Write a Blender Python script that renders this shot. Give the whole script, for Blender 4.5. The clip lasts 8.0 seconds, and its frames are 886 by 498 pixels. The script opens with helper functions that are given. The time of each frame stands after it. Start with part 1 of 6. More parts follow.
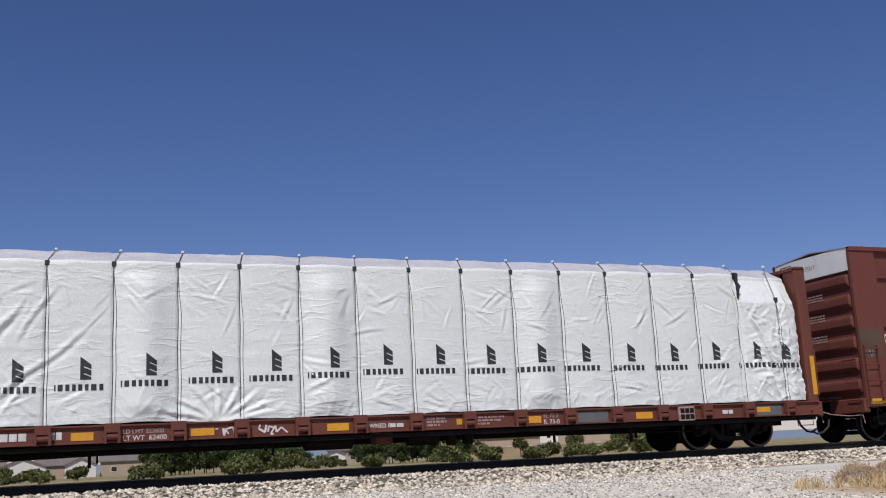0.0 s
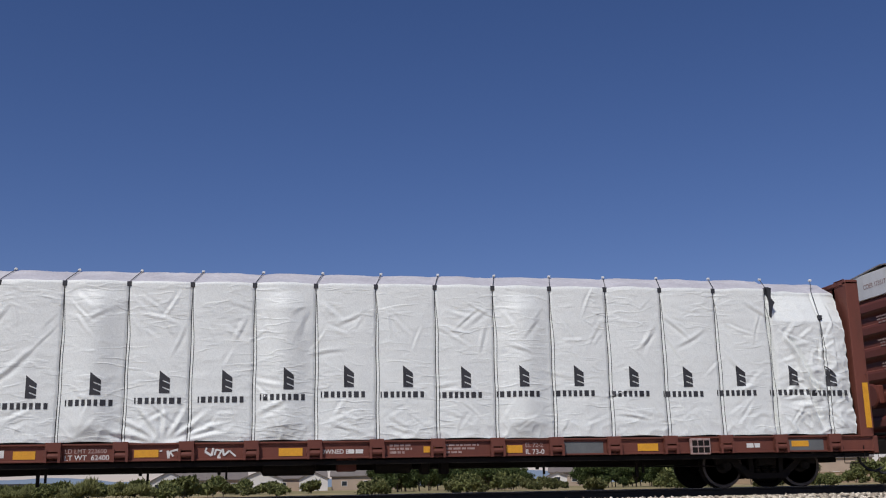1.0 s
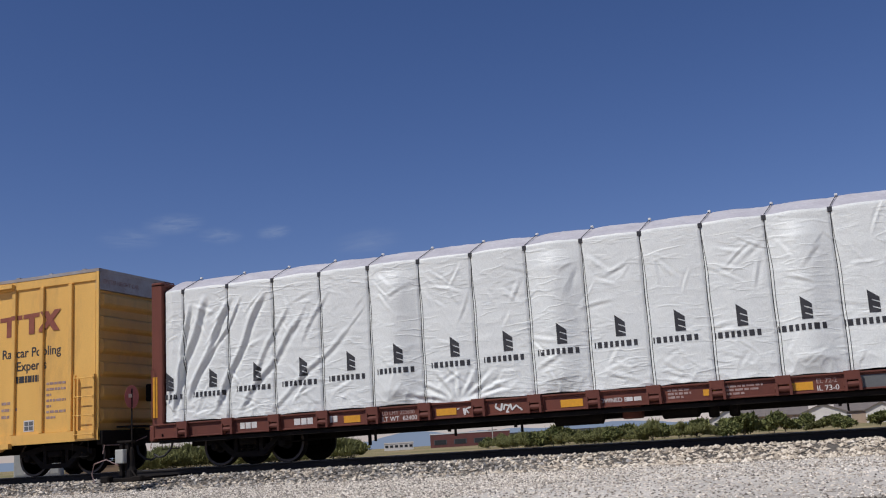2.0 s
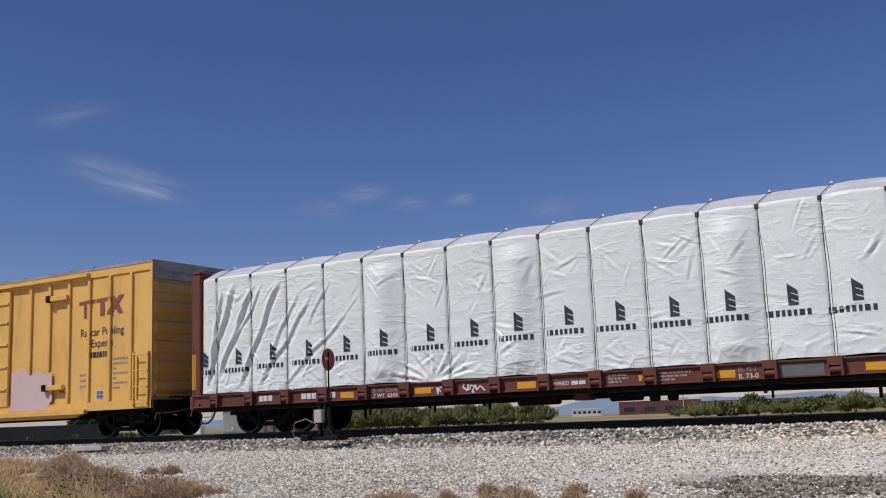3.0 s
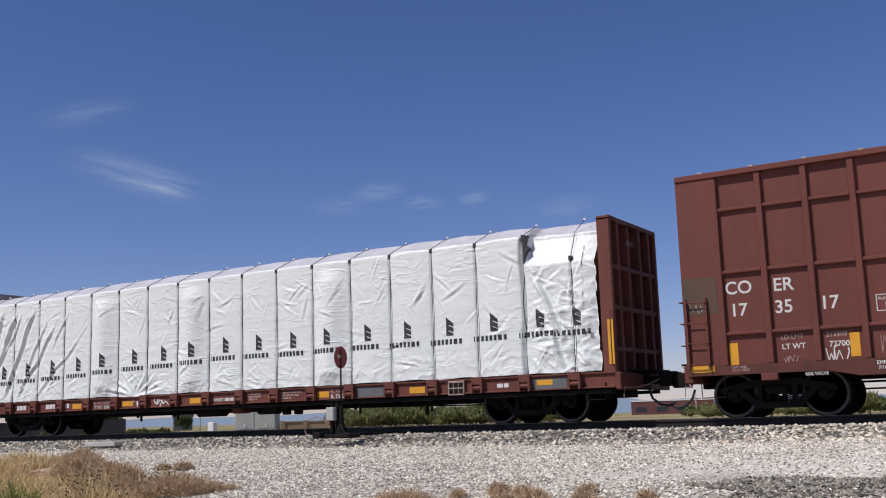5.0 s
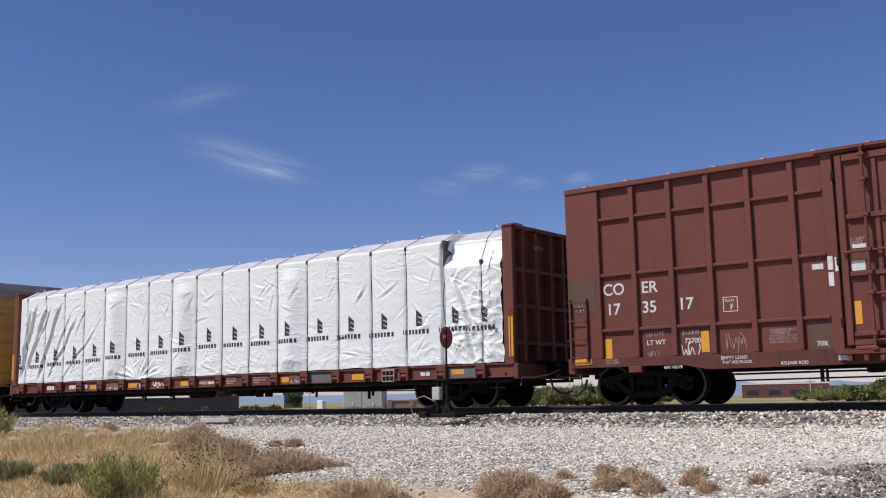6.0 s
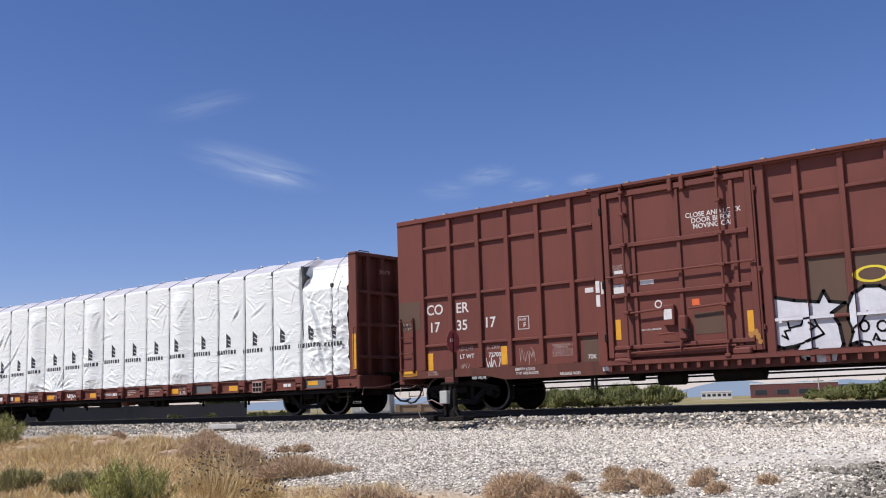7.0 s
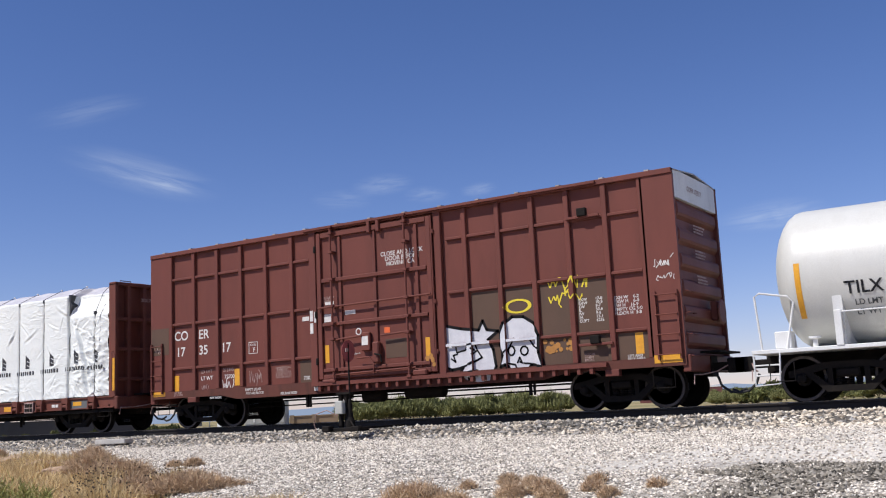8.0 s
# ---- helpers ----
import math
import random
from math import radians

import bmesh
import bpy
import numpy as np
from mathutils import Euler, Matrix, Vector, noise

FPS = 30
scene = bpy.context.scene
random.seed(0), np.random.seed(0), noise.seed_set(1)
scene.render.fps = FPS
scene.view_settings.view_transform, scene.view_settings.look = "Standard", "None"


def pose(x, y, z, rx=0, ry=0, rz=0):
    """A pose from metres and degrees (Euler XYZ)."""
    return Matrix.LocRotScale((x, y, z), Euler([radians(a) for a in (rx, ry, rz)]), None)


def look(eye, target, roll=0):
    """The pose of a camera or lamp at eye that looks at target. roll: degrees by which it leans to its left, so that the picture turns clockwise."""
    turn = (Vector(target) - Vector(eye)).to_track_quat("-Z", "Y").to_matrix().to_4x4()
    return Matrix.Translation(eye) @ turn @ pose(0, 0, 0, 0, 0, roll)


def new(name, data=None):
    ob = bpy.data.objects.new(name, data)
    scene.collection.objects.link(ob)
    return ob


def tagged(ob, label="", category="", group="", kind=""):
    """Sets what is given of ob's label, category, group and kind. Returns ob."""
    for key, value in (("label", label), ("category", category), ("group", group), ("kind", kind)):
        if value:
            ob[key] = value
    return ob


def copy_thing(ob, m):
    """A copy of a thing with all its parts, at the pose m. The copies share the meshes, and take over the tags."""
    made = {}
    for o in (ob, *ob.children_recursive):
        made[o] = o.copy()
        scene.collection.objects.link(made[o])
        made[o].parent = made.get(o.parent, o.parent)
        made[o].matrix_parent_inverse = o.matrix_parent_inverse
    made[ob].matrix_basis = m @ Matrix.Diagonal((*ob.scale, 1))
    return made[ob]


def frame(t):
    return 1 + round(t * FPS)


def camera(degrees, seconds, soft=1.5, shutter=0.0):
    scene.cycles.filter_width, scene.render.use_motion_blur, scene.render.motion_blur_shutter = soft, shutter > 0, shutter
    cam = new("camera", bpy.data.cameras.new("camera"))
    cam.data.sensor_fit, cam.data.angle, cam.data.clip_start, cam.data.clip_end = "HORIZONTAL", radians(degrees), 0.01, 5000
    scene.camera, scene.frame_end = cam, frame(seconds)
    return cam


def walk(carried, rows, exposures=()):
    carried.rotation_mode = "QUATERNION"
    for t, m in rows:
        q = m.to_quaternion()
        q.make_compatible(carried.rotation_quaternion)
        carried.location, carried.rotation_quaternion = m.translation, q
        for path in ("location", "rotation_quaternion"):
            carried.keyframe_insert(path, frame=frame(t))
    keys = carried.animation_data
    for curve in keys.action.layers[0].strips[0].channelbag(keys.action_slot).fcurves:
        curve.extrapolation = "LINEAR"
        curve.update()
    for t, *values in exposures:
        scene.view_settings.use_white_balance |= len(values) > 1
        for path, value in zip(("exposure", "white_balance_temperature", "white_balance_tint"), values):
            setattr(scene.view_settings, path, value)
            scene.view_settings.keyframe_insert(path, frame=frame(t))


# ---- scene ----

# ---------------------------------------------------------------- camera
EYE = 0.18            # metres above the rail tops, which lie at z = 0
cam = camera(46.93, 8.0, soft=1.1)
# seconds, yaw to the left from the square view of the track, pitch, roll, way gone by the train
PATH = [
    (0.0, -21.89, 11.42, -2.89, 0.6),
    (0.5, -17.47, 12.08, -2.39, -2.11),
    (1.0, -9.44, 13.0, -1.08, -4.81),
    (1.5, 5.47, 12.08, -2.04, -7.47),
    (2.0, 20.26, 10.84, -3.49, -10.12),
    (2.2, 24.79, 10.65, -3.68, -11.17),
    (3.3, 31.16, 9.38, -2.06, -16.98),
    (3.5, 30.27, 9.3, -1.8, -18.04),
    (4.0, 28.77, 9.5, -1.44, -20.66),
    (4.5, 29.05, 9.69, -1.42, -23.28),
    (4.7, 29.87, 9.64, -1.6, -24.33),
    (5.8, 36.64, 8.58, -1.15, -30.15),
    (6.0, 37.64, 8.46, -1.03, -31.21),
    (6.5, 38.96, 8.61, -1.24, -33.89),
    (7.0, 37.96, 8.67, -1.74, -36.58),
    (7.5, 35.75, 8.4, -2.47, -39.26),
    (8.0, 32.0, 8.96, -2.73, -41.95),
]
walk(cam, [(t, pose(0, 0, EYE, 0, 0, yaw) @ pose(0, 0, 0, 90 + pitch) @ pose(0, 0, 0, 0, 0, roll))
           for t, yaw, pitch, roll, s in PATH],
     [(0.0, -0.34), (0.5, -0.48), (1.0, -0.46), (2.0, -0.41), (3.5, -0.32), (4.5, -0.21), (6.0, 0.0), (7.5, 0.21), (8.0, 0.18)])

# ---------------------------------------------------------------- light
SUN_FROM = Vector((-0.36, -0.55, 0.86)).normalized()
world = bpy.data.worlds.new("sky")
scene.world = world
world.use_nodes = True
wn = world.node_tree.nodes
sky = wn.new("ShaderNodeTexSky")
sky.sky_type, sky.sun_disc = "NISHITA", False
sky.sun_elevation = math.asin(SUN_FROM.z)
sky.sun_rotation = math.atan2(SUN_FROM.x, SUN_FROM.y)
sky.altitude, sky.air_density, sky.dust_density, sky.ozone_density = 400, 0.9, 0.2, 3.0
wn["Background"].inputs["Strength"].default_value = 0.088
deep = wn.new("ShaderNodeHueSaturation")          # a dry, clear desert sky
deep.inputs["Saturation"].default_value, deep.inputs["Hue"].default_value = 1.17, 0.5
tint = wn.new("ShaderNodeMix")
tint.data_type, tint.blend_type = "RGBA", "MULTIPLY"
tint.inputs[0].default_value, tint.inputs[7].default_value = 1.0, (1.11, 0.93, 1.13, 1)
world.node_tree.links.new(sky.outputs[0], deep.inputs["Color"])
world.node_tree.links.new(deep.outputs[0], tint.inputs[6])
world.node_tree.links.new(tint.outputs[2], wn["Background"].inputs["Color"])
sun = new("sun", bpy.data.lights.new("sun", "SUN"))
sun.data.energy, sun.data.angle, sun.data.color = 4.45, radians(0.53), (1.0, 0.965, 0.93)
sun.matrix_world = look(SUN_FROM * 60, (0, 0, 0))


# ---------------------------------------------------------------- materials
def mat(name, a, b=None, scale=1.5, rough=0.6, metal=0.0, bump=0.0, fine=60.0, spec=0.5, dirt=None, dirt_amount=0.5, streak=1.0):
    """Two tones mixed by a broad noise, a fine grain in value and relief, and dirt in patches."""
    m = bpy.data.materials.new(name)
    m.use_nodes = True
    n, l = m.node_tree.nodes, m.node_tree.links
    bsdf = n["Principled BSDF"]
    co = n.new("ShaderNodeTexCoord")
    mp = n.new("ShaderNodeMapping")
    mp.inputs["Scale"].default_value = (1, 1, 1 / streak)
    l.new(co.outputs["Object"], mp.inputs[0])
    big = n.new("ShaderNodeTexNoise")
    big.inputs["Scale"].default_value, big.inputs["Detail"].default_value, big.inputs["Roughness"].default_value = scale, 6, 0.62
    l.new(mp.outputs[0], big.inputs["Vector"])
    small = n.new("ShaderNodeTexNoise")
    small.inputs["Scale"].default_value, small.inputs["Detail"].default_value = fine, 3
    l.new(co.outputs["Object"], small.inputs["Vector"])
    ramp = n.new("ShaderNodeMapRange")
    ramp.inputs[1].default_value, ramp.inputs[2].default_value = 0.34, 0.66
    l.new(big.outputs[0], ramp.inputs[0])
    mix = n.new("ShaderNodeMix")
    mix.data_type = "RGBA"
    mix.inputs[6].default_value = (*a, 1)
    mix.inputs[7].default_value = (*(b or [c * 0.8 for c in a]), 1)
    l.new(ramp.outputs[0], mix.inputs[0])
    out = mix.outputs[2]
    if dirt:
        spots = n.new("ShaderNodeTexNoise")
        spots.inputs["Scale"].default_value, spots.inputs["Detail"].default_value, spots.inputs["Roughness"].default_value = scale * 2.7, 8, 0.7
        l.new(mp.outputs[0], spots.inputs["Vector"])
        cut = n.new("ShaderNodeMapRange")
        cut.inputs[1].default_value, cut.inputs[2].default_value, cut.inputs[4].default_value = 0.5, 0.75, dirt_amount
        l.new(spots.outputs[0], cut.inputs[0])
        over = n.new("ShaderNodeMix")
        over.data_type = "RGBA"
        over.inputs[7].default_value = (*dirt, 1)
        l.new(cut.outputs[0], over.inputs[0])
        l.new(out, over.inputs[6])
        out = over.outputs[2]
    grain = n.new("ShaderNodeMapRange")
    grain.inputs[3].default_value, grain.inputs[4].default_value = 0.78, 1.22
    l.new(small.outputs[0], grain.inputs[0])
    val = n.new("ShaderNodeMix")
    val.data_type, val.blend_type = "RGBA", "MULTIPLY"
    val.inputs[0].default_value = 1
    l.new(out, val.inputs[6])
    l.new(grain.outputs[0], val.inputs[7])
    l.new(val.outputs[2], bsdf.inputs["Base Color"])
    rr = n.new("ShaderNodeMapRange")
    rr.inputs[3].default_value, rr.inputs[4].default_value = max(rough - 0.12, 0.02), min(rough + 0.12, 1)
    l.new(big.outputs[0], rr.inputs[0])
    l.new(rr.outputs[0], bsdf.inputs["Roughness"])
    bsdf.inputs["Metallic"].default_value = metal
    bsdf.inputs["Specular IOR Level"].default_value = spec
    if bump:
        bp = n.new("ShaderNodeBump")
        bp.inputs["Strength"].default_value, bp.inputs["Distance"].default_value = 1.0, bump
        l.new(small.outputs[0], bp.inputs["Height"])
        l.new(bp.outputs[0], bsdf.inputs["Normal"])
    return m


SPRAY_BLACK = mat("black spray paint", (0.010, 0.010, 0.011), (0.016, 0.016, 0.016), 3, 0.85, spec=0.1)
BROWN_GRIMY = mat("grimy brown sill paint", (0.125, 0.045, 0.034), (0.095, 0.040, 0.031), 1.5, 0.75, bump=0.001, dirt=(0.055, 0.032, 0.026), dirt_amount=0.7, streak=5, spec=0.15)
ORANGE_SPRAY = mat("faded orange spray", (0.42, 0.20, 0.04), (0.34, 0.15, 0.035), 2.0, 0.7)
BROWN = mat("oxide brown paint", (0.158, 0.050, 0.037), (0.132, 0.043, 0.033), 0.8, 0.55, bump=0.001, dirt=(0.085, 0.032, 0.024), dirt_amount=0.5, streak=4, spec=0.22)
BROWN_NEW = mat("repainted brown patch", (0.108, 0.066, 0.046), (0.095, 0.060, 0.043), 1.2, 0.6, spec=0.2)
RUST = mat("rust red paint", (0.165, 0.055, 0.038), (0.125, 0.043, 0.032), 1.0, 0.6, bump=0.001, dirt=(0.07, 0.035, 0.026), dirt_amount=0.6, streak=3, spec=0.22)
YELLOW = mat("faded yellow paint", (0.78, 0.46, 0.115), (0.70, 0.40, 0.095), 0.7, 0.55, bump=0.001, dirt=(0.36, 0.20, 0.08), dirt_amount=0.5, streak=3)
ROOF = mat("galvanised roof", (0.42, 0.40, 0.38), (0.30, 0.25, 0.22), 1.0, 0.5, 0.3, dirt=(0.16, 0.09, 0.06))
WHITE = mat("white paint", (0.72, 0.72, 0.70), (0.62, 0.62, 0.60), 1.2, 0.5, dirt=(0.35, 0.32, 0.28), dirt_amount=0.3, streak=3)
TANK = mat("white tank paint", (0.58, 0.575, 0.54), (0.53, 0.525, 0.485), 0.7, 0.4, dirt=(0.42, 0.40, 0.35), dirt_amount=0.35, streak=4)
LETTER = mat("stencil white", (0.68, 0.66, 0.63), (0.52, 0.50, 0.48), 6, 0.7)
LETTER_OLD = mat("worn stencil", (0.42, 0.32, 0.29), (0.25, 0.14, 0.12), 9, 0.7)
BLACK = mat("black print", (0.02, 0.02, 0.024), (0.035, 0.035, 0.04), 5, 0.6)
REFLECT = mat("yellow reflective sheet", (0.70, 0.34, 0.02), (0.62, 0.28, 0.02), 5, 0.45, dirt=(0.35, 0.17, 0.04), dirt_amount=0.4)
IRON = mat("greasy truck iron", (0.010, 0.009, 0.0085), (0.016, 0.013, 0.011), 4, 0.8, 0.0, bump=0.003, dirt=(0.032, 0.023, 0.018), dirt_amount=0.4, spec=0.12)
WHEEL = mat("wheel steel", (0.010, 0.009, 0.0085), (0.015, 0.012, 0.010), 3, 0.7, 0.0, spec=0.15, dirt=(0.035, 0.024, 0.018))
TREAD = mat("worn wheel rim", (0.10, 0.085, 0.075), (0.06, 0.05, 0.045), 6, 0.5, 0.5)
RUBBER = mat("black hose rubber", (0.018, 0.018, 0.018), (0.03, 0.03, 0.03), 6, 0.7)
WRAP = mat("white woven wrap", (0.735, 0.755, 0.72), (0.695, 0.715, 0.685), 0.7, 0.55, bump=0.0006, fine=40, dirt=(0.62, 0.64, 0.62), dirt_amount=0.3)
TOPSHEET = mat("grey plastic top sheet", (0.50, 0.475, 0.49), (0.60, 0.58, 0.59), 2.2, 0.4, bump=0.002, fine=18, streak=0.4)


def crease(m, turns=((34, 1.0), (-42, 1.5), (66, 1.2))):
    """Adds thin pressed creases, in a few directions, to a material's relief."""
    n, l = m.node_tree.nodes, m.node_tree.links
    co = n.new("ShaderNodeTexCoord")
    bsdf = n["Principled BSDF"]
    last = bsdf.inputs["Normal"].links[0].from_socket
    for angle, scale in turns:
        mp = n.new("ShaderNodeMapping")
        mp.inputs["Rotation"].default_value = (0, radians(angle), 0)
        mp.inputs["Scale"].default_value = (0.75 * scale, 0.3, 2.6 * scale)
        l.new(co.outputs["Object"], mp.inputs[0])
        t = n.new("ShaderNodeTexNoise")
        t.inputs["Scale"].default_value, t.inputs["Detail"].default_value, t.inputs["Roughness"].default_value = 1.0, 2.5, 0.5
        l.new(mp.outputs[0], t.inputs["Vector"])
        off = n.new("ShaderNodeMath")
        off.operation = "SUBTRACT"
        off.inputs[1].default_value = 0.5
        l.new(t.outputs[0], off.inputs[0])
        ab = n.new("ShaderNodeMath")
        ab.operation = "ABSOLUTE"
        l.new(off.outputs[0], ab.inputs[0])
        line = n.new("ShaderNodeMapRange")
        line.interpolation_type = "SMOOTHSTEP"
        line.inputs[1].default_value, line.inputs[2].default_value, line.inputs[3].default_value, line.inputs[4].default_value = 0.0, 0.05, 1, 0
        l.new(ab.outputs[0], line.inputs[0])
        where = n.new("ShaderNodeTexNoise")
        where.inputs["Scale"].default_value = 0.9 * scale
        l.new(co.outputs["Object"], where.inputs["Vector"])
        some = n.new("ShaderNodeMapRange")
        some.inputs[1].default_value, some.inputs[2].default_value = 0.45, 0.62
        l.new(where.outputs[0], some.inputs[0])
        mul = n.new("ShaderNodeMath")
        mul.operation = "MULTIPLY"
        l.new(line.outputs[0], mul.inputs[0])
        l.new(some.outputs[0], mul.inputs[1])
        bp = n.new("ShaderNodeBump")
        bp.inputs["Strength"].default_value, bp.inputs["Distance"].default_value = 0.9, 0.0075 / scale
        l.new(mul.outputs[0], bp.inputs["Height"])
        l.new(last, bp.inputs["Normal"])
        last = bp.outputs[0]
    l.new(last, bsdf.inputs["Normal"])


crease(WRAP)
crease(TOPSHEET, ((70, 1.5), (-60, 2.0)))
ROPE = mat("dark lashing strap", (0.028, 0.028, 0.030), (0.045, 0.045, 0.05), 8, 0.8)
RAIL = mat("rail steel", (0.022, 0.017, 0.014), (0.016, 0.013, 0.011), 4, 0.6, 0.4)
RAILTOP = mat("worn rail head", (0.35, 0.33, 0.31), (0.28, 0.26, 0.25), 4, 0.3, 0.9)
TIE = mat("creosoted timber", (0.03, 0.024, 0.02), (0.05, 0.04, 0.033), 3, 0.85, bump=0.006)
ORANGE = mat("orange decal", (0.72, 0.13, 0.03), None, 4, 0.5)
PINK = mat("faded pink graffiti", (0.62, 0.44, 0.42), (0.55, 0.40, 0.38), 1.5, 0.6)
GRAF_YELLOW = mat("yellow spray paint", (0.70, 0.56, 0.03), (0.62, 0.48, 0.03), 4, 0.5)
GREY = mat("grey repaint", (0.13, 0.135, 0.135), (0.10, 0.105, 0.105), 3, 0.6)
CONCRETE = mat("pale concrete", (0.50, 0.48, 0.44), (0.40, 0.38, 0.35), 2, 0.85, bump=0.004)
SIGNRED = mat("faded red target", (0.30, 0.055, 0.05), (0.22, 0.04, 0.038), 5, 0.5)
CABINET = mat("grey steel cabinet", (0.42, 0.42, 0.38), (0.36, 0.36, 0.33), 2, 0.5)


# ---------------------------------------------------------------- helpers for shapes
def box(bm, x0, x1, y0, y1, z0, z1):
    v = [bm.verts.new(p) for p in ((x0, y0, z0), (x1, y0, z0), (x1, y1, z0), (x0, y1, z0), (x0, y0, z1), (x1, y0, z1), (x1, y1, z1), (x0, y1, z1))]
    for f in ((3, 2, 1, 0), (4, 5, 6, 7), (0, 1, 5, 4), (1, 2, 6, 5), (2, 3, 7, 6), (3, 0, 4, 7)):
        bm.faces.new([v[i] for i in f])
    return bm


def tube(bm, points, radius, sides=8):
    """A bar of round section through the points."""
    pts = [Vector(p) for p in points]
    rings = []
    for i, p in enumerate(pts):
        d = (pts[min(i + 1, len(pts) - 1)] - pts[max(i - 1, 0)]).normalized()
        a = d.cross(Vector((0.13, 0.31, 0.94))).normalized()
        b = d.cross(a)
        rings.append([bm.verts.new(p + (a * math.cos(2 * math.pi * k / sides) + b * math.sin(2 * math.pi * k / sides)) * radius) for k in range(sides)])
    for r, q in zip(rings, rings[1:]):
        for k in range(sides):
            bm.faces.new((r[k], r[(k + 1) % sides], q[(k + 1) % sides], q[k]))
    bm.faces.new(rings[0][::-1])
    bm.faces.new(rings[-1])
    return bm


def lathe(bm, profile, axis="y", sides=32, centre=(0, 0, 0)):
    """A turned body; profile rows are (along the axis, radius)."""
    c = Vector(centre)
    rings = []
    for a, r in profile:
        ring = []
        for k in range(sides):
            u, v = math.cos(2 * math.pi * k / sides) * r, math.sin(2 * math.pi * k / sides) * r
            ring.append(bm.verts.new(c + Vector({"x": (a, u, v), "y": (u, a, v), "z": (u, v, a)}[axis])))
        rings.append(ring)
    for r, q in zip(rings, rings[1:]):
        for k in range(sides):
            bm.faces.new((r[k], r[(k + 1) % sides], q[(k + 1) % sides], q[k]))
    bm.faces.new(rings[0][::-1])
    bm.faces.new(rings[-1])
    bmesh.ops.recalc_face_normals(bm, faces=bm.faces[:])
    return bm


def prism(bm, outline, y0, y1):
    """A plate with an outline in x and z, from y0 to y1."""
    a = [bm.verts.new((x, y0, z)) for x, z in outline]
    b = [bm.verts.new((x, y1, z)) for x, z in outline]
    made = [bm.faces.new(a), bm.faces.new(b[::-1])]
    for i in range(len(a)):
        j = (i + 1) % len(a)
        made.append(bm.faces.new((a[j], a[i], b[i], b[j])))
    bmesh.ops.recalc_face_normals(bm, faces=made)
    return bm


def soften(bm, width=0.01, segments=1):
    bmesh.ops.bevel(bm, geom=bm.edges[:], offset=width, segments=segments, affect="EDGES", clamp_overlap=True)
    return bm


def part(name, bm, material, parent, label="", smooth=False):
    me = bpy.data.meshes.new(name)
    bm.to_mesh(me)
    bm.free()
    me.materials.append(material)
    if smooth:
        me.polygons.foreach_set("use_smooth", [True] * len(me.polygons))
    ob = new(name, me)
    if parent:
        ob.parent = parent
    return tagged(ob, label)


def mesh(name, verts, faces, material, parent=None, smooth=False):
    me = bpy.data.meshes.new(name)
    me.from_pydata(np.asarray(verts, float).tolist(), [], faces if isinstance(faces, list) else faces.tolist())
    me.materials.append(material)
    if smooth:
        me.polygons.foreach_set("use_smooth", [True] * len(me.polygons))
    ob = new(name, me)
    if parent:
        ob.parent = parent
    return ob


def B():
    return bmesh.new()


def again(ob, x=0, y=0, z=0, rz=0, sx=1):
    """Another part on the same mesh, moved."""
    o = new(ob.name.split(".")[0], ob.data)
    o.parent = ob.parent
    o.location, o.rotation_euler = (x, y, z), (0, 0, radians(rz))
    if "label" in ob:
        o["label"] = ob["label"]
    return o


def text(name, words, x, z, size, y, material, parent, face=-1, align="LEFT", squeeze=1.0):
    """Flat lettering on an upright face that looks to -y (face -1), or on an end face that looks along x (face 'left' or 'right', where x is y)."""
    cu = bpy.data.curves.new(name, "FONT")
    cu.body, cu.size, cu.align_x = words, size, align
    cu.extrude, cu.offset, cu.space_line = 0.001, 0.014 * size, 0.85
    tmp = bpy.data.objects.new(name, cu)
    scene.collection.objects.link(tmp)
    me = bpy.data.meshes.new_from_object(tmp.evaluated_get(bpy.context.evaluated_depsgraph_get()))
    bpy.data.objects.remove(tmp)
    me.materials.clear()
    me.materials.append(material)
    turn = {-1: 0, "left": -90, "right": 90}[face]
    place = (x, y, z) if face == -1 else (y, x, z)
    me.transform(Matrix.Translation(place) @ pose(0, 0, 0, 0, 0, turn) @ pose(0, 0, 0, 90) @ Matrix.Diagonal((squeeze, 1, 1, 1)))
    ob = new(name, me)
    ob.parent = parent
    return ob


def lines_of_bars(name, x, z, widths, height, gap, y, material, parent, rng):
    """Unreadable small print: one bar a word, in lines."""
    bm = B()
    for i, w in enumerate(widths):
        u = x
        while u < x + w - 0.02:
            k = min(rng.uniform(0.05, 0.16), x + w - u)
            box(bm, u, u + k, y - 0.002, y + 0.002, z - i * (height + gap) - height, z - i * (height + gap))
            u += k + 0.025
    return part(name, bm, material, parent)


def value_noise(x, y, seed=0):
    """Smooth noise from -1 to 1 over a plane, for arrays."""
    xi, yi = np.floor(x).astype(np.int64), np.floor(y).astype(np.int64)
    fx, fy = x - xi, y - yi
    fx, fy = fx * fx * (3 - 2 * fx), fy * fy * (3 - 2 * fy)

    def h(a, b):
        k = (a * 374761393 + b * 668265263 + seed * 1274126177) & 0x7FFFFFFF
        k = ((k ^ (k >> 13)) * 1274126177) & 0x7FFFFFFF
        return ((k ^ (k >> 16)) & 0xFFFF) / 32767.5 - 1
    return (h(xi, yi) * (1 - fx) + h(xi + 1, yi) * fx) * (1 - fy) + (h(xi, yi + 1) * (1 - fx) + h(xi + 1, yi + 1) * fx) * fy


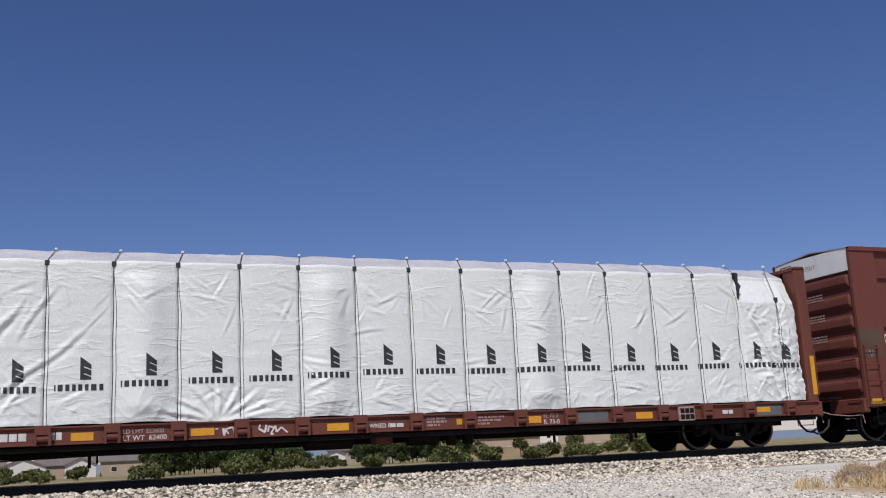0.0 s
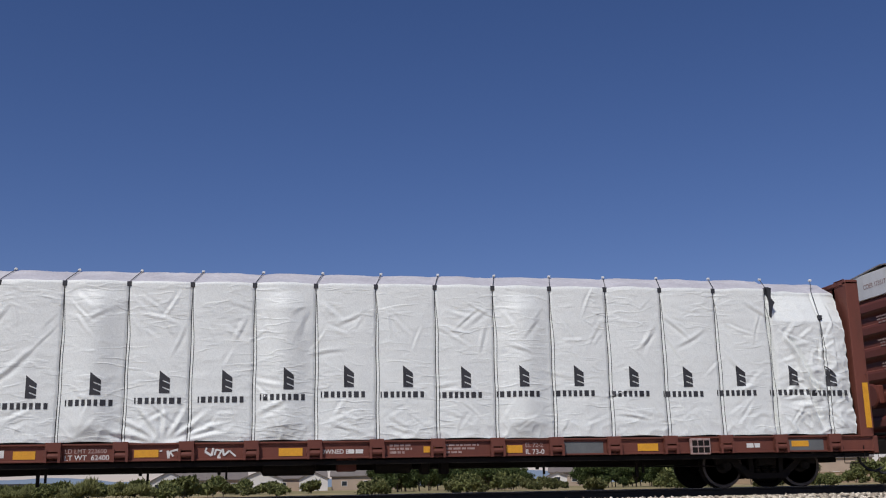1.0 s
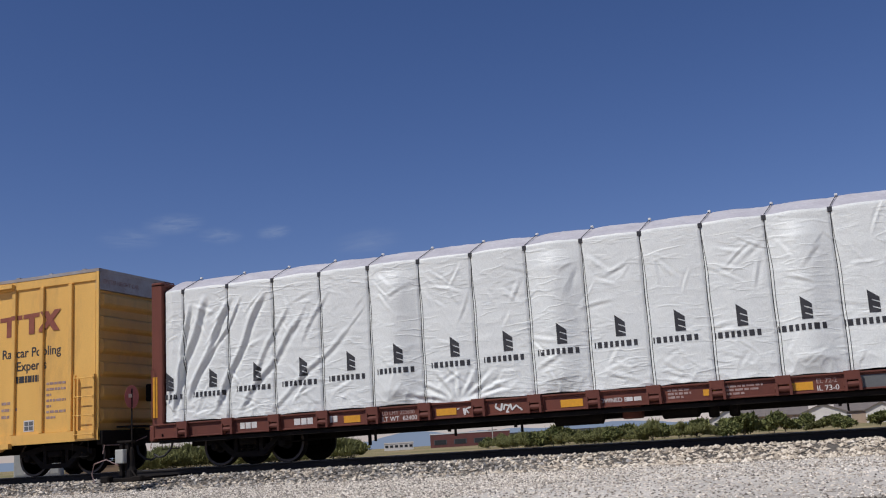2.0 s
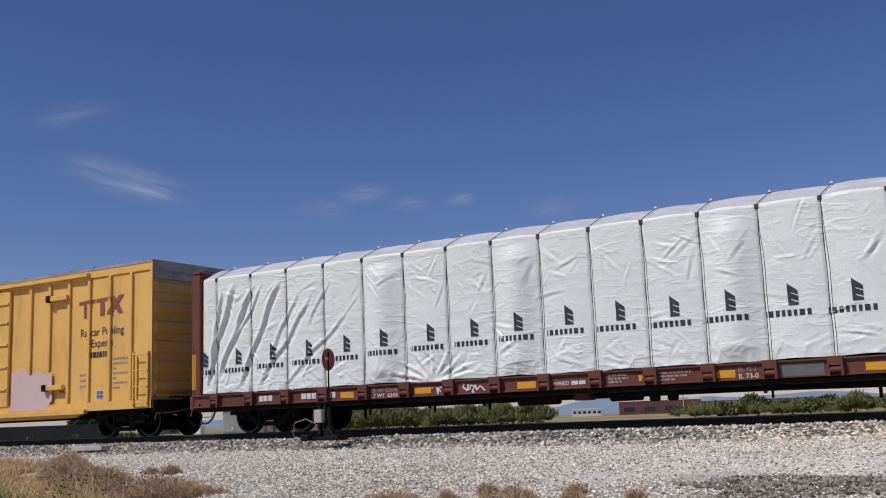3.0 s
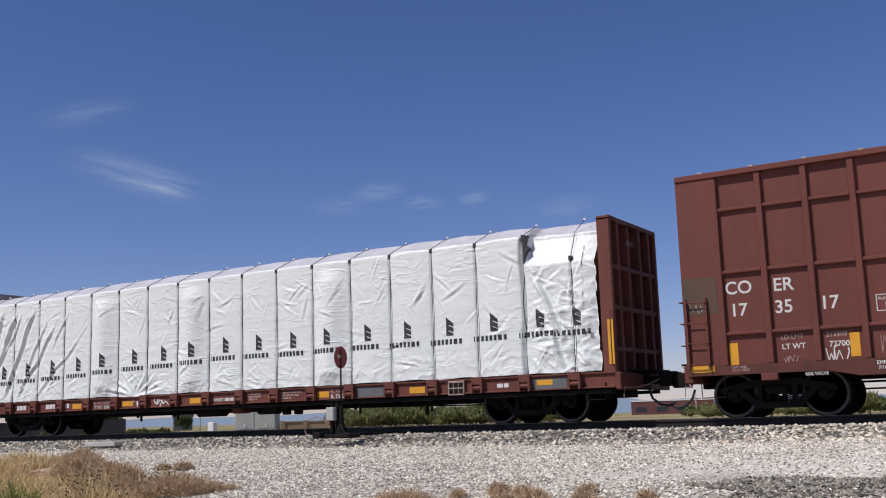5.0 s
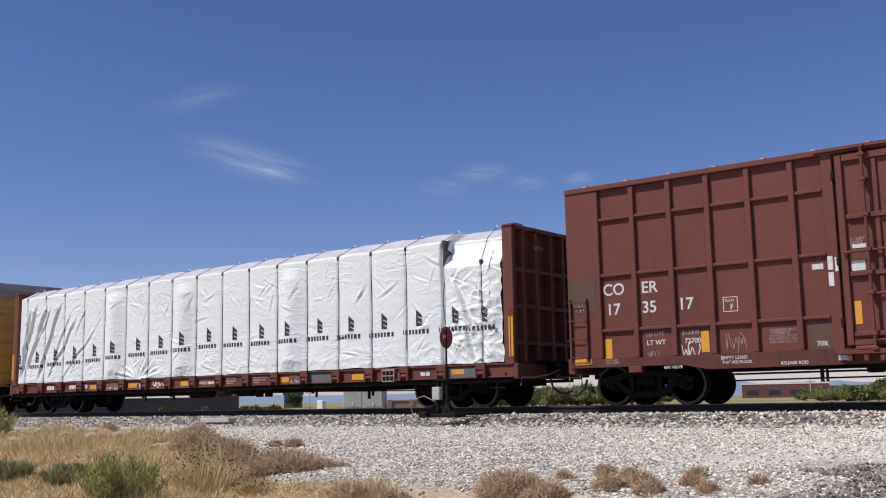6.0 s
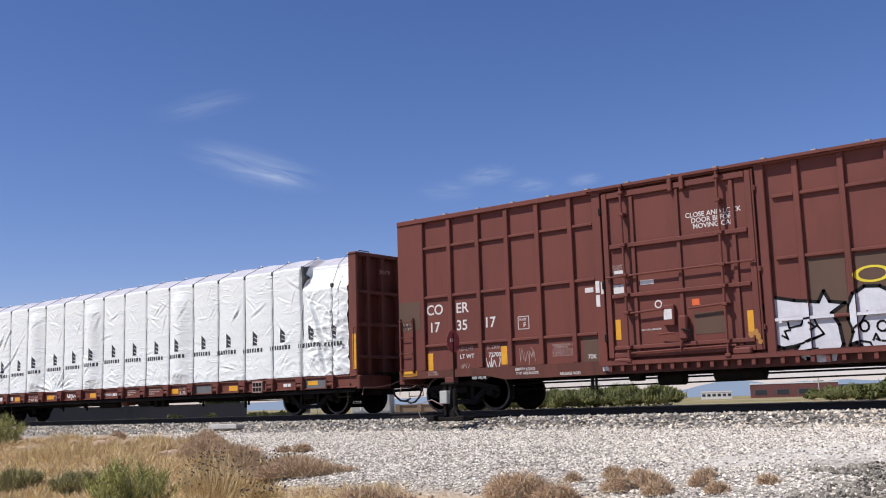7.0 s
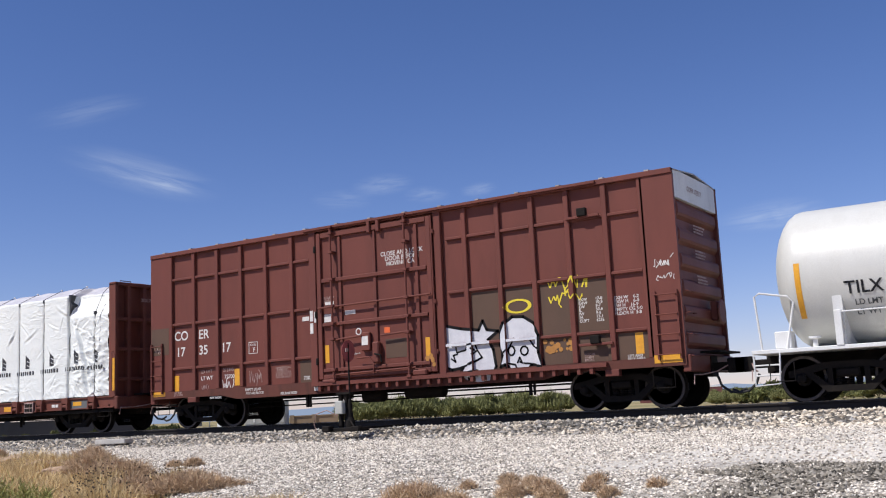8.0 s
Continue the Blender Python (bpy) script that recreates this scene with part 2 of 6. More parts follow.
def fbm(x, y, seed=0, octaves=4):
    return sum(value_noise(x * 2 ** k, y * 2 ** k, seed + k * 17) / 2 ** k for k in range(octaves)) / 1.9


def sheet(nu, nv):
    """The quads of a grid of nu by nv points."""
    i = (np.arange(nu - 1)[:, None] * nv + np.arange(nv - 1)[None, :]).ravel()
    return np.stack([i, i + nv, i + nv + 1, i + 1], 1)


def empty(name, x, y, z, label, category, group=""):
    ob = new(name)
    ob.location = (x, y, z)
    return tagged(ob, label, category, group)


def at(azimuth, distance, z=0.0):
    """A place that far off; azimuth in degrees to the left of the square view."""
    return Vector((-distance * math.sin(radians(azimuth)), distance * math.cos(radians(azimuth)), z))


# ---------------------------------------------------------------- ground and track
YC = 21.985            # the middle of the track
GROUND_Y = [-4000, -30, 0, 7, 10, 12, 15, 18.6, 19.6, 24, 26, 30, 60, 200, 4000]
GROUND_Z = [-1.5, -1.5, -1.45, -1.35, -1.08, -0.78, -0.52, -0.42, -0.36, -0.36, -0.45, -0.5, -0.55, -0.6, -0.6]


def dirt_side(x, y):
    """1 on the sandy verge, 0 on the gravel."""
    edge = -9.2 - (y - 9.5) * 1.55 + 0.9 * fbm(x * 0.35, y * 0.35, 5)
    west = np.clip((edge - x) / 0.7, 0, 1) * np.clip((14.2 + 0.16 * np.clip(-x - 18, 0, 12) + 0.5 * fbm(x * 0.3, y * 0.3, 8) - y) / 0.5, 0, 1)
    near = np.clip((11.1 + 0.8 * fbm(x * 0.5, y * 0.5, 6) - y) / 0.6, 0, 1) * np.clip((-5.5 - x) / 1.0, 0, 1)
    east = np.clip((x - 9.5 - (13.8 - y) * 1.2) / 1.2, 0, 1) * np.clip((13.6 - y) / 0.6, 0, 1)
    return np.maximum(np.maximum(west, near), east)


def ground_z(x, y):
    x, y = np.asarray(x, float), np.asarray(y, float)
    z = np.interp(y, GROUND_Y, GROUND_Z)
    near = np.clip((19.0 - y) / 3, 0, 1) * np.clip((y + 10) / 6, 0, 1)
    d = dirt_side(x, y)
    ridge = d * np.clip((y - 11) / 3, 0, 1) * 0.16
    return z + near * (0.07 * fbm(x * 0.25, y * 0.25, 1) + 0.018 * fbm(x * 1.7, y * 1.7, 2)) + ridge * (0.6 + fbm(x * 1.1, y * 1.1, 3)) - 0.10 * d * np.clip((13 - y) / 2, 0, 1)


def axis_values(lo, hi, step, far, grow=1.22):
    inner = list(np.arange(lo, hi + step / 2, step))
    d, out = step, []
    while (out[-1] if out else hi) < far:
        d *= grow
        out.append((out[-1] if out else hi) + d)
    d, back = step, []
    while (back[-1] if back else lo) > -far:
        d *= grow
        back.append((back[-1] if back else lo) - d)
    return np.array(back[::-1] + inner + out)


def ground_material():
    """Grey gravel, pale fines and dry sandy soil, parted by a mask that the sheet carries."""
    m = bpy.data.materials.new("gravel and dry soil")
    m.use_nodes = True
    n, l = m.node_tree.nodes, m.node_tree.links
    bsdf = n["Principled BSDF"]
    bsdf.inputs["Roughness"].default_value = 0.9
    bsdf.inputs["Specular IOR Level"].default_value = 0.0
    co = n.new("ShaderNodeTexCoord")

    def noise_of(scale, detail=5, rough=0.6):
        t = n.new("ShaderNodeTexNoise")
        t.inputs["Scale"].default_value, t.inputs["Detail"].default_value, t.inputs["Roughness"].default_value = scale, detail, rough
        l.new(co.outputs["Object"], t.inputs["Vector"])
        return t.outputs[0]

    def between(f, lo, hi, a=0.0, b=1.0):
        r = n.new("ShaderNodeMapRange")
        for i, v in enumerate((lo, hi, a, b), 1):
            r.inputs[i].default_value = v
        l.new(f, r.inputs[0])
        return r.outputs[0]

    def blend(f, a, b, kind="MIX"):
        x = n.new("ShaderNodeMix")
        x.data_type, x.blend_type = "RGBA", kind
        for k, v in ((6, a), (7, b)):
            if isinstance(v, tuple):
                x.inputs[k].default_value = (*v, 1)
            else:
                l.new(v, x.inputs[k])
        if isinstance(f, float):
            x.inputs[0].default_value = f
        else:
            l.new(f, x.inputs[0])
        return x.outputs[2]
    cell = n.new("ShaderNodeTexVoronoi")
    cell.inputs["Scale"].default_value = 23
    l.new(co.outputs["Object"], cell.inputs["Vector"])
    pebble = n.new("ShaderNodeSeparateColor")
    l.new(cell.outputs["Color"], pebble.inputs[0])
    gravel = blend(between(pebble.outputs[0], 0, 1), (0.15, 0.132, 0.112), (0.58, 0.535, 0.47))
    fines = blend(between(noise_of(22, 6), 0.35, 0.65), (0.54, 0.50, 0.44), (0.74, 0.69, 0.62))
    soil = blend(between(noise_of(3.5, 8, 0.7), 0.38, 0.62), (0.36, 0.255, 0.165), (0.50, 0.385, 0.26))
    straw = blend(between(noise_of(0.05, 6), 0.42, 0.6), (0.36, 0.28, 0.165), (0.20, 0.19, 0.095))
    at_ = n.new("ShaderNodeAttribute")
    at_.attribute_name = "mask"
    sep = n.new("ShaderNodeSeparateColor")
    l.new(at_.outputs["Color"], sep.inputs[0])
    c = blend(sep.outputs[1], gravel, fines)
    c = blend(sep.outputs[0], c, soil)
    c = blend(sep.outputs[2], c, straw)
    c = blend(1.0, c, between(noise_of(0.6, 5), 0.3, 0.7, 0.82, 1.15), "MULTIPLY")
    l.new(c, bsdf.inputs["Base Color"])
    bp = n.new("ShaderNodeBump")
    bp.inputs["Distance"].default_value, bp.inputs["Strength"].default_value = 0.02, 0.9
    l.new(cell.outputs["Distance"], bp.inputs["Height"])
    l.new(bp.outputs[0], bsdf.inputs["Normal"])
    return m


GROUND = ground_material()


def build_ground():
    xs = axis_values(-42, 26, 0.3, 4500)
    ys = axis_values(6, 24.5, 0.2, 4500)
    X, Y = np.meshgrid(xs, ys, indexing="ij")
    V = np.stack([X.ravel(), Y.ravel(), ground_z(X, Y).ravel()], 1)
    g = mesh("ground", V, sheet(len(xs), len(ys)), GROUND, smooth=True)
    tagged(g, "pale gravel service road with sandy verge beside the track", "ground", kind="structure")
    col = g.data.color_attributes.new("mask", "FLOAT_COLOR", "POINT")
    d = dirt_side(X, Y)
    fines = np.clip((X + 9 + 2.5 * fbm(X * 0.2, Y * 0.2, 21)) / 4, 0, 1) * np.clip((18.7 - Y + 0.3 * fbm(X, Y, 22)) / 0.4, 0, 1) * np.clip((Y - 12.6 - 0.7 * fbm(X * 0.5, Y * 0.5, 23)) / 0.9, 0, 1)
    fines = np.maximum(fines * (0.75 + 0.25 * fbm(X * 0.8, Y * 0.8, 24)), 0.9 * np.clip((X - 2) / 3, 0, 1) * np.clip((18.7 - Y) / 0.4, 0, 1))
    far = np.clip((Y - 25) / 2, 0, 1)
    rgba = np.stack([d, np.clip(fines, 0, 1), far, np.ones_like(d)], -1).reshape(-1, 4)
    col.data.foreach_set("color", rgba.ravel().astype(np.float32))
    return g


def stones(name, pts, size, material, label, seed):
    """Many broken stones, each a squashed eight-sided lump, joined."""
    r = np.random.default_rng(seed)
    n = len(pts)
    base = np.array([(1, 0, 0), (-1, 0, 0), (0, 1, 0), (0, -1, 0), (0, 0, 1), (0, 0, -1)], float)
    tri = np.array([(0, 2, 4), (2, 1, 4), (1, 3, 4), (3, 0, 4), (2, 0, 5), (1, 2, 5), (3, 1, 5), (0, 3, 5)])
    v = base[None] * r.uniform(0.55, 1.25, (n, 6, 1)) + r.uniform(-0.35, 0.35, (n, 6, 3))
    a = r.uniform(0, 2 * math.pi, n)
    ca, sa = np.cos(a)[:, None], np.sin(a)[:, None]
    x, y = v[..., 0] * ca - v[..., 1] * sa, v[..., 0] * sa + v[..., 1] * ca
    v = np.stack([x, y, v[..., 2] * 0.7], -1) * (size * r.uniform(0.5, 1.35, n))[:, None, None] + pts[:, None]
    f = (tri[None] + (np.arange(n) * 6)[:, None, None]).reshape(-1, 3)
    return tagged(mesh(name, v.reshape(-1, 3), f, material), label, "gravel", kind="stuff")


def island_stone(name, a, b):
    """Stones whose tone differs from lump to lump."""
    m = bpy.data.materials.new(name)
    m.use_nodes = True
    n, l = m.node_tree.nodes, m.node_tree.links
    g = n.new("ShaderNodeNewGeometry")
    ramp = n.new("ShaderNodeValToRGB")
    ramp.color_ramp.elements[0].color, ramp.color_ramp.elements[1].color = (*a, 1), (*b, 1)
    e = ramp.color_ramp.elements.new(0.6)
    e.color = (*[(p + 2 * q) / 3 * s for p, q, s in zip(a, b, (1.02, 0.98, 0.92))], 1)
    l.new(g.outputs["Random Per Island"], ramp.inputs[0])
    t = n.new("ShaderNodeTexNoise")
    t.inputs["Scale"].default_value = 45
    co = n.new("ShaderNodeTexCoord")
    l.new(co.outputs["Object"], t.inputs["Vector"])
    x = n.new("ShaderNodeMix")
    x.data_type, x.blend_type = "RGBA", "MULTIPLY"
    x.inputs[0].default_value = 0.5
    l.new(ramp.outputs[0], x.inputs[6])
    l.new(t.outputs["Color"], x.inputs[7])
    l.new(ramp.outputs[0], n["Principled BSDF"].inputs["Base Color"])
    n["Principled BSDF"].inputs["Roughness"].default_value = 0.9
    n["Principled BSDF"].inputs["Specular IOR Level"].default_value = 0.25
    return m


BALLAST = island_stone("ballast stone", (0.24, 0.20, 0.155), (0.80, 0.72, 0.60))
BALLAST_GREY = island_stone("grey ballast stone", (0.05, 0.047, 0.043), (0.42, 0.40, 0.37))
GRIT = island_stone("gravel stone", (0.14, 0.123, 0.104), (0.92, 0.85, 0.75))
DARKROCK = island_stone("dark stone", (0.035, 0.032, 0.028), (0.36, 0.33, 0.28))
CLOD = island_stone("earth clod", (0.30, 0.20, 0.13), (0.46, 0.34, 0.23))
BED = mat("ballast bed", (0.15, 0.135, 0.115), (0.085, 0.075, 0.065), 9, 0.9, bump=0.03, fine=26)


def bed_z(y):
    return np.interp(np.abs(np.asarray(y) - YC), [0, 1.55, 1.75, 3.1, 3.4], [-0.19, -0.19, -0.20, -0.42, -0.55])


def build_track():
    xs = np.concatenate([[-900, -300, -120], np.arange(-60, 40.1, 0.5), [90, 300, 900]])
    ys = YC + np.linspace(-3.4, 3.4, 35)
    X, Y = np.meshgrid(xs, ys, indexing="ij")
    Z = bed_z(Y) + 0.025 * fbm(X * 1.3, Y * 1.3, 31)
    tagged(mesh("ballast_bed", np.stack([X.ravel(), Y.ravel(), Z.ravel()], 1), sheet(len(xs), len(ys)), BED), "dark stone ballast bed under the rails", "ballast", kind="structure")
    r = np.random.default_rng(4)
    n = 22000
    x, y = r.uniform(-46, 26, n), YC - 1.12 - 2.3 * r.random(n) ** 0.9
    grey = np.random.default_rng(12).random(n) < np.clip((-3 - x) / 8, 0, 0.6)
    for k, rock, words in ((~grey, BALLAST, "broken tan and white ballast stones along the track shoulder"), (grey, BALLAST_GREY, "broken dark grey ballast stones along the track shoulder")):
        u, v = x[k], y[k]
        stones("ballast_stones", np.stack([u, v, np.maximum(bed_z(v), ground_z(u, v)) + 0.012], 1), 0.05, rock, words, 5)
    x, y = r.uniform(-46, 26, 4000), YC + r.uniform(-0.6, 0.9, 4000)
    stones("ballast_stones", np.stack([x, y, bed_z(y) + 0.01], 1), 0.04, BALLAST, "broken ballast stones between the rails", 6)
    # rails: foot, web and head, each rail one thing with its shiny running band
    for side in (-1, 1):
        y = YC + side * 0.755
        prof = [(-0.07, -0.185), (0.07, -0.185), (0.07, -0.172), (0.012, -0.155), (0.010, -0.05), (0.036, -0.04), (0.036, -0.008), (0.028, 0.0), (-0.028, 0.0), (-0.036, -0.008), (-0.036, -0.04), (-0.010, -0.05), (-0.012, -0.155), (-0.07, -0.172)]
        rail = tagged(new("rail"), "rusty steel rail with a worn bright head", "rail", "rails", kind="structure")
        rail.location = (0, y, 0)
        bm = B()
        a = [bm.verts.new((-900, u, w - 0.001)) for u, w in prof]
        b = [bm.verts.new((900, u, w - 0.001)) for u, w in prof]
        for i in range(len(prof)):
            j = (i + 1) % len(prof)
            bm.faces.new((a[i], a[j], b[j], b[i]))
        bmesh.ops.recalc_face_normals(bm, faces=bm.faces[:])
        part("rail_section", bm, RAIL, rail)
        part("running_band", box(B(), -900, 900, -0.024, 0.024, -0.003, 0.003), RAILTOP, rail, "bright worn running band")
    ties = tagged(new("sleepers"), "weathered creosoted timber sleepers in the ballast", "sleepers", kind="structure")
    first = part("sleeper", soften(box(B(), -0.115, 0.115, -1.3, 1.3, -0.36, -0.187), 0.012), TIE, ties)
    first.location = (-46, YC, 0)
    rr = random.Random(3)
    for i in range(1, 135):
        again(first, -46 + i * 0.53 + rr.uniform(-0.02, 0.02), YC + rr.uniform(-0.04, 0.04), rr.uniform(-0.008, 0.004), rr.uniform(-1.2, 1.2))
    # service gravel in front
    n = 230000
    x, y = -27 + 41 * r.random(n) ** 1.1, 19.2 - 9.6 * r.random(n)
    keep = (dirt_side(x, y) < 0.4) & (np.random.default_rng(9).random(n) < np.where(x > -5 + 2 * (y - 15) / 3, np.where(y < 12.9, 1, 0.35), 1))
    x, y = x[keep], y[keep]
    stones("gravel_stones", np.stack([x, y, ground_z(x, y) + 0.004], 1), 0.0215, GRIT, "loose grey crushed gravel beside the track", 7)
    n = 15000
    x, y = r.uniform(-7, 2.5, n), r.uniform(10.3, 13.0, n)
    keep = fbm(x * 0.45, y * 0.7, 44) + 0.5 * fbm(x * 2, y * 2, 45) > 0.25 * np.abs(x + 3) - 0.45
    x, y = x[keep], y[keep]
    stones("dark_stones", np.stack([x, y, ground_z(x, y) + 0.012], 1), 0.032, DARKROCK, "darker coarse stones in the gravel", 17)
    n = 9000
    x, y = r.uniform(-40, 16, n), r.uniform(8.5, 17.5, n)
    keep = dirt_side(x, y) > 0.5
    x, y = x[keep], y[keep]
    stones("earth_clods", np.stack([x, y, ground_z(x, y) + 0.004], 1), 0.035, CLOD, "loose clods of dry tan earth on the verge", 8)


build_ground()
build_track()


# ---------------------------------------------------------------- parts that every wagon has
def bar_decal(name, car, x0, x1, z0, z1, y, material, label=""):
    return part(name, box(B(), x0, x1, y - 0.003, y + 0.003, z0, z1), material, car, label)


WHEELS = []


def wheelset(car, x, radius):
    """Axle with two flanged wheels; turns about its own middle."""
    ax = part("wheelset", lathe(B(), [(-1.05, 0.07), (-0.95, 0.075), (-0.8, 0.10), (-0.6, 0.085), (0.6, 0.085), (0.8, 0.10), (0.95, 0.075), (1.05, 0.07)], "y", 12), IRON, car)
    ax.location = (x, 0, radius)
    for s in (-1, 1):
        prof = [(-0.085, 0.10), (-0.085, 0.15), (-0.02, 0.17), (-0.005, radius - 0.10), (-0.07, radius - 0.075), (-0.07, radius - 0.008), (0.035, radius), (0.045, radius + 0.026), (0.07, radius + 0.022), (0.07, radius - 0.075), (0.035, radius - 0.10), (0.02, 0.17), (0.085, 0.15), (0.085, 0.10)]
        w = part("wheel", lathe(B(), [(-s * a, r) for a, r in prof], "y", 36), WHEEL, ax, smooth=False)
        w.location = (0, s * 0.755, 0)
        w2 = part("tread", lathe(B(), [(s * 0.069, radius - 0.066), (s * 0.0725, radius - 0.064), (s * 0.0725, radius - 0.012), (s * 0.069, radius - 0.010)], "y", 36), TREAD, ax, "bright worn wheel rim")
        w2.location = (0, s * 0.755, 0)
        for k in range(3):
            t = 2 * math.pi * k / 3
            part("axle_bolt", lathe(B(), [(s * 1.05, 0.02), (s * 1.075, 0.02)], "y", 6, (math.cos(t) * 0.04, 0, math.sin(t) * 0.04)), IRON, ax)
    WHEELS.append((ax, x, radius))


def bogie(car, x, radius=0.46, base=0.89):
    """Two wheelsets, two cast side frames with their springs, and the bolster."""
    for s in (-1, 1):
        wheelset(car, x + s * base, radius)
    h = radius
    for s in (-1, 1):
        y = s * 1.0
        bm = B()
        # lower chord, upper chord and columns leave the spring window open
        prism(bm, [(x + u, w) for u, w in [(-1.13, h + 0.02), (-1.13, h + 0.15), (-0.42, h + 0.30), (0.42, h + 0.30), (1.13, h + 0.15), (1.13, h + 0.02), (0.80, h + 0.06), (0.40, h + 0.17), (-0.40, h + 0.17), (-0.80, h + 0.06)]], y - 0.06, y + 0.06)
        prism(bm, [(x + u, w) for u, w in [(-0.80, h + 0.06), (-0.66, h + 0.10), (-0.34, h - 0.16), (0.34, h - 0.16), (0.66, h + 0.10), (0.80, h + 0.06), (0.42, h - 0.28), (-0.42, h - 0.28)]], y - 0.07, y + 0.07)
        for u in (-0.34, 0.34):
            box(bm, x + u - 0.05, x + u + 0.05, y - 0.055, y + 0.055, h - 0.17, h + 0.18)
        part("side_frame", bm, IRON, car)
        for u in (-0.18, 0.0, 0.18):
            bm = B()
            for k in range(5):
                lathe(bm, [(h - 0.15 + k * 0.045, 0.055), (h - 0.13 + k * 0.045, 0.075), (h - 0.115 + k * 0.045, 0.055)], "z", 10, (x + u, y, 0))
            part("spring", bm, IRON, car)
        for u in (-0.89, 0.89):
            part("bearing_cap", lathe(B(), [(s * 1.05, 0.10), (s * 1.09, 0.10), (s * 1.12, 0.06)], "y", 14, (x + u, 0, h)), IRON, car)
    part("bolster", soften(box(B(), x - 0.22, x + 0.22, -1.12, 1.12, h + 0.0, h + 0.16), 0.03), IRON, car)
    part("brake_beam", box(B(), x - 0.45, x - 0.37, -0.9, 0.9, h - 0.12, h - 0.02), IRON, car)


def coupling(car, x, s):
    """Draft gear, knuckle coupler, air hose and the uncoupling lever at one end; s is the end's direction."""
    def X(a, b):
        return (x + s * a, x + s * b) if s > 0 else (x + s * b, x + s * a)
    bm = B()
    box(bm, *X(-0.2, 0.46), -0.09, 0.09, 0.74, 0.92)
    box(bm, *X(0.42, 0.80), -0.16, 0.10, 0.68, 1.0)
    box(bm, *X(0.62, 0.86), -0.02, 0.15, 0.70, 0.98)
    part("coupler", soften(bm, 0.02), IRON, car)
    part("striker", box(B(), *X(-0.05, 0.10), -0.22, 0.22, 0.62, 1.06), IRON, car)
    bm = tube(B(), [(x + s * 0.25, -0.32, 0.62), (x + s * 0.32, -0.34, 0.42), (x + s * 0.5, -0.33, 0.28), (x + s * 0.68, -0.31, 0.25), (x + s * 0.84, -0.3, 0.33)], 0.028)
    part("air_hose", bm, RUBBER, car)
    bm = tube(B(), [(x + s * 0.45, -0.1, 0.86), (x + s * 0.3, -0.5, 0.72), (x + s * 0.12, -0.9, 0.66), (x + s * 0.1, -1.38, 0.66), (x + s * 0.1, -1.43, 0.46)], 0.014, 6)
    part("uncoupling_lever", bm, LETTER_OLD, car)
    bm = tube(B(), [(x - s * 0.75, -1.5, 0.78), (x - s * 0.75, -1.5, 0.42), (x - s * 0.28, -1.5, 0.42), (x - s * 0.28, -1.5, 0.78)], 0.013, 6)
    part("sill_step", bm, IRON, car)


def ladder(car, x0, x1, y, z0, z1, rungs, material):
    for x in (x0, x1):
        part("ladder_rail", box(B(), x - 0.02, x + 0.02, y - 0.02, y + 0.05, z0 - 0.1, z1 + 0.08), material, car)
    for i in range(rungs):
        z = z0 + (z1 - z0) * i / (rungs - 1)
        part("rung", tube(B(), [(x0, y + 0.02, z), (x0, y - 0.04, z), (x1, y - 0.04, z), (x1, y + 0.02, z)], 0.012, 6), material, car)


def handbrake(car, x, s, z, material):
    bm = lathe(B(), [(-0.02, 0.24), (0.0, 0.29), (0.02, 0.24)], "x", 20, (x + s * 0.2, 0.55, z))
    part("brake_wheel", bm, material, car)
    part("brake_gear_box", soften(box(B(), min(x, x + s * 0.16), max(x, x + s * 0.16), 0.35, 0.75, z - 0.2, z + 0.25), 0.03), material, car)


def end_wall(car, x, s, z0, z1, half, material, ribs):
    """Corrugated end: rolled ridges across the wagon, with a flat rim."""
    rows = [(z0, 0.0)]
    pitch = (z1 - z0 - 0.1) / ribs
    for i in range(ribs):
        a = z0 + 0.05 + i * pitch
        rows += [(a + pitch * 0.30, 0.0), (a + pitch * 0.42, 0.075), (a + pitch * 0.52, 0.10), (a + pitch * 0.80, 0.10), (a + pitch * 0.90, 0.085), (a + pitch * 0.98, 0.0)]
    rows.append((z1, 0.0))
    ys = [-half, -half + 0.12, -half + 0.2, half - 0.2, half - 0.12, half]
    k = [0, 0, 1, 1, 0, 0]
    V = [(x + s * (d * q), y, z) for z, d in rows for y, q in zip(ys, k)]
    F = sheet(len(rows), len(ys))
    if s > 0:
        F = F[:, ::-1]
    ob = mesh("end_wall", V, F, material, car)
    ob.modifiers.new("thick", "SOLIDIFY").thickness = 0.03
    return ob


SPRAY = mat("sprayed white paint", (0.62, 0.62, 0.64), (0.50, 0.50, 0.53), 3, 0.55)


# ---------------------------------------------------------------- brown boxcar
def sill_plate(bm, half, y0, y1, zb, cut0, cut1, zc):
    """Side sill, higher over the bogies."""
    out = [(-half, zc), (-cut1, zc), (-cut0, zb), (cut0, zb), (cut1, zc), (half, zc), (half, 1.05), (-half, 1.05)]
    return prism(bm, out, y0, y1)


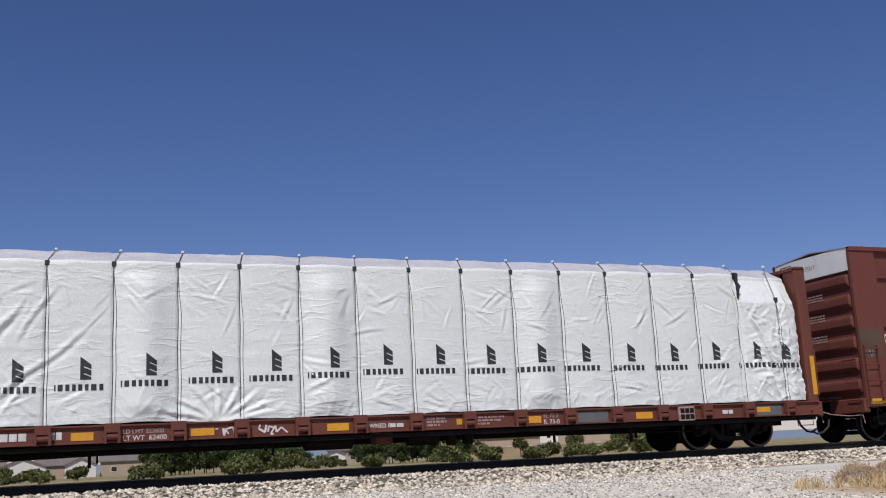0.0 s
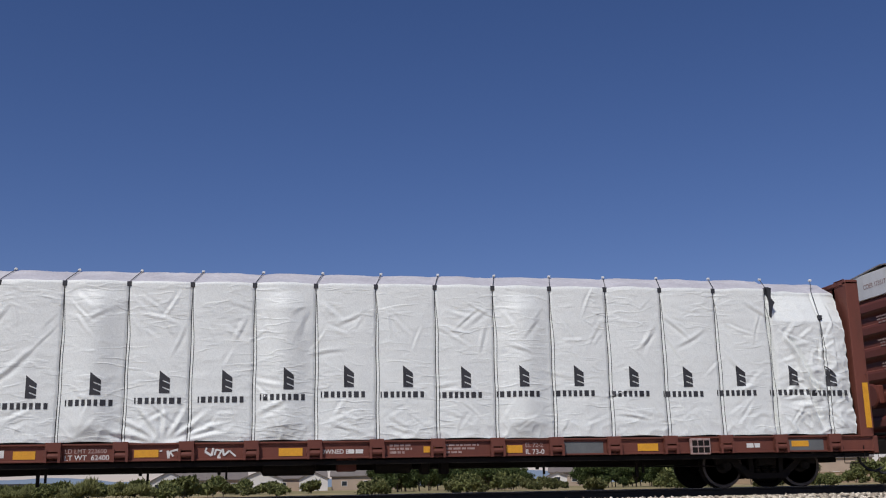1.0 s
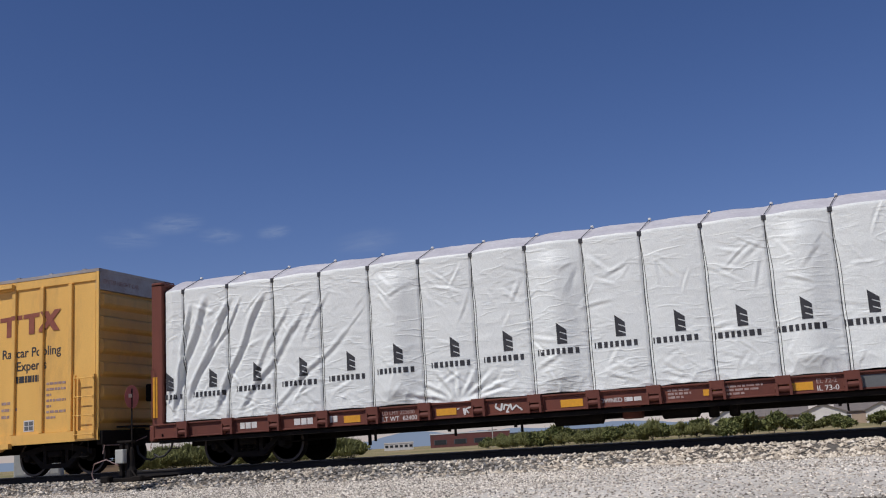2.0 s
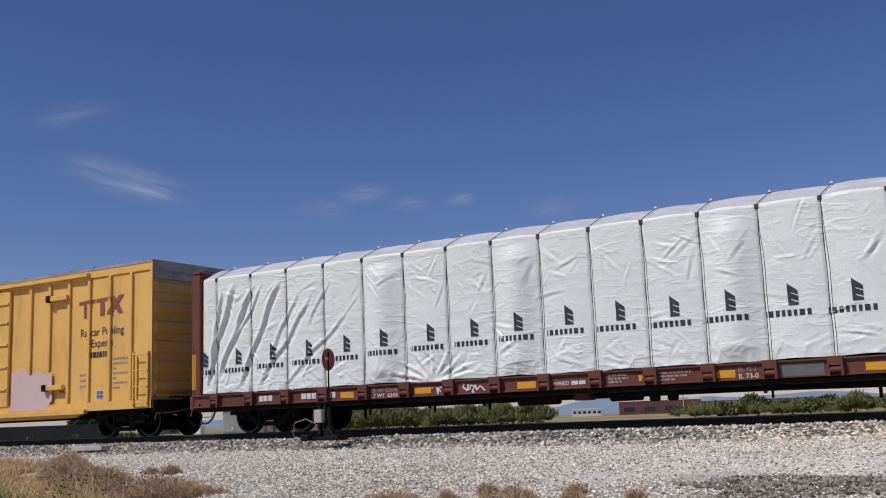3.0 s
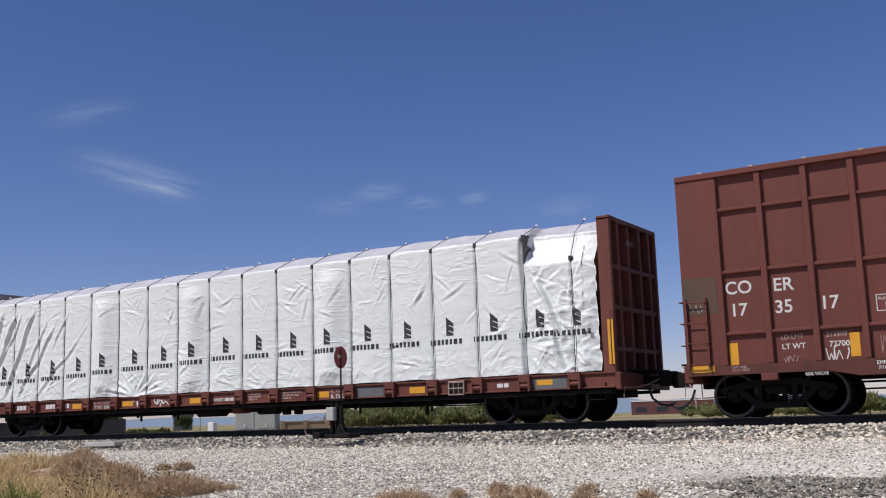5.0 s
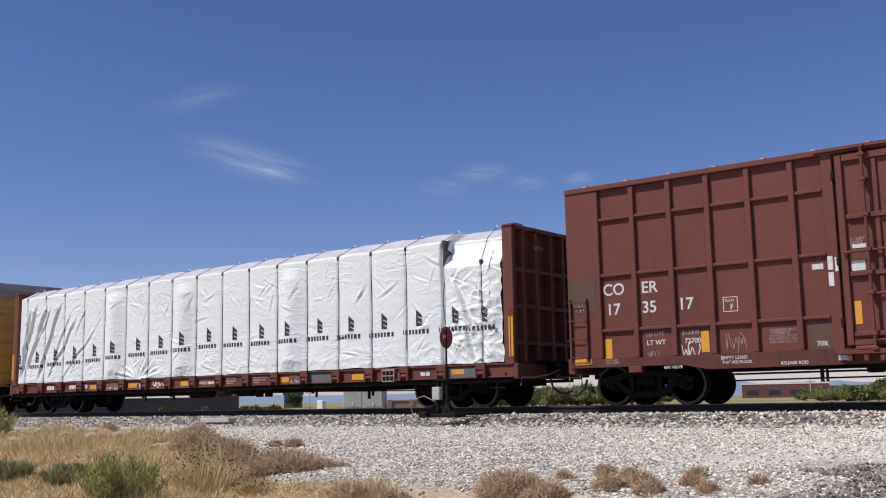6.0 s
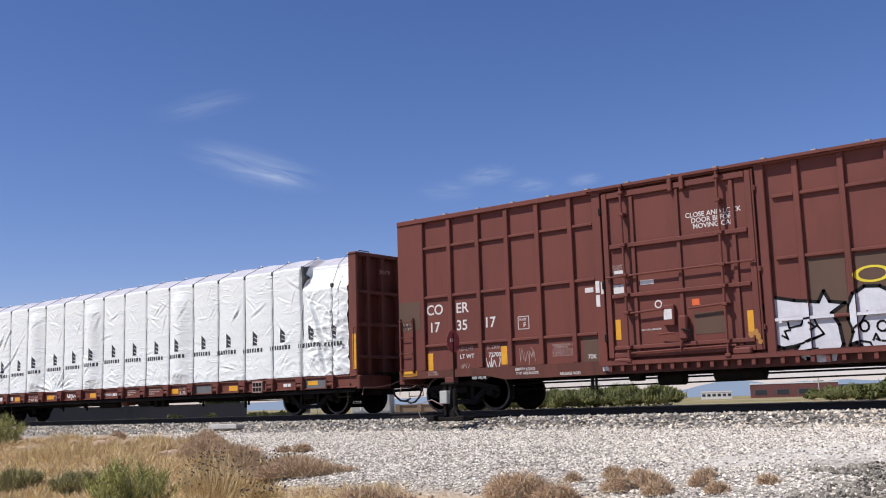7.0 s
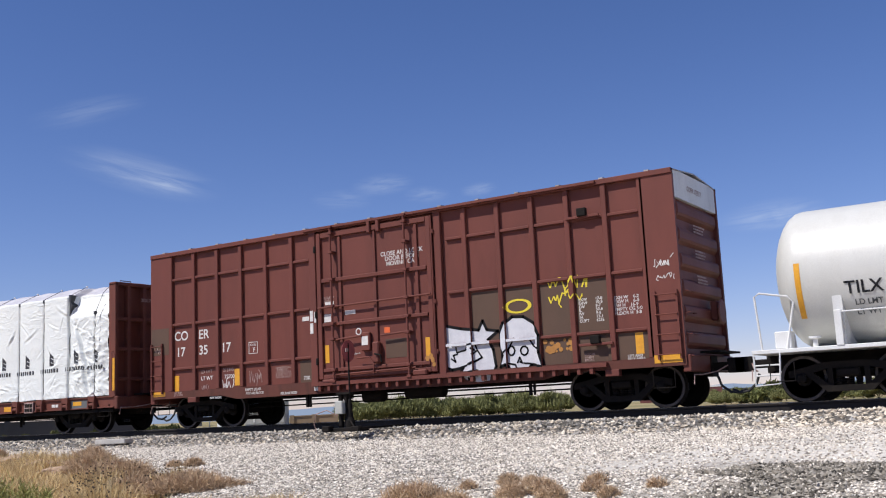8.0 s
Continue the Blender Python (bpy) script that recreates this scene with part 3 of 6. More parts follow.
def brown_boxcar():
    rng = random.Random(11)
    car = empty("boxcar", 26.99, YC, 0, "brown steel boxcar with ribbed sides, plug door and graffiti", "boxcar", "train wagons")
    H, W, T = 7.93, 1.415, 5.01
    bm = B()
    box(bm, -H + 0.13, H - 0.13, -W, W, 1.0, T - 0.06)
    part("body", bm, BROWN, car)
    # near and far side: corner sheets, posts, rails
    posts = [-7.14, -6.23, -5.33, -4.44, -3.54, -2.62, 2.74, 3.65, 4.54, 5.43, 6.34, 7.19]
    for s in (-1, 1):
        y0, y1 = (-W - 0.085, -W + 0.01) if s < 0 else (W - 0.01, W + 0.085)
        for x0, x1 in ((-H, -7.19), (7.2, H)):
            part("corner_sheet", box(B(), x0, x1, y0, y1, 1.053, T - 0.103), BROWN, car)
        for x in posts:
            part("side_post", soften(box(B(), x - 0.062, x + 0.062, y0, y1, 1.053, T - 0.1), 0.012), BROWN, car)
        part("top_chord", soften(box(B(), -H, H, y0 - (0.03 if s < 0 else 0), y1 + (0.03 if s > 0 else 0), T - 0.1, T + 0.02), 0.012), BROWN, car)
        for z in (4.22, 2.93, 1.68):
            for x0, x1 in ((-7.15, -1.95), (2.15, 7.22)):
                for a, b in zip([x0] + [p for p in posts if x0 < p < x1], [p for p in posts if x0 < p < x1] + [x1]):
                    if b - a > 0.2:
                        u0, u1 = y0 + (0.015 if s < 0 else 0), y1 - (0.015 if s > 0 else 0)
                        part("side_rail", soften(box(B(), a + 0.062, b - 0.062, u0, u1, z - 0.035, z + 0.035), 0.012), BROWN, car)
        part("side_sill", sill_plate(B(), H, y0, y1, 0.74, 4.6, 5.2, 0.86), BROWN_GRIMY, car)
        for x in (-6.28, 6.28):
            part("jacking_pad", soften(box(B(), x - 0.16, x + 0.16, y0 - 0.03, y1 + 0.03, 0.72, 0.86), 0.01), BROWN, car)
    yf = -W - 0.085
    # plug door: a sheet in a raised frame, ribs, lock rods, crank gear
    yd = -W - 0.06
    door = part("door", soften(box(B(), -1.72, 1.84, yd, -W, 1.08, 4.86), 0.015), BROWN, car)
    for x0, x1 in ((-1.99, -1.77), (1.90, 2.10)):
        part("door_post", soften(box(B(), x0, x1, -W - 0.10, -W, 0.95, T - 0.08), 0.012), BROWN, car)
    for x0, x1 in ((-1.71, -1.58), (1.70, 1.83)):
        part("door_frame", soften(box(B(), x0, x1, yd - 0.07, yd, 1.09, 4.85), 0.01), BROWN, door)
    for z0, z1 in ((4.72, 4.85), (1.09, 1.20)):
        part("door_frame", soften(box(B(), -1.57, 1.69, yd - 0.07, yd, z0, z1), 0.01), BROWN, door)
    for z, h in ((3.60, 0.05), (2.47, 0.045), (1.31, 0.045)):
        part("door_rib", soften(box(B(), -1.56, 1.68, yd - 0.08, yd, z - h, z + h), 0.012), BROWN, door)
    for x in (-0.98, 0.12, 1.38):
        part("door_stile", soften(box(B(), x - 0.045, x + 0.045, yd - 0.05, yd, 1.21, 4.71), 0.01), BROWN, door)
    for z, xa, xb in ((2.92, -1.66, 1.80), (2.08, -1.10, -0.30), (2.08, 0.30, 1.10), (1.20, -1.2, 1.3)):
        part("cross_rod", tube(B(), [(xa, yd - 0.12, z - 0.02), (xb, yd - 0.12, z + 0.02)], 0.024, 7), BROWN, door)
    for x in (-1.17, 1.12):
        part("lock_bar", tube(B(), [(x, yd - 0.15, 0.98), (x, yd - 0.15, 5.0)], 0.030, 8), BROWN, door)
        for z in (1.02, 1.30, 2.08, 2.47, 2.92, 3.60, 4.30, 4.80, 4.96):
            part("bar_guide", soften(box(B(), x - 0.06, x + 0.06, yd - 0.19, yd, z - 0.035, z + 0.035), 0.01), BROWN, door)
    part("door_track", box(B(), -2.1, 6.2, -W - 0.19, -W - 0.05, T - 0.06, T - 0.0), BROWN, car)
    part("door_track", box(B(), -1.9, 6.2, -W - 0.22, -W - 0.06, 0.93, 1.02), BROWN, car)
    for i in range(26):
        part("track_bracket", box(B(), -1.7 + i * 0.3, -1.62 + i * 0.3, -W - 0.20, -W - 0.08, 0.80, 0.93), BROWN, car)
    part("handle_box", soften(box(B(), -0.33, -0.06, yd - 0.10, yd, 1.72, 2.18), 0.02), BROWN, door)
    part("gear_case", soften(box(B(), 0.04, 0.24, yd - 0.16, yd, 1.40, 1.92), 0.03), BROWN, door)
    part("crank", tube(B(), [(0.14, yd - 0.19, 1.62), (0.32, yd - 0.2, 1.58), (0.36, yd - 0.2, 1.40)], 0.022, 6), IRON, door)
    part("operating_lever", tube(B(), [(-0.45, yd - 0.12, 1.55), (-0.05, yd - 0.15, 1.56), (0.10, yd - 0.16, 1.36), (0.06, yd - 0.15, 1.14)], 0.022, 6), BROWN, door)
    part("roller_bracket", soften(box(B(), 1.22, 1.62, yd - 0.17, yd - 0.01, 1.02, 1.16), 0.03), BROWN, door)
    part("roller_bracket", soften(box(B(), -1.55, -1.12, yd - 0.17, yd - 0.01, 0.98, 1.08), 0.03), BROWN, door)
    for x in (0.02, 0.30):
        part("door_hanger", soften(box(B(), x - 0.05, x + 0.05, yd - 0.13, yd, 4.66, 4.96), 0.015), BROWN, door)
    for z in (4.45, 2.75, 1.55):
        part("door_latch", soften(box(B(), -1.80, -1.72, -W - 0.15, -W - 0.09, z - 0.09, z + 0.09), 0.02), IRON, door)
        part("door_latch", soften(box(B(), 1.84, 1.93, -W - 0.15, -W - 0.09, z - 0.06, z + 0.06), 0.02), BROWN, door)
    part("edge_rod", tube(B(), [(1.87, -W - 0.14, 1.1), (1.87, -W - 0.14, 4.85)], 0.022, 7), BROWN, door)
    for x, z in ((5.78, 4.34), (5.9, 1.52)):
        part("door_stop", soften(box(B(), x - 0.35, x + 0.45, yf - 0.05, yf, z - 0.12, z - 0.06), 0.01), BROWN, car)
        part("stop_block", soften(box(B(), x - 0.05, x + 0.17, yf - 0.11, yf, z - 0.08, z + 0.1), 0.015), IRON, car)
    # roof with cross ribs
    bm = B()
    V = [(-H, -W - 0.1, T + 0.0), (-H, 0, T + 0.13), (-H, W + 0.1, T + 0.0), (H, -W - 0.1, T + 0.0), (H, 0, T + 0.13), (H, W + 0.1, T + 0.0)]
    v = [bm.verts.new(p) for p in V]
    for f in ((0, 3, 4, 1), (1, 4, 5, 2)):
        bm.faces.new([v[i] for i in f])
    roof = part("roof", bm, ROOF, car, "dull galvanised roof panels")
    roof.modifiers.new("thick", "SOLIDIFY").thickness = 0.03
    for i in range(15):
        x = -H + 0.55 + i * (2 * H - 1.1) / 14
        bm = B()
        prism(bm, [(-W - 0.1, T + 0.01), (0, T + 0.14), (W + 0.1, T + 0.01), (W + 0.1, T + 0.05), (0, T + 0.18), (-W - 0.1, T + 0.05)], x - 0.05, x + 0.05)
        bmesh.ops.transform(bm, matrix=pose(0, 0, 0, 0, 0, 90) @ Matrix.Diagonal((1, -1, 1, 1)), verts=bm.verts[:])
        bmesh.ops.recalc_face_normals(bm, faces=bm.faces[:])
        part("roof_rib", bm, ROOF, roof)
    # ends
    for s in (-1, 1):
        end_wall(car, s * (H - 0.10), s, 1.0, 4.42, W + 0.05, BROWN, 6)
        part("end_band", box(B(), min(s * (H - 0.1), s * (H - 0.01)), max(s * (H - 0.1), s * (H - 0.01)), -W - 0.05, W + 0.05, 4.42, T + 0.02), WHITE, car, "white painted top band of the end")
        part("end_sill", soften(box(B(), min(s * (H - 0.1), s * (H + 0.08)), max(s * (H - 0.1), s * (H + 0.08)), -W - 0.05, W + 0.05, 0.72, 1.08), 0.02), BROWN, car)
        part("end_platform", box(B(), min(s * H, s * (H + 0.42)), max(s * H, s * (H + 0.42)), -0.6, 0.9, 1.12, 1.16), IRON, car)
        handbrake(car, s * H, s, 2.05, BROWN)
        for i, z in enumerate((3.78, 3.22, 2.66)):
            lines_of_bars_end(car, s * (H + 0.003), -0.35, z + 0.12, s, rng)
        text("end_mark", "COER 173517", -0.55 if s > 0 else 0.75, 4.66, 0.16, s * (H - 0.006), LETTER_OLD, car, "left" if s < 0 else "right")
        for z in (2.4, 1.95, 1.5, 1.05):
            part("end_grab", tube(B(), [(s * (H + 0.02), -W + 0.02, z), (s * (H + 0.12), -W + 0.02, z), (s * (H + 0.12), -W + 0.48, z), (s * (H + 0.02), -W + 0.48, z)], 0.012, 6), BROWN, car)
        coupling(car, s * H, s)
        bogie(car, s * 6.28)
    ladder(car, -7.86, -7.44, yf - 0.05, 1.1, 2.35, 4, BROWN)
    ladder(car, 7.36, 7.84, yf - 0.05, 1.1, 2.35, 4, BROWN)
    # underframe
    part("centre_sill", box(B(), -H + 0.1, H - 0.1, -0.3, 0.3, 0.70, 1.02), IRON, car)
    for x in (-3.4, -1.1, 1.1, 3.4):
        part("cross_bearer", box(B(), x - 0.1, x + 0.1, -W, W, 0.72, 1.0), IRON, car)
    part("air_reservoir", lathe(B(), [(-0.6, 0.05), (-0.55, 0.15), (0.55, 0.15), (0.6, 0.05)], "x", 16, (1.0, -0.75, 0.66)), IRON, car)
    part("brake_cylinder", lathe(B(), [(-0.35, 0.06), (-0.3, 0.16), (0.3, 0.16), (0.35, 0.06)], "x", 16, (-0.6, -0.7, 0.62)), IRON, car)
    part("control_valve", soften(box(B(), -1.55, -1.25, -1.0, -0.7, 0.58, 0.85), 0.03), IRON, car)
    part("brake_rod", tube(B(), [(-5.2, -0.5, 0.5), (5.2, -0.55, 0.52)], 0.018, 6), IRON, car)
    part("train_pipe", tube(B(), [(-7.6, -0.42, 0.64), (7.6, -0.42, 0.64)], 0.022, 6), IRON, car)
    for x in (-2.3, 4.2):
        part("pipe_hanger", box(B(), x - 0.03, x + 0.03, -1.35, -1.29, 0.42, 0.8), IRON, car)
        part("pipe_hanger", box(B(), x + 0.08, x + 0.12, -1.35, -1.29, 0.42, 0.8), IRON, car)
    # lettering: yl on the sheet, yp on the flat of a post
    y = -W - 0.004
    for w, x, z in (("CO", -7.06, 2.48), ("ER", -6.10, 2.47), ("17", -6.99, 2.03), ("35", -6.10, 2.03), ("17", -5.24, 2.04)):
        text("lettering", w, x, z, 0.36, y, LETTER, car)
    text("plate_letter", "PLATE", -4.18, 2.13, 0.075, y, LETTER, car)
    text("plate_letter", "F", -4.07, 1.97, 0.16, y, LETTER, car)
    bm = B()
    for a in ((-4.22, -3.9, 2.22, 2.235), (-4.22, -3.9, 1.92, 1.935), (-4.22, -4.205, 1.935, 2.22), (-3.915, -3.9, 1.935, 2.22)):
        box(bm, a[0], a[1], y - 0.003, y + 0.002, a[2], a[3])
    part("plate_frame", bm, LETTER, car)
    text("lettering", "LD LMT", -6.03, 1.50, 0.13, y, LETTER_OLD, car)
    text("lettering", "LT WT", -6.02, 1.31, 0.15, y, LETTER, car)
    text("lettering", "213300", -5.18, 1.50, 0.13, y, LETTER_OLD, car)
    text("lettering", "72700", -5.13, 1.31, 0.15, y, LETTER, car)
    text("lettering", "EMPTY LOAD", -4.30, 0.93, 0.095, yf - 0.002, LETTER, car)
    text("lettering", "7/16\" ADJ BLOCK", -4.28, 0.84, 0.085, yf - 0.002, LETTER, car)
    text("lettering", "60% VALVE", -5.6, 0.78, 0.09, yf - 0.002, LETTER, car)
    text("lettering", "RELEASE ROD", -3.05, 0.78, 0.09, yf - 0.002, LETTER, car)
    text("lettering", "70K", -2.33, 1.12, 0.14, y, LETTER, car)
    text("lettering", "CONDITIONALLY\n  SUPPRESSED\nCONTROL VALVE\nIF DEFECTIVE, SEE\nCAR FAN RULE N", -3.28, 1.46, 0.072, y, LETTER_OLD, car)
    text("lettering", "LIFT AND\nJACK HERE", -7.0, 0.98, 0.07, yf - 0.002, LETTER_OLD, car)
    text("lettering", "LIFT AND\nJACK HERE", 6.62, 1.10, 0.08, y, LETTER, car)
    text("lettering", "CLOSE AND LOCK\nDOOR BEFORE\nMOVING CAR", 0.93, 4.03, 0.150, -W - 0.064, LETTER, door, align="CENTER")
    text("lettering", "DO NOT LUBRICATE", -0.9, 1.66, 0.05, -W - 0.064, LETTER, door)
    text("lettering", "SECURITY\nDEVICE\nONLY", -1.54, 3.14, 0.075, -W - 0.064, LETTER_OLD, door)
    text("lettering", "EXW\nEXW\nEW\nIL\nIW\nIH\nCUFT", 5.56, 2.40, 0.092, y, LETTER, car)
    text("lettering", "17-0\n10-8\n9-7\n50-6\n9-6\n13-1\n6235", 5.96, 2.40, 0.092, y, LETTER, car)
    text("lettering", "EXH W    6-2\nEXW H    6-0\nEW H    16-9\nEMPTY CG 5-0\nFLOOR H  3-8", 6.40, 2.36, 0.10, y, LETTER, car)
    text("lettering", "DOC-00\nWHEN\nEPOXA", 5.62, 1.20, 0.07, y, LETTER_OLD, car)
    for x, z, w, h in ((-1.54, 2.54, 0.26, 0.20), (-0.87, 2.68, 0.33, 0.1), (-1.50, 2.98, 0.28, 0.08)):
        bar_decal("placard", door, x, x + w, z, z + h, -W - 0.064, LETTER)
    bar_decal("placard", door, -0.30, -0.11, 1.86, 2.08, -W - 0.164, LETTER)
    for x, z, w, h in ((-1.98, 2.60, 0.1, 0.27), (-1.98, 2.28, 0.1, 0.27), (-1.84, 2.56, 0.06, 0.28)):
        bar_decal("placard", car, x, x + w, z, z + h, -W - 0.104, LETTER)
    bar_decal("placard", car, -2.32, -2.10, 2.64, 2.75, y, LETTER)
    bar_decal("placard", car, -1.9, -1.62, 0.82, 0.92, -W - 0.104, LETTER)
    bar_decal("orange_decal", door, 0.33, 0.50, 2.12, 2.26, -W - 0.064, ORANGE)
    part("round_mark", lathe(B(), [(-W - 0.067, 0.09), (-W - 0.062, 0.09)], "y", 20, (-0.46, 0, 2.22)), LETTER, door)
    part("round_mark_centre", lathe(B(), [(-W - 0.070, 0.06), (-W - 0.065, 0.06)], "y", 20, (-0.46, 0, 2.22)), BROWN, door)
    for x, z, on in ((-7.06, 1.04, y), (-4.75, 1.1, y), (6.82, 1.16, y)):
        bar_decal("reflector", car, x, x + 0.18, z, z + 0.45, on, REFLECT, "yellow reflective strip")
    for x, z in ((-1.54, 1.50), (1.53, 1.47)):
        bar_decal("reflector", door, x, x + 0.13, z, z + 0.45, -W - 0.064, REFLECT, "yellow reflective strip")
    bar_decal("reflector", car, -7.84, -7.36, 0.93, 1.06, yf - 0.003, REFLECT, "yellow reflective strip")
    bar_decal("reflector", car, 7.24, 7.85, 0.93, 1.10, yf - 0.003, REFLECT, "yellow reflective strip")
    bar_decal("repainted_patch", car, -7.91, -7.2, 2.1, 2.86, yf - 0.002, BROWN_NEW)
    for a, b in zip([2.83, 3.74, 4.63, 5.52, 6.43], [3.56, 4.45, 5.34, 6.25, 7.10]):
        bar_decal("repainted_patch", car, a, b, 1.06, 2.86 if a < 6 else 1.62, -W - 0.001, BROWN_NEW)
    bar_decal("repainted_patch", car, -2.43, -2.0, 1.0, 1.62, -W - 0.001, BROWN_NEW)
    bar_decal("repainted_patch", door, 0.36, 1.06, 1.50, 1.96, -W - 0.063, BROWN_NEW)
    # graffiti: plain painted shapes with dark outlines that run over posts and sheets
    graffiti_shape(car, [(1.97, 1.72), (1.86, 1.98), (1.95, 1.95), (1.94, 2.18), (2.5, 2.05), (2.98, 1.98), (3.10, 2.19), (3.20, 1.97), (3.50, 1.92), (3.22, 1.74), (3.35, 1.50), (3.40, 1.12), (3.28, 0.84), (2.72, 0.86), (2.40, 0.98), (2.52, 1.14), (2.22, 1.10), (1.96, 1.19)], -W, yf, 0.07)
    graffiti_shape(car, [(3.52, 1.08), (3.62, 1.34), (3.53, 1.60), (3.56, 1.86), (3.67, 2.08), (3.88, 2.21), (4.17, 2.19), (4.43, 2.02), (4.56, 1.74), (4.54, 1.36), (4.64, 1.02), (4.32, 1.10), (4.20, 0.96), (3.82, 0.95), (3.68, 1.13)], -W, yf, 0.07)
    for x0, x1 in ((2.02, 2.675), (2.805, 3.28), (3.72, 4.475)):
        bar_decal("painted_rail", car, x0, x1, 1.648, 1.712, -W - 0.073, SPRAY)
    part("white_paint_shape", prism(B(), [(2.46, 0.985), (3.30, 0.985), (3.26, 0.80), (2.95, 0.78), (2.66, 0.84)], yf - 0.004, yf - 0.002), SPRAY, car)
    bm = B()
    ring = [(math.cos(k * math.pi / 5), math.sin(k * math.pi / 5)) for k in range(11)]
    runs = [[(3.82 + 0.085 * c, 1.44 + 0.105 * d) for c, d in ring], [(4.15 + 0.095 * c, 1.42 + 0.10 * d) for c, d in ring],
            [(3.96, 1.16), (4.02, 1.28), (4.08, 1.15), (4.02, 1.18)], [(3.90, 1.72), (3.76, 1.50), (3.60, 1.38)], [(4.28, 1.70), (4.40, 1.50), (4.54, 1.44)],
            [(3.72, 1.16), (3.90, 1.12), (3.96, 0.98)], [(4.12, 1.14), (4.30, 1.12)],
            [(2.34, 1.62), (2.36, 1.50), (2.60, 1.54), (2.66, 1.66), (2.86, 1.68), (2.92, 1.52), (2.80, 1.44)], [(2.92, 1.52), (3.04, 1.34), (2.60, 1.18), (2.42, 1.14)],
            [(3.04, 1.34), (2.72, 1.20)], [(2.20, 1.36), (2.32, 1.28), (2.26, 1.44), (2.38, 1.46)], [(2.78, 1.58), (2.86, 1.50)], [(2.60, 1.02), (2.9, 1.06)]]
    for run in runs:
        for (x0, z0), (x1, z1) in zip(run, run[1:]):
            d = Vector((x1 - x0, 0, z1 - z0)).normalized()
            n = Vector((-d.z, 0, d.x)) * 0.02
            d = d * 0.012
            lay_on(bm, [(x0 - d.x + n.x, z0 - d.z + n.z), (x1 + d.x + n.x, z1 + d.z + n.z), (x1 + d.x - n.x, z1 + d.z - n.z), (x0 - d.x - n.x, z0 - d.z - n.z)], -W, yf, 0.012)
    part("black_outline", bm, SPRAY_BLACK, car, "loose black sprayed lines")
    bm = B()
    for k in range(28):
        a, b = 2 * math.pi * k / 28, 2 * math.pi * (k + 1) / 28
        q = [(4.05 + math.cos(t) * 0.35 * r, 2.44 + math.sin(t) * 0.165 * r) for t, r in ((a, 1), (b, 1), (b, 0.74), (a, 0.74))]
        lay_on(bm, q, -W, yf, 0.009)
    part("yellow_ring", bm, GRAF_YELLOW, car, "yellow sprayed ring")
    strokes(car, "yellow_scrawl", 4.78, 2.84, 1.02, 0.32, 15, 0.034, GRAF_YELLOW, -W - 0.004, 21, yf - 0.004)
    strokes(car, "yellow_scrawl", 4.84, 2.52, 0.80, 0.26, 13, 0.030, GRAF_YELLOW, -W - 0.008, 28, yf - 0.008)
    strokes(car, "white_scrawl", 7.40, 3.02, 0.46, 0.20, 17, 0.018, LETTER, yf - 0.004, 22)
    strokes(car, "white_scrawl", 7.42, 2.74, 0.42, 0.13, 15, 0.014, LETTER, yf - 0.004, 23)
    strokes(car, "white_scrawl", -5.2, 1.12, 0.5, 0.36, 9, 0.022, LETTER, y - 0.002, 24)
    strokes(car, "white_scrawl", -4.2, 1.30, 0.5, 0.36, 14, 0.014, LETTER_OLD, y - 0.002, 25)
    strokes(car, "white_scrawl", -6.0, 1.1, 0.4, 0.16, 9, 0.012, LETTER_OLD, y - 0.002, 26)
    strokes(car, "white_scrawl", -7.78, 2.22, 0.24, 0.2, 6, 0.012, LETTER_OLD, yf - 0.006, 27)
    for n, xa, xb, za, zb, yy, ra, rb in ((22, 4.68, 5.34, 1.32, 1.60, -W - 0.006, 0.025, 0.07), (9, 1.50, 1.80, 1.25, 1.5, -W - 0.136, 0.03, 0.06)):
        for i in range(n):
            x, z, r = rng.uniform(xa, xb), rng.uniform(za, zb), rng.uniform(ra, rb)
            q = [(x + r * math.cos(k * math.pi / 6), z + r * math.sin(k * math.pi / 6)) for k in range(12)]
            part("paint_dot", prism(B(), q, yy - 0.0004 * i - 0.002, yy - 0.0004 * i), ORANGE_SPRAY, car)
    return car


def lines_of_bars_end(car, x, y0, z, s, rng):
    bm = B()
    for i in range(3):
        u = y0
        while u < y0 + 0.6:
            w = rng.uniform(0.06, 0.15)
            box(bm, x - 0.003, x + 0.003, u, u + w, z - i * 0.07, z - i * 0.07 + 0.035)
            u += w + 0.03
    part("small_print", bm, LETTER_OLD, car)


POST_X = (2.74, 3.65, 4.54)


def clip_x(poly, a, b):
    """The part of an outline between two uprights."""
    for lim, sign in ((a, 1), (b, -1)):
        out = []
        for (x0, z0), (x1, z1) in zip(poly, poly[1:] + poly[:1]):
            i0, i1 = sign * (x0 - lim) >= 0, sign * (x1 - lim) >= 0
            if i0:
                out.append((x0, z0))
            if i0 != i1:
                t = (lim - x0) / (x1 - x0)
                out.append((lim, z0 + t * (z1 - z0)))
        poly = out
    clean = [q for k, q in enumerate(poly) if math.hypot(q[0] - poly[k - 1][0], q[1] - poly[k - 1][1]) > 1e-4]
    return clean if len(clean) > 2 else []


YELLOW_POSTS = (4.295, 5.19, 6.085, 6.98)


def lay_on(bm, poly, sheet_y, post_y, lift, posts=POST_X):
    cuts = [-9.0] + [p + s * 0.062 for p in posts for s in (-1, 1)] + [9.0]
    for k, (a, b) in enumerate(zip(cuts, cuts[1:])):
        q = clip_x(poly, a, b)
        if q:
            y = (post_y if k % 2 else sheet_y) - lift
            prism(bm, q, y - 0.001, y + 0.001)


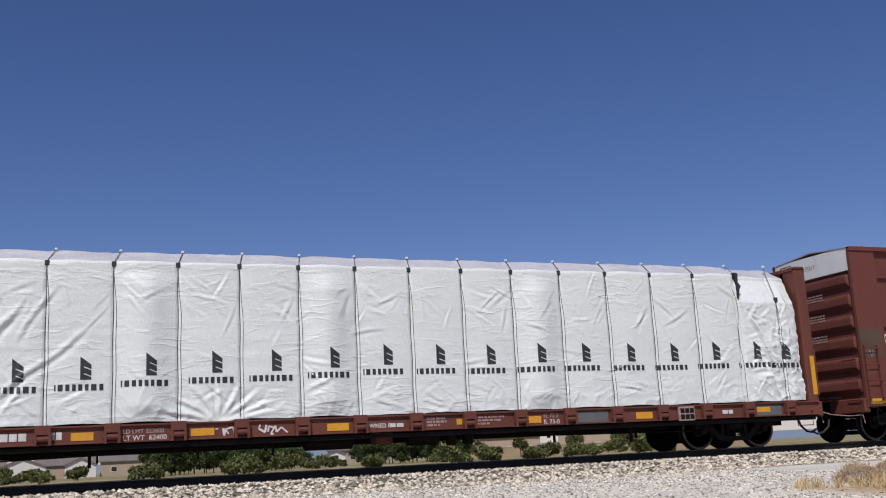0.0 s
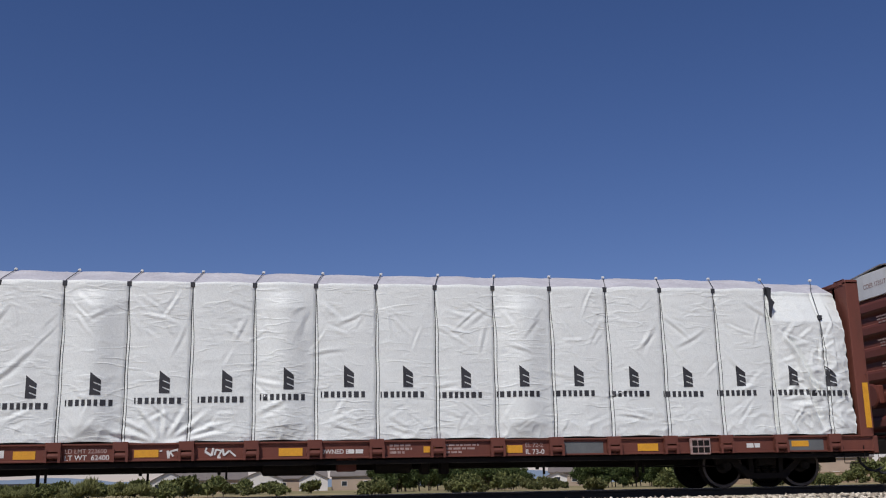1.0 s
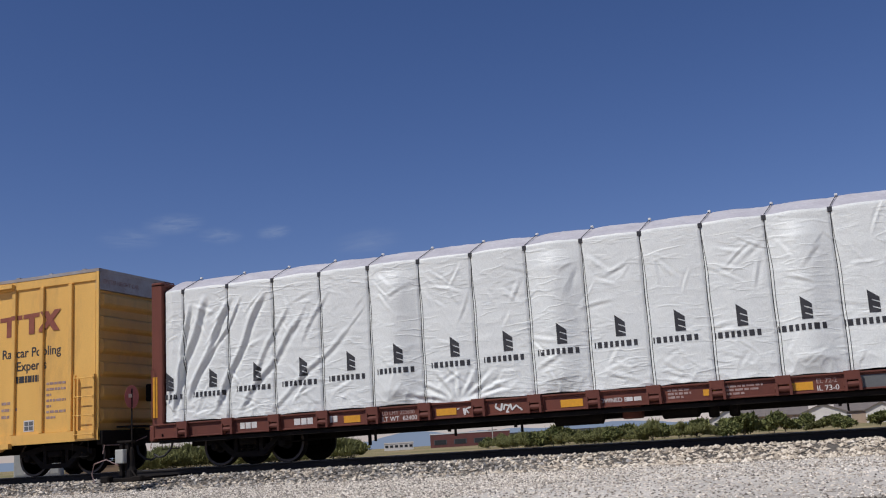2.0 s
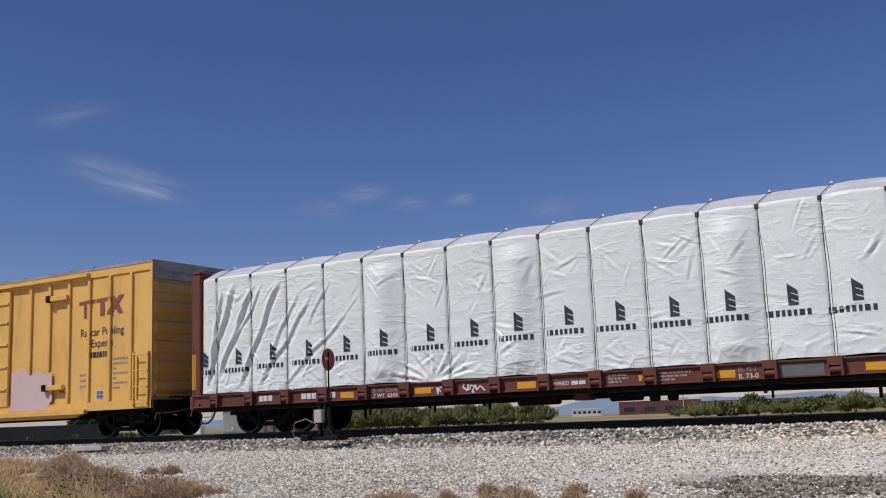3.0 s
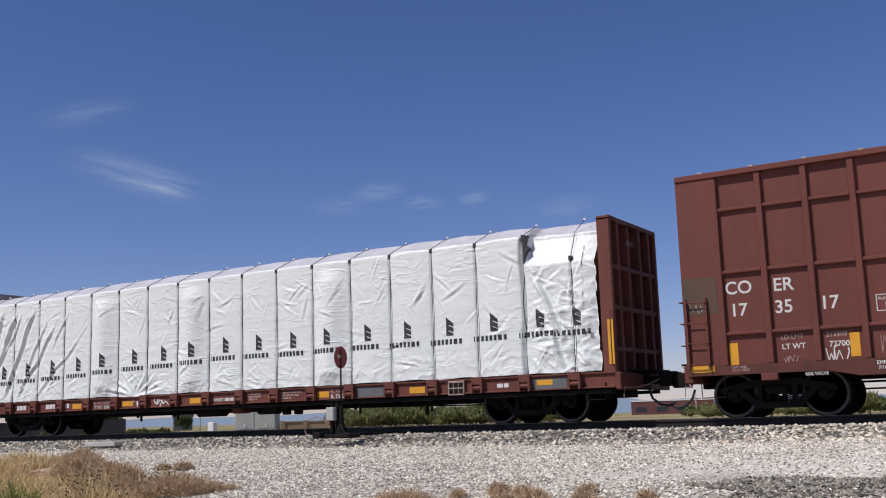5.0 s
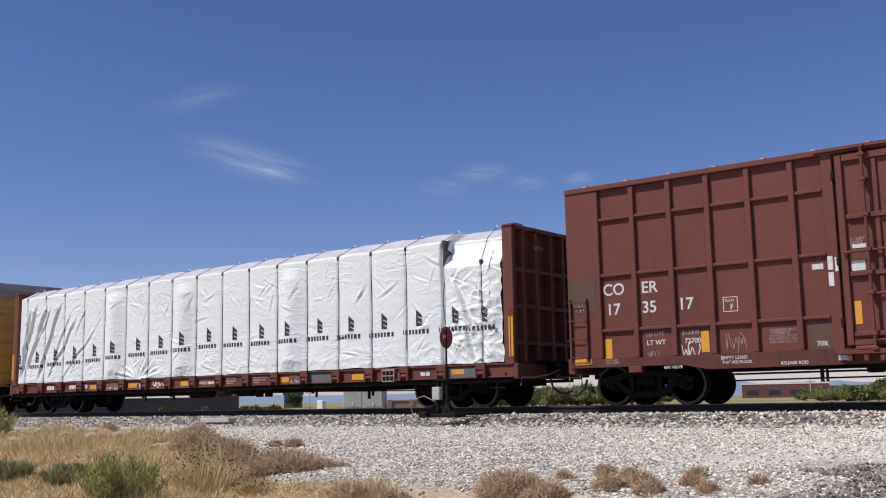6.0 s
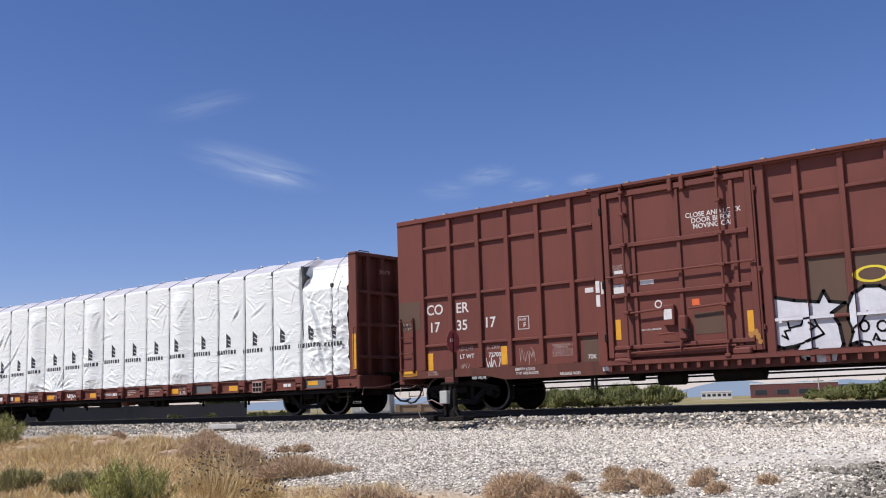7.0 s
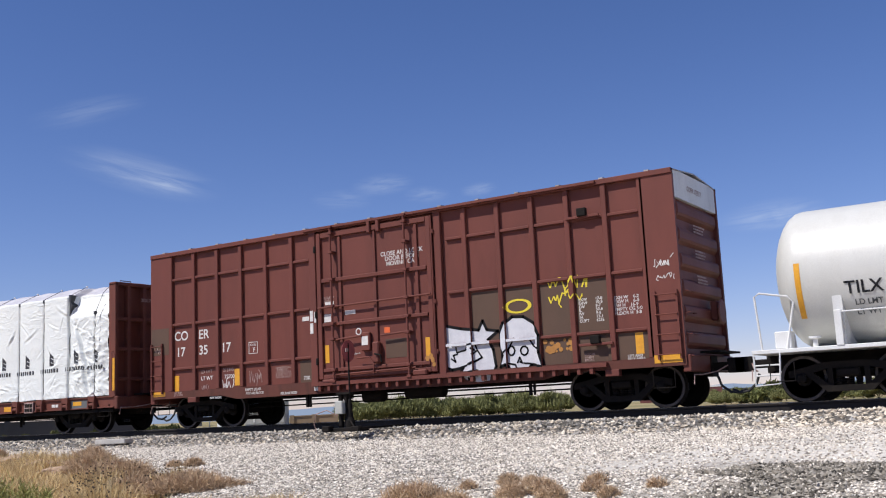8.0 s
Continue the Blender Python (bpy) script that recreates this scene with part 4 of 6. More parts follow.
def graffiti_shape(car, outline, sheet_y, post_y, line):
    """A flat painted area with a black rim, over sheets and posts."""
    bm = B()
    lay_on(bm, outline, sheet_y, post_y, 0.006)
    part("white_paint_shape", bm, SPRAY, car, "white sprayed shape with black outline")
    bm = B()
    pts = outline + outline[:1]
    for (x0, z0), (x1, z1) in zip(pts, pts[1:]):
        d = Vector((x1 - x0, 0, z1 - z0)).normalized()
        n = Vector((-d.z, 0, d.x)) * line / 2
        a, b = Vector((x0, 0, z0)) - d * line / 3, Vector((x1, 0, z1)) + d * line / 3
        lay_on(bm, [((a + n).x, (a + n).z), ((b + n).x, (b + n).z), ((b - n).x, (b - n).z), ((a - n).x, (a - n).z)], sheet_y, post_y, 0.010)
    part("black_outline", bm, SPRAY_BLACK, car, "black sprayed outline")


def strokes(car, name, x, z, w, h, count, thick, material, y, seed, post_y=None):
    """An unreadable sprayed scrawl: one line that runs up and down like a quick hand, and a few loose strokes."""
    r = random.Random(seed)
    pts, u = [], x
    for i in range(count):
        up = (i % 2 == 0) == (r.random() < 0.85)
        pts.append((u, z + h * (r.uniform(0.15, 0.5) if up else -r.uniform(0.15, 0.5))))
        u += w / count * r.choice((0.35, 0.8, 1.6, 1.25))
    runs = [pts] + [[(a, b), (a + r.uniform(-0.3, 0.5) * h, b + r.uniform(-0.5, 0.5) * h)] for a, b in r.sample(pts, max(2, count // 3))]
    bm, i = B(), 0
    for run in runs:
        for (x0, z0), (x1, z1) in zip(run, run[1:]):
            if r.random() < 0.12:
                continue
            d = Vector((x1 - x0, 0, z1 - z0)).normalized()
            n = Vector((-d.z, 0, d.x)) * thick * r.uniform(0.35, 0.6)
            line = [(x0 + n.x, z0 + n.z), (x1 + n.x, z1 + n.z), (x1 - n.x, z1 - n.z), (x0 - n.x, z0 - n.z)]
            i += 1
            if post_y is None:
                prism(bm, line, y - 0.002 - 0.0001 * i, y)
            else:
                lay_on(bm, line, y, post_y, 0.002 + 0.0001 * i, (4.54, 5.43))
    part(name, bm, material, car)


# ---------------------------------------------------------------- centre-beam flat wagon
PITCH = 1.219       # between the strap winches


def flat_wagon():
    rng = random.Random(5)
    car = empty("flat_wagon", 6.25, YC, 0, "rust red centre-beam flat wagon with bulkheads under a wrapped load", "flat wagon", "train wagons")
    H = 11.23
    # deck and sills
    part("deck", box(B(), -H, H, -1.45, 1.45, 0.94, 1.0), RUST, car)
    for s in (-1, 1):
        y0, y1 = (-1.52, -1.40) if s < 0 else (1.40, 1.52)
        part("side_sill", box(B(), -H, H, y0 + 0.04 * (s < 0), y1 - 0.04 * (s > 0), 0.70, 0.97), RUST, car)
        part("sill_flange", soften(box(B(), -H, H, y0 - 0.01, y1 + 0.01, 0.665, 0.70), 0.006), RUST, car)
        part("sill_flange", soften(box(B(), -H, H, y0 - 0.01, y1 + 0.01, 0.97, 1.004), 0.006), RUST, car)
    first = None
    for k in range(18):
        x = -10.41 + k * PITCH
        if first is None:
            bm = B()
            box(bm, -0.14, 0.14, -1.60, -1.45, 0.86, 1.03)
            box(bm, -0.15, -0.10, -1.62, -1.46, 0.66, 0.9)
            box(bm, 0.10, 0.15, -1.62, -1.46, 0.66, 0.9)
            lathe(bm, [(-0.16, 0.055), (0.16, 0.055)], "x", 10, (0, -1.56, 0.78))
            first = part("strap_winch", bm, RUST, car)
            first.location = (x, 0, 0)
        else:
            again(first, x)
        again(first, -x, 0, 0, 180)
    # centre beam and underframe
    part("centre_sill", box(B(), -H + 0.2, H - 0.2, -0.28, 0.28, 0.46, 0.96), IRON, car)
    for s in (-1, 1):
        part("lower_flange", box(B(), -H + 0.1, H - 0.1, s * 1.36 - 0.1, s * 1.36 + 0.1, 0.55, 0.63), IRON, car)
    for x in np.arange(-9.6, 9.7, 1.201 * 2):
        part("cross_bearer", prism(B(), [(x - 0.08, 0.66), (x + 0.08, 0.66), (x + 0.08, 0.94), (x - 0.08, 0.94)], -1.42, 1.42), IRON, car)
    for x in (-5.9, -4.0, -2.5, 3.95, 6.1):
        part("rod_hanger", box(B(), x - 0.03, x + 0.03, -0.98, -0.92, 0.22 if abs(x) > 5 else 0.4, 0.68), IRON, car)
        part("rod_hanger", box(B(), x + 0.12, x + 0.16, -0.98, -0.92, 0.30, 0.68), IRON, car)
    part("brake_rod", tube(B(), [(-8.6, -0.9, 0.40), (-3.0, -0.8, 0.52), (-0.6, -0.7, 0.5)], 0.016, 6), IRON, car)
    part("brake_rod", tube(B(), [(0.8, -0.7, 0.5), (4.0, -0.8, 0.46), (8.6, -0.9, 0.40)], 0.016, 6), IRON, car)
    part("air_reservoir", lathe(B(), [(-0.55, 0.05), (-0.5, 0.14), (0.5, 0.14), (0.55, 0.05)], "x", 16, (-1.15, -0.8, 0.50)), IRON, car)
    part("brake_cylinder", lathe(B(), [(-0.4, 0.05), (-0.35, 0.15), (0.35, 0.15), (0.4, 0.05)], "x", 16, (0.95, -0.8, 0.52)), IRON, car)
    part("control_valve", soften(box(B(), -0.2, 0.2, -1.05, -0.7, 0.42, 0.72), 0.03), RUST, car, "rusty brown control valve")
    for x in (1.5, 1.9):
        part("pipe_elbow", soften(box(B(), x, x + 0.2, -0.95, -0.75, 0.34, 0.6), 0.03), IRON, car)
    # bulkheads
    for s in (-1, 1):
        H = 11.28 if s > 0 else 11.30
        x0, x1 = (H - 0.30, H) if s > 0 else (-H, -H + 0.30)
        inner = (x0 + 0.02, x0 + 0.10) if s > 0 else (x1 - 0.10, x1 - 0.02)
        head = part("bulkhead", box(B(), *inner, -1.40, 1.30, 1.0, 4.30), RUST, car)
        for y in (-1.5, 1.25):
            part("corner_post", soften(box(B(), x0, x1, y, y + 0.12, 0.98, 4.36), 0.015), RUST, head)
        part("head_beam", soften(box(B(), x0, x1, -1.5, 1.37, 4.30, 4.40), 0.015), RUST, head)
        xo0, xo1 = (H - 0.28, H - 0.03) if s > 0 else (-H + 0.03, -H + 0.28)
        for y in (-0.95, -0.35, 0.35, 0.95):
            part("stiffener", soften(box(B(), xo0, xo1, y - 0.06, y + 0.06, 1.0, 4.3), 0.01), RUST, head)
        for z in (1.5, 2.4, 3.3):
            part("cross_stiffener", soften(box(B(), xo0 + 0.01, xo1 - 0.01, -1.38, 1.25, z - 0.05, z + 0.05), 0.01), RUST, head)
        part("lifting_lug", tube(B(), [((x0 + x1) / 2, -1.2, 4.38), ((x0 + x1) / 2, -1.2, 4.46), ((x0 + x1) / 2, -0.8, 4.46), ((x0 + x1) / 2, -0.8, 4.38)], 0.015, 6), RUST, head)
        text("lettering", "200170", -0.5, 3.85, 0.15, s * (H - 0.026), LETTER_OLD, head, "right" if s > 0 else "left")
        bar_decal("reflector", head, *( (H - 0.16, H - 0.03) if s > 0 else (-H + 0.03, -H + 0.16)), 1.16, 2.12, -1.505, REFLECT, "yellow reflective strip")
        xg = H - 0.06 if s > 0 else -H + 0.06
        part("grab_iron", tube(B(), [(xg, -1.48, 2.3), (xg, -1.58, 2.3), (xg, -1.58, 1.15), (xg, -1.48, 1.15)], 0.013, 6), RUST, head)
        part("end_platform", box(B(), *((H, H + 0.35) if s > 0 else (-H - 0.35, -H)), -0.8, 0.8, 1.02, 1.06), IRON, car)
        part("end_sill", soften(box(B(), *((H - 0.06, H + 0.08) if s > 0 else (-H - 0.08, -H + 0.06)), -1.5, 1.5, 0.62, 0.99), 0.02), RUST, car)
        coupling(car, s * H, s)
        bogie(car, s * 8.96)
    # plates and stencils on the near sill
    y = -1.484
    for x0, x1 in ((-6.26, -5.86), (-1.35, -0.89), (3.07, 3.52), (5.96, 6.40)):
        bar_decal("reflector", car, x0, x1, 0.73, 0.88, y, REFLECT, "yellow reflective strip")
    bar_decal("reflector", car, -4.07, -3.62, 0.74, 0.88, y, REFLECT, "yellow reflective strip, half painted over")
    bar_decal("reflector", car, 9.36, 9.75, 0.78, 0.9, y - 0.004, REFLECT, "yellow reflective strip")
    bar_decal("reflector", car, 1.5, 1.74, 0.76, 0.88, y, REFLECT, "yellow reflective strip")
    bar_decal("grey_patch", car, 4.33, 5.22, 0.70, 0.93, y, GREY)
    bar_decal("grey_patch", car, 9.19, 10.09, 0.70, 0.93, y, GREY)
    for x, w in ((-8.90, 0.48), (-7.50, 0.47), (-6.72, 0.30)):
        lines_of_bars("number_bars", x, 0.90, [w], 0.14, 0.02, y, LETTER, car, rng)
    text("lettering", "LD LMT 223600", -5.34, 0.83, 0.115, y, LETTER_OLD, car)
    text("lettering", "LT WT  62400", -5.34, 0.70, 0.135, y, LETTER, car)
    text("lettering", "OWNED BY", -0.55, 0.76, 0.12, y, LETTER, car)
    lines_of_bars("name_bars", 0.0, 0.84, [0.33], 0.08, 0.02, y, LETTER, car, rng)
    text("lettering", "EL 72-2", 3.58, 0.84, 0.12, y, LETTER_OLD, car)
    text("lettering", "IL 73-0", 3.58, 0.70, 0.14, y, LETTER, car)
    lines_of_bars("small_print", 0.82, 0.93, [0.42, 0.45, 0.3], 0.045, 0.025, y, LETTER_OLD, car, rng)
    lines_of_bars("small_print", 1.92, 0.92, [0.7, 0.62, 0.35], 0.04, 0.03, y, LETTER_OLD, car, rng)
    lines_of_bars("small_print", 8.35, 0.86, [0.3], 0.09, 0.03, y, LETTER, car, rng)
    strokes(car, "white_scrawl", -3.60, 0.80, 0.50, 0.22, 8, 0.04, LETTER, y - 0.006, 41)
    strokes(car, "white_scrawl", -2.75, 0.80, 0.78, 0.22, 10, 0.04, LETTER, y - 0.006, 42)
    plate = part("panel_frame", soften(box(B(), 7.08, 7.52, -1.56, -1.49, 0.64, 0.97), 0.01), LETTER_OLD, car, "framed inspection plate")
    for i in range(6):
        bar_decal("plate_cell", plate, 7.12 + 0.13 * (i % 3), 7.23 + 0.13 * (i % 3), 0.68 + 0.14 * (i // 3), 0.79 + 0.14 * (i // 3), -1.563, IRON)
    # the body rides a little high on its springs
    for o in car.children:
        if o.name.split(".")[0] not in ("wheelset", "side_frame", "spring", "bearing_cap", "bolster", "brake_beam"):
            o.location.z += 0.05
    return car


# ---------------------------------------------------------------- the wrapped load
HOOK_Z, RIDGE_Z = 4.18, 4.50


def strap_x(i):
    """Strap i; they stand a little unevenly."""
    return -10.41 + PITCH * i


def panel_at(x):
    """Which panel, and how far across it, lies at x."""
    return (x + 10.41) / PITCH


def fold_line(x, z, x0, z0, x1, z1, width, depth):
    """A crease along a line: a ridge with a hollow beside it."""
    dx, dz = x1 - x0, z1 - z0
    ln = math.hypot(dx, dz)
    u = ((x - x0) * dx + (z - z0) * dz) / ln
    v = ((x - x0) * -dz + (z - z0) * dx) / ln + 0.03 * np.sin(u * 4.0 + x0 * 7)
    run = np.clip(u / 0.35, 0, 1) * np.clip((ln - u) / 0.35, 0, 1)
    return depth * run * (np.exp(-(v / width) ** 2) - 0.8 * np.exp(-((v - 1.9 * width) / width) ** 2))


def crease_list():
    r = random.Random(64)
    out = []
    for i in range(-1, 18):
        for n in range(13):
            side = r.choice((-1, 1))
            kind = r.random()
            if kind < 0.4:       # from the buckle downwards
                a = (strap_x(i) + side * r.uniform(0.03, 0.25), r.uniform(3.3, 4.05))
                t = radians(r.uniform(15, 75))
            elif kind < 0.65:    # from the hem upwards
                a = (strap_x(i) + side * r.uniform(0.05, 0.5), r.uniform(1.1, 1.5))
                t = radians(-r.uniform(10, 60))
            else:                # across the panel
                a = (strap_x(i) + r.uniform(0.1, 1.1), r.uniform(1.4, 3.6))
                t = radians(r.uniform(-70, 70))
            ln = r.uniform(0.35, 0.9)
            out.append((a[0], a[1], a[0] + side * ln * math.cos(t), a[1] - ln * math.sin(t), r.uniform(0.022, 0.045), r.uniform(0.006, 0.020)))
    for n in range(45):          # the slack end is crumpled
        x, z, t, ln = r.uniform(9.1, 10.7), r.uniform(1.1, 3.4), r.uniform(-1.5, 1.5), r.uniform(0.25, 0.7)
        out.append((x, z, x + ln * math.cos(t), z + ln * math.sin(t), r.uniform(0.022, 0.05), r.uniform(0.012, 0.035)))
    return out


def wrap_out(x, z):
    """How far the near side of the wrap stands out from its plane, in metres; x in the load's space."""
    x, z = np.asarray(x, float), np.asarray(z, float)
    k = panel_at(x)
    f = k - np.floor(k)
    panel = np.floor(k)
    d = 0.035 * np.sin(math.pi * f) ** 0.8
    for p in (4, 7, 11):
        d = d + np.where(panel == p, 0.13 * np.sin(math.pi * f) ** 2, 0) * np.clip((z - 1.0) / 0.4, 0, 1) * np.clip((4.2 - z) / 0.5, 0.35, 1)
    # creases: short straight folds that run off the lashings and the hem
    s2 = 1 - np.abs(value_noise(x * 2.9 - z * 1.4 + 7, z * 1.9 + x * 0.5, 5))
    s3 = 1 - np.abs(value_noise(x * 5.5 + z * 3.1, z * 4.1 - x * 1.3, 9))
    low = np.exp(-((z - 1.1) / 0.35) ** 2)
    d = d + low * (0.018 * s2 ** 4 + 0.010 * s3 ** 4) + 0.004 * s3 ** 4
    d = d + 0.010 * fbm(x * 1.6, z * 0.9, 14) + 0.003 * value_noise(x * 0.4, z * 9, 15)
    lo, hi = (float(x.min()), float(x.max())) if x.size else (0, 0)
    for cx, cz, ex, ez, wide, deep in CREASES:
        if max(cx, ex) + 0.2 < lo or min(cx, ex) - 0.2 > hi:
            continue
        near = (x > min(cx, ex) - 0.15) & (x < max(cx, ex) + 0.15)
        if near.any():
            if near.ndim:
                d[near] += fold_line(x[near], z[near], cx, cz, ex, ez, wide, deep)
            else:
                d = d + fold_line(x, z, cx, cz, ex, ez, wide, deep)
    # long folds at the west end, drawn down towards the corner
    for top, foot, z1, z0, wide, deep in ((-10.25, -10.70, 3.9, 1.2, 0.05, 0.05), (-9.75, -10.65, 4.0, 1.9, 0.07, 0.06), (-9.1, -10.35, 3.95, 1.5, 0.06, 0.05), (-8.75, -9.9, 3.9, 2.2, 0.035, 0.03),
                                          (-8.2, -9.6, 3.95, 1.25, 0.06, 0.05), (-7.55, -8.6, 3.6, 1.9, 0.05, 0.028), (-7.2, -9.0, 3.3, 1.15, 0.06, 0.035), (-6.55, -7.3, 3.8, 2.6, 0.045, 0.02), (-6.0, -8.1, 2.9, 1.2, 0.05, 0.025)):
        d = d + fold_line(x, z, top, z1, foot, z0, wide, deep)
    # the gathered fold over the sill
    for a in (-70, -48, -25, 0, 24, 46, 66, 80):
        r = radians(a)
        d = d + fold_line(x, z, -3.55, 1.05, -3.55 + 1.25 * math.sin(r), 1.05 + 1.15 * math.cos(r) * 0.75, 0.045, 0.028)
    # crumpled east end
    e = np.clip((x - 9.1) / 0.5, 0, 1)
    d = d + e * np.clip((3.4 - z) / 0.8, 0.25, 1) * (0.030 * (1 - np.abs(value_noise(x * 3.1 + z * 2, z * 2.4 - x, 25))) ** 4 + 0.018 * s3 ** 4 + 0.02 * fbm(x * 2.2, z * 1.7, 27))
    d = d + fold_line(x, z, 9.35, 3.3, 10.15, 1.75, 0.05, 0.09) + fold_line(x, z, 9.75, 2.1, 10.1, 1.1, 0.05, 0.07)
    d = d - 0.10 * np.exp(-((x - 9.12 - 0.03 * np.sin(z * 3)) / 0.045) ** 2)
    d = d - 0.030 * np.exp(-(np.minimum(f, 1 - f) / 0.022) ** 2)
    return d


CREASES = crease_list()
LOAD_Y = -1.47      # plane of the wrap's near side, from the track's middle


def wrapped_load():
    load = empty("lumber_load", 6.25, YC, 0, "lumber stacks wrapped in crumpled white woven plastic, lashed to the wagon", "wrapped lumber")
    x0, x1 = -10.96, 10.90
    xs = np.arange(x0, x1 + 0.001, 0.023)
    zn = np.linspace(1.07, HOOK_Z, 125)
    prof = [(0.0, z) for z in zn] + [(0.02, HOOK_Z + 0.03)] + [(0.02 + 0.55 * t, HOOK_Z + 0.03 + (RIDGE_Z - HOOK_Z - 0.03) * t) for t in np.linspace(0.1, 1, 10)]
    prof += [(1.2, RIDGE_Z + 0.02), (1.62, RIDGE_Z + 0.02), (2.4, RIDGE_Z), (2.92, HOOK_Z), (2.94, 2.5), (2.94, 1.07)]
    P = np.array(prof)
    X = np.repeat(xs[:, None], len(P), 1)
    U = np.repeat(P[None, :, 0], len(xs), 0)
    Z = np.repeat(P[None, :, 1], len(xs), 0).copy()
    out = wrap_out(X, Z)
    fade = np.clip(1 - U / 0.25, 0, 1)
    Y = LOAD_Y + U - out * fade
    k = panel_at(X)
    f = k - np.floor(k)
    roof = (U > 0.015) & (U < 1.3)
    Z += np.where(roof, 0.018 * fbm(X * 2.2, U * 3 + 4, 40) + 0.02 * np.sin(math.pi * f) - 0.012 * np.abs(value_noise(X * 4, U * 6, 41)), 0)
    # the hem rides up and down over the sill
    hem = np.clip((1.35 - Z) / 0.35, 0, 1) * (U < 0.001)
    Z += hem * (0.035 * fbm(X * 1.3, X * 0, 50) + 0.02 * np.sin(math.pi * f) - 0.05 * np.exp(-((X + 3.55) / 0.35) ** 2))
    # the slack end: the shoulder drops and lies further in
    e = np.clip((X - 9.15) / 0.12, 0, 1)
    slack = e * np.clip((Z - 3.5) / 0.62, 0, 1) * (U < 0.9)
    Y += slack * 0.34
    ends = np.clip((X - x1 + 0.35) / 0.35, 0, 1) + np.clip((x0 + 0.25 - X) / 0.25, 0, 1)
    Y += ends * 0.10 * (U < 1.2)
    X = X + np.where((X > x1 - 0.3) & (U < 0.02), 0.07 * fbm(Z * 2.2, Z * 0 + 3, 60) + 0.03 * fbm(Z * 9, Z * 0, 61), 0)
    V = np.stack([X.ravel(), Y.ravel(), Z.ravel()], 1)
    nv = len(P)
    Q = sheet(len(xs), nv)[:, ::-1]
    col = Q.min(1) % nv
    roof_q = (col >= 125) & (col <= 137)
    F = Q[~roof_q].tolist()
    F.append(list(range(nv)))
    F.append(list(range((len(xs) - 1) * nv, len(xs) * nv))[::-1])
    w = mesh("wrap", V, F, WRAP, load, smooth=True)
    tagged(w, "white woven plastic wrap with creases and bulges")
    used, back = np.unique(Q[roof_q], return_inverse=True)
    tagged(mesh("top_sheet", V[used], back.reshape(-1, 4), TOPSHEET, load, smooth=True), "greyish plastic sheet over the top")

    # no hole is cut: a black plate paints the shade inside the tear
    tear = [(9.14, 3.62), (9.17, 3.56), (9.23, 3.84), (9.28, 3.92), (9.20, 4.02), (9.22, 4.24), (9.11, 4.26), (9.15, 3.95)]
    part("torn_gap", prism(B(), tear, LOAD_Y - 0.012, LOAD_Y + 0.25), BLACK, load, "black plate painting the shade inside a torn gap")

    def on(x, z, lift=0.006):
        return np.stack([np.asarray(x, float), LOAD_Y - wrap_out(x, z) - lift, np.asarray(z, float)], -1)

    def patch(quads, name, material, n=6, lift=0.007):
        V, F = [], []
        for q in quads:
            q = np.array(q, float)
            s, t = np.meshgrid(np.linspace(0, 1, n), np.linspace(0, 1, n), indexing="ij")
            s, t = s[..., None], t[..., None]
            p = (q[0] * (1 - s) + q[1] * s) * (1 - t) + (q[3] * (1 - s) + q[2] * s) * t
            F += (sheet(n, n) + sum(len(v) for v in V)).tolist()
            V.append(on(p[..., 0], p[..., 1], lift).reshape(-1, 3))
        return mesh(name, np.concatenate(V), F, material, load)

    # printed mark and a row of bars in place of the maker's name, once a panel
    for i in range(-1, 18):
        c = strap_x(i) + 0.80 - 0.029 * i - (0.08 if i < 5 else 0.3 if i > 16 else 0.0)
        zb = 2.10 + 0.012 * math.sin(i * 1.7) - 0.28 * max(0.0, 1 - max(i, 0) / 8)
        m, H = c + 0.10, 0.44
        quads = [[(m - 0.10, zb), (m - 0.035, zb), (m - 0.035, zb + H * 0.88), (m - 0.10, zb + H)]]
        for lo, hi in ((0.0, 0.235), (0.29, 0.525), (0.58, 0.88)):
            drop = 0.0 if lo == 0 else 0.055
            quads.append([(m - 0.035, zb + H * lo), (m + 0.10, zb + H * lo - drop), (m + 0.10, zb + H * hi - (0.105 if hi > 0.8 else 0.055)), (m - 0.035, zb + H * hi)])
        patch(quads, "printed_mark", BLACK, 6)
        quads, u = [], c - 0.455
        for wd in (0.03, 0.10, 0.085, 0.075, 0.085, 0.075, 0.115, 0.085):
            if x0 + 0.05 < u < x1 - 0.12:
                quads.append([(u, zb - 0.205), (u + wd * 0.85, zb - 0.205), (u + wd * 0.85, zb - 0.085), (u, zb - 0.085)])
            u += wd + 0.034
        for q in quads:
            patch([q], "printed_bar", BLACK, 3)
    # lashings: a strap down each seam, its buckle at the shoulder and the rope over the top
    for i in range(0, 18):
        x = strap_x(i)
        if x > 10.75:
            continue
        top = HOOK_Z - 0.02 if i < 17 else 3.60
        for off, rad in ((0.0, 0.011), (0.055, 0.006)):
            zz = np.linspace(1.08, top, 60)
            xx = x + off * np.clip((top - zz) / 1.0, 0, 1) + 0.006 * np.sin(zz * 5 + i)
            Yc = on(xx, zz, 0.004)
            bm = tube(B(), [tuple(p) for p in Yc], rad, 5)
            part("strap", bm, ROPE, load)
        y = float(on(x, top)[1])
        part("buckle", soften(box(B(), x - 0.045, x + 0.045, y - 0.035, y + 0.03, top - 0.05, top + 0.05), 0.008), BLACK, load)
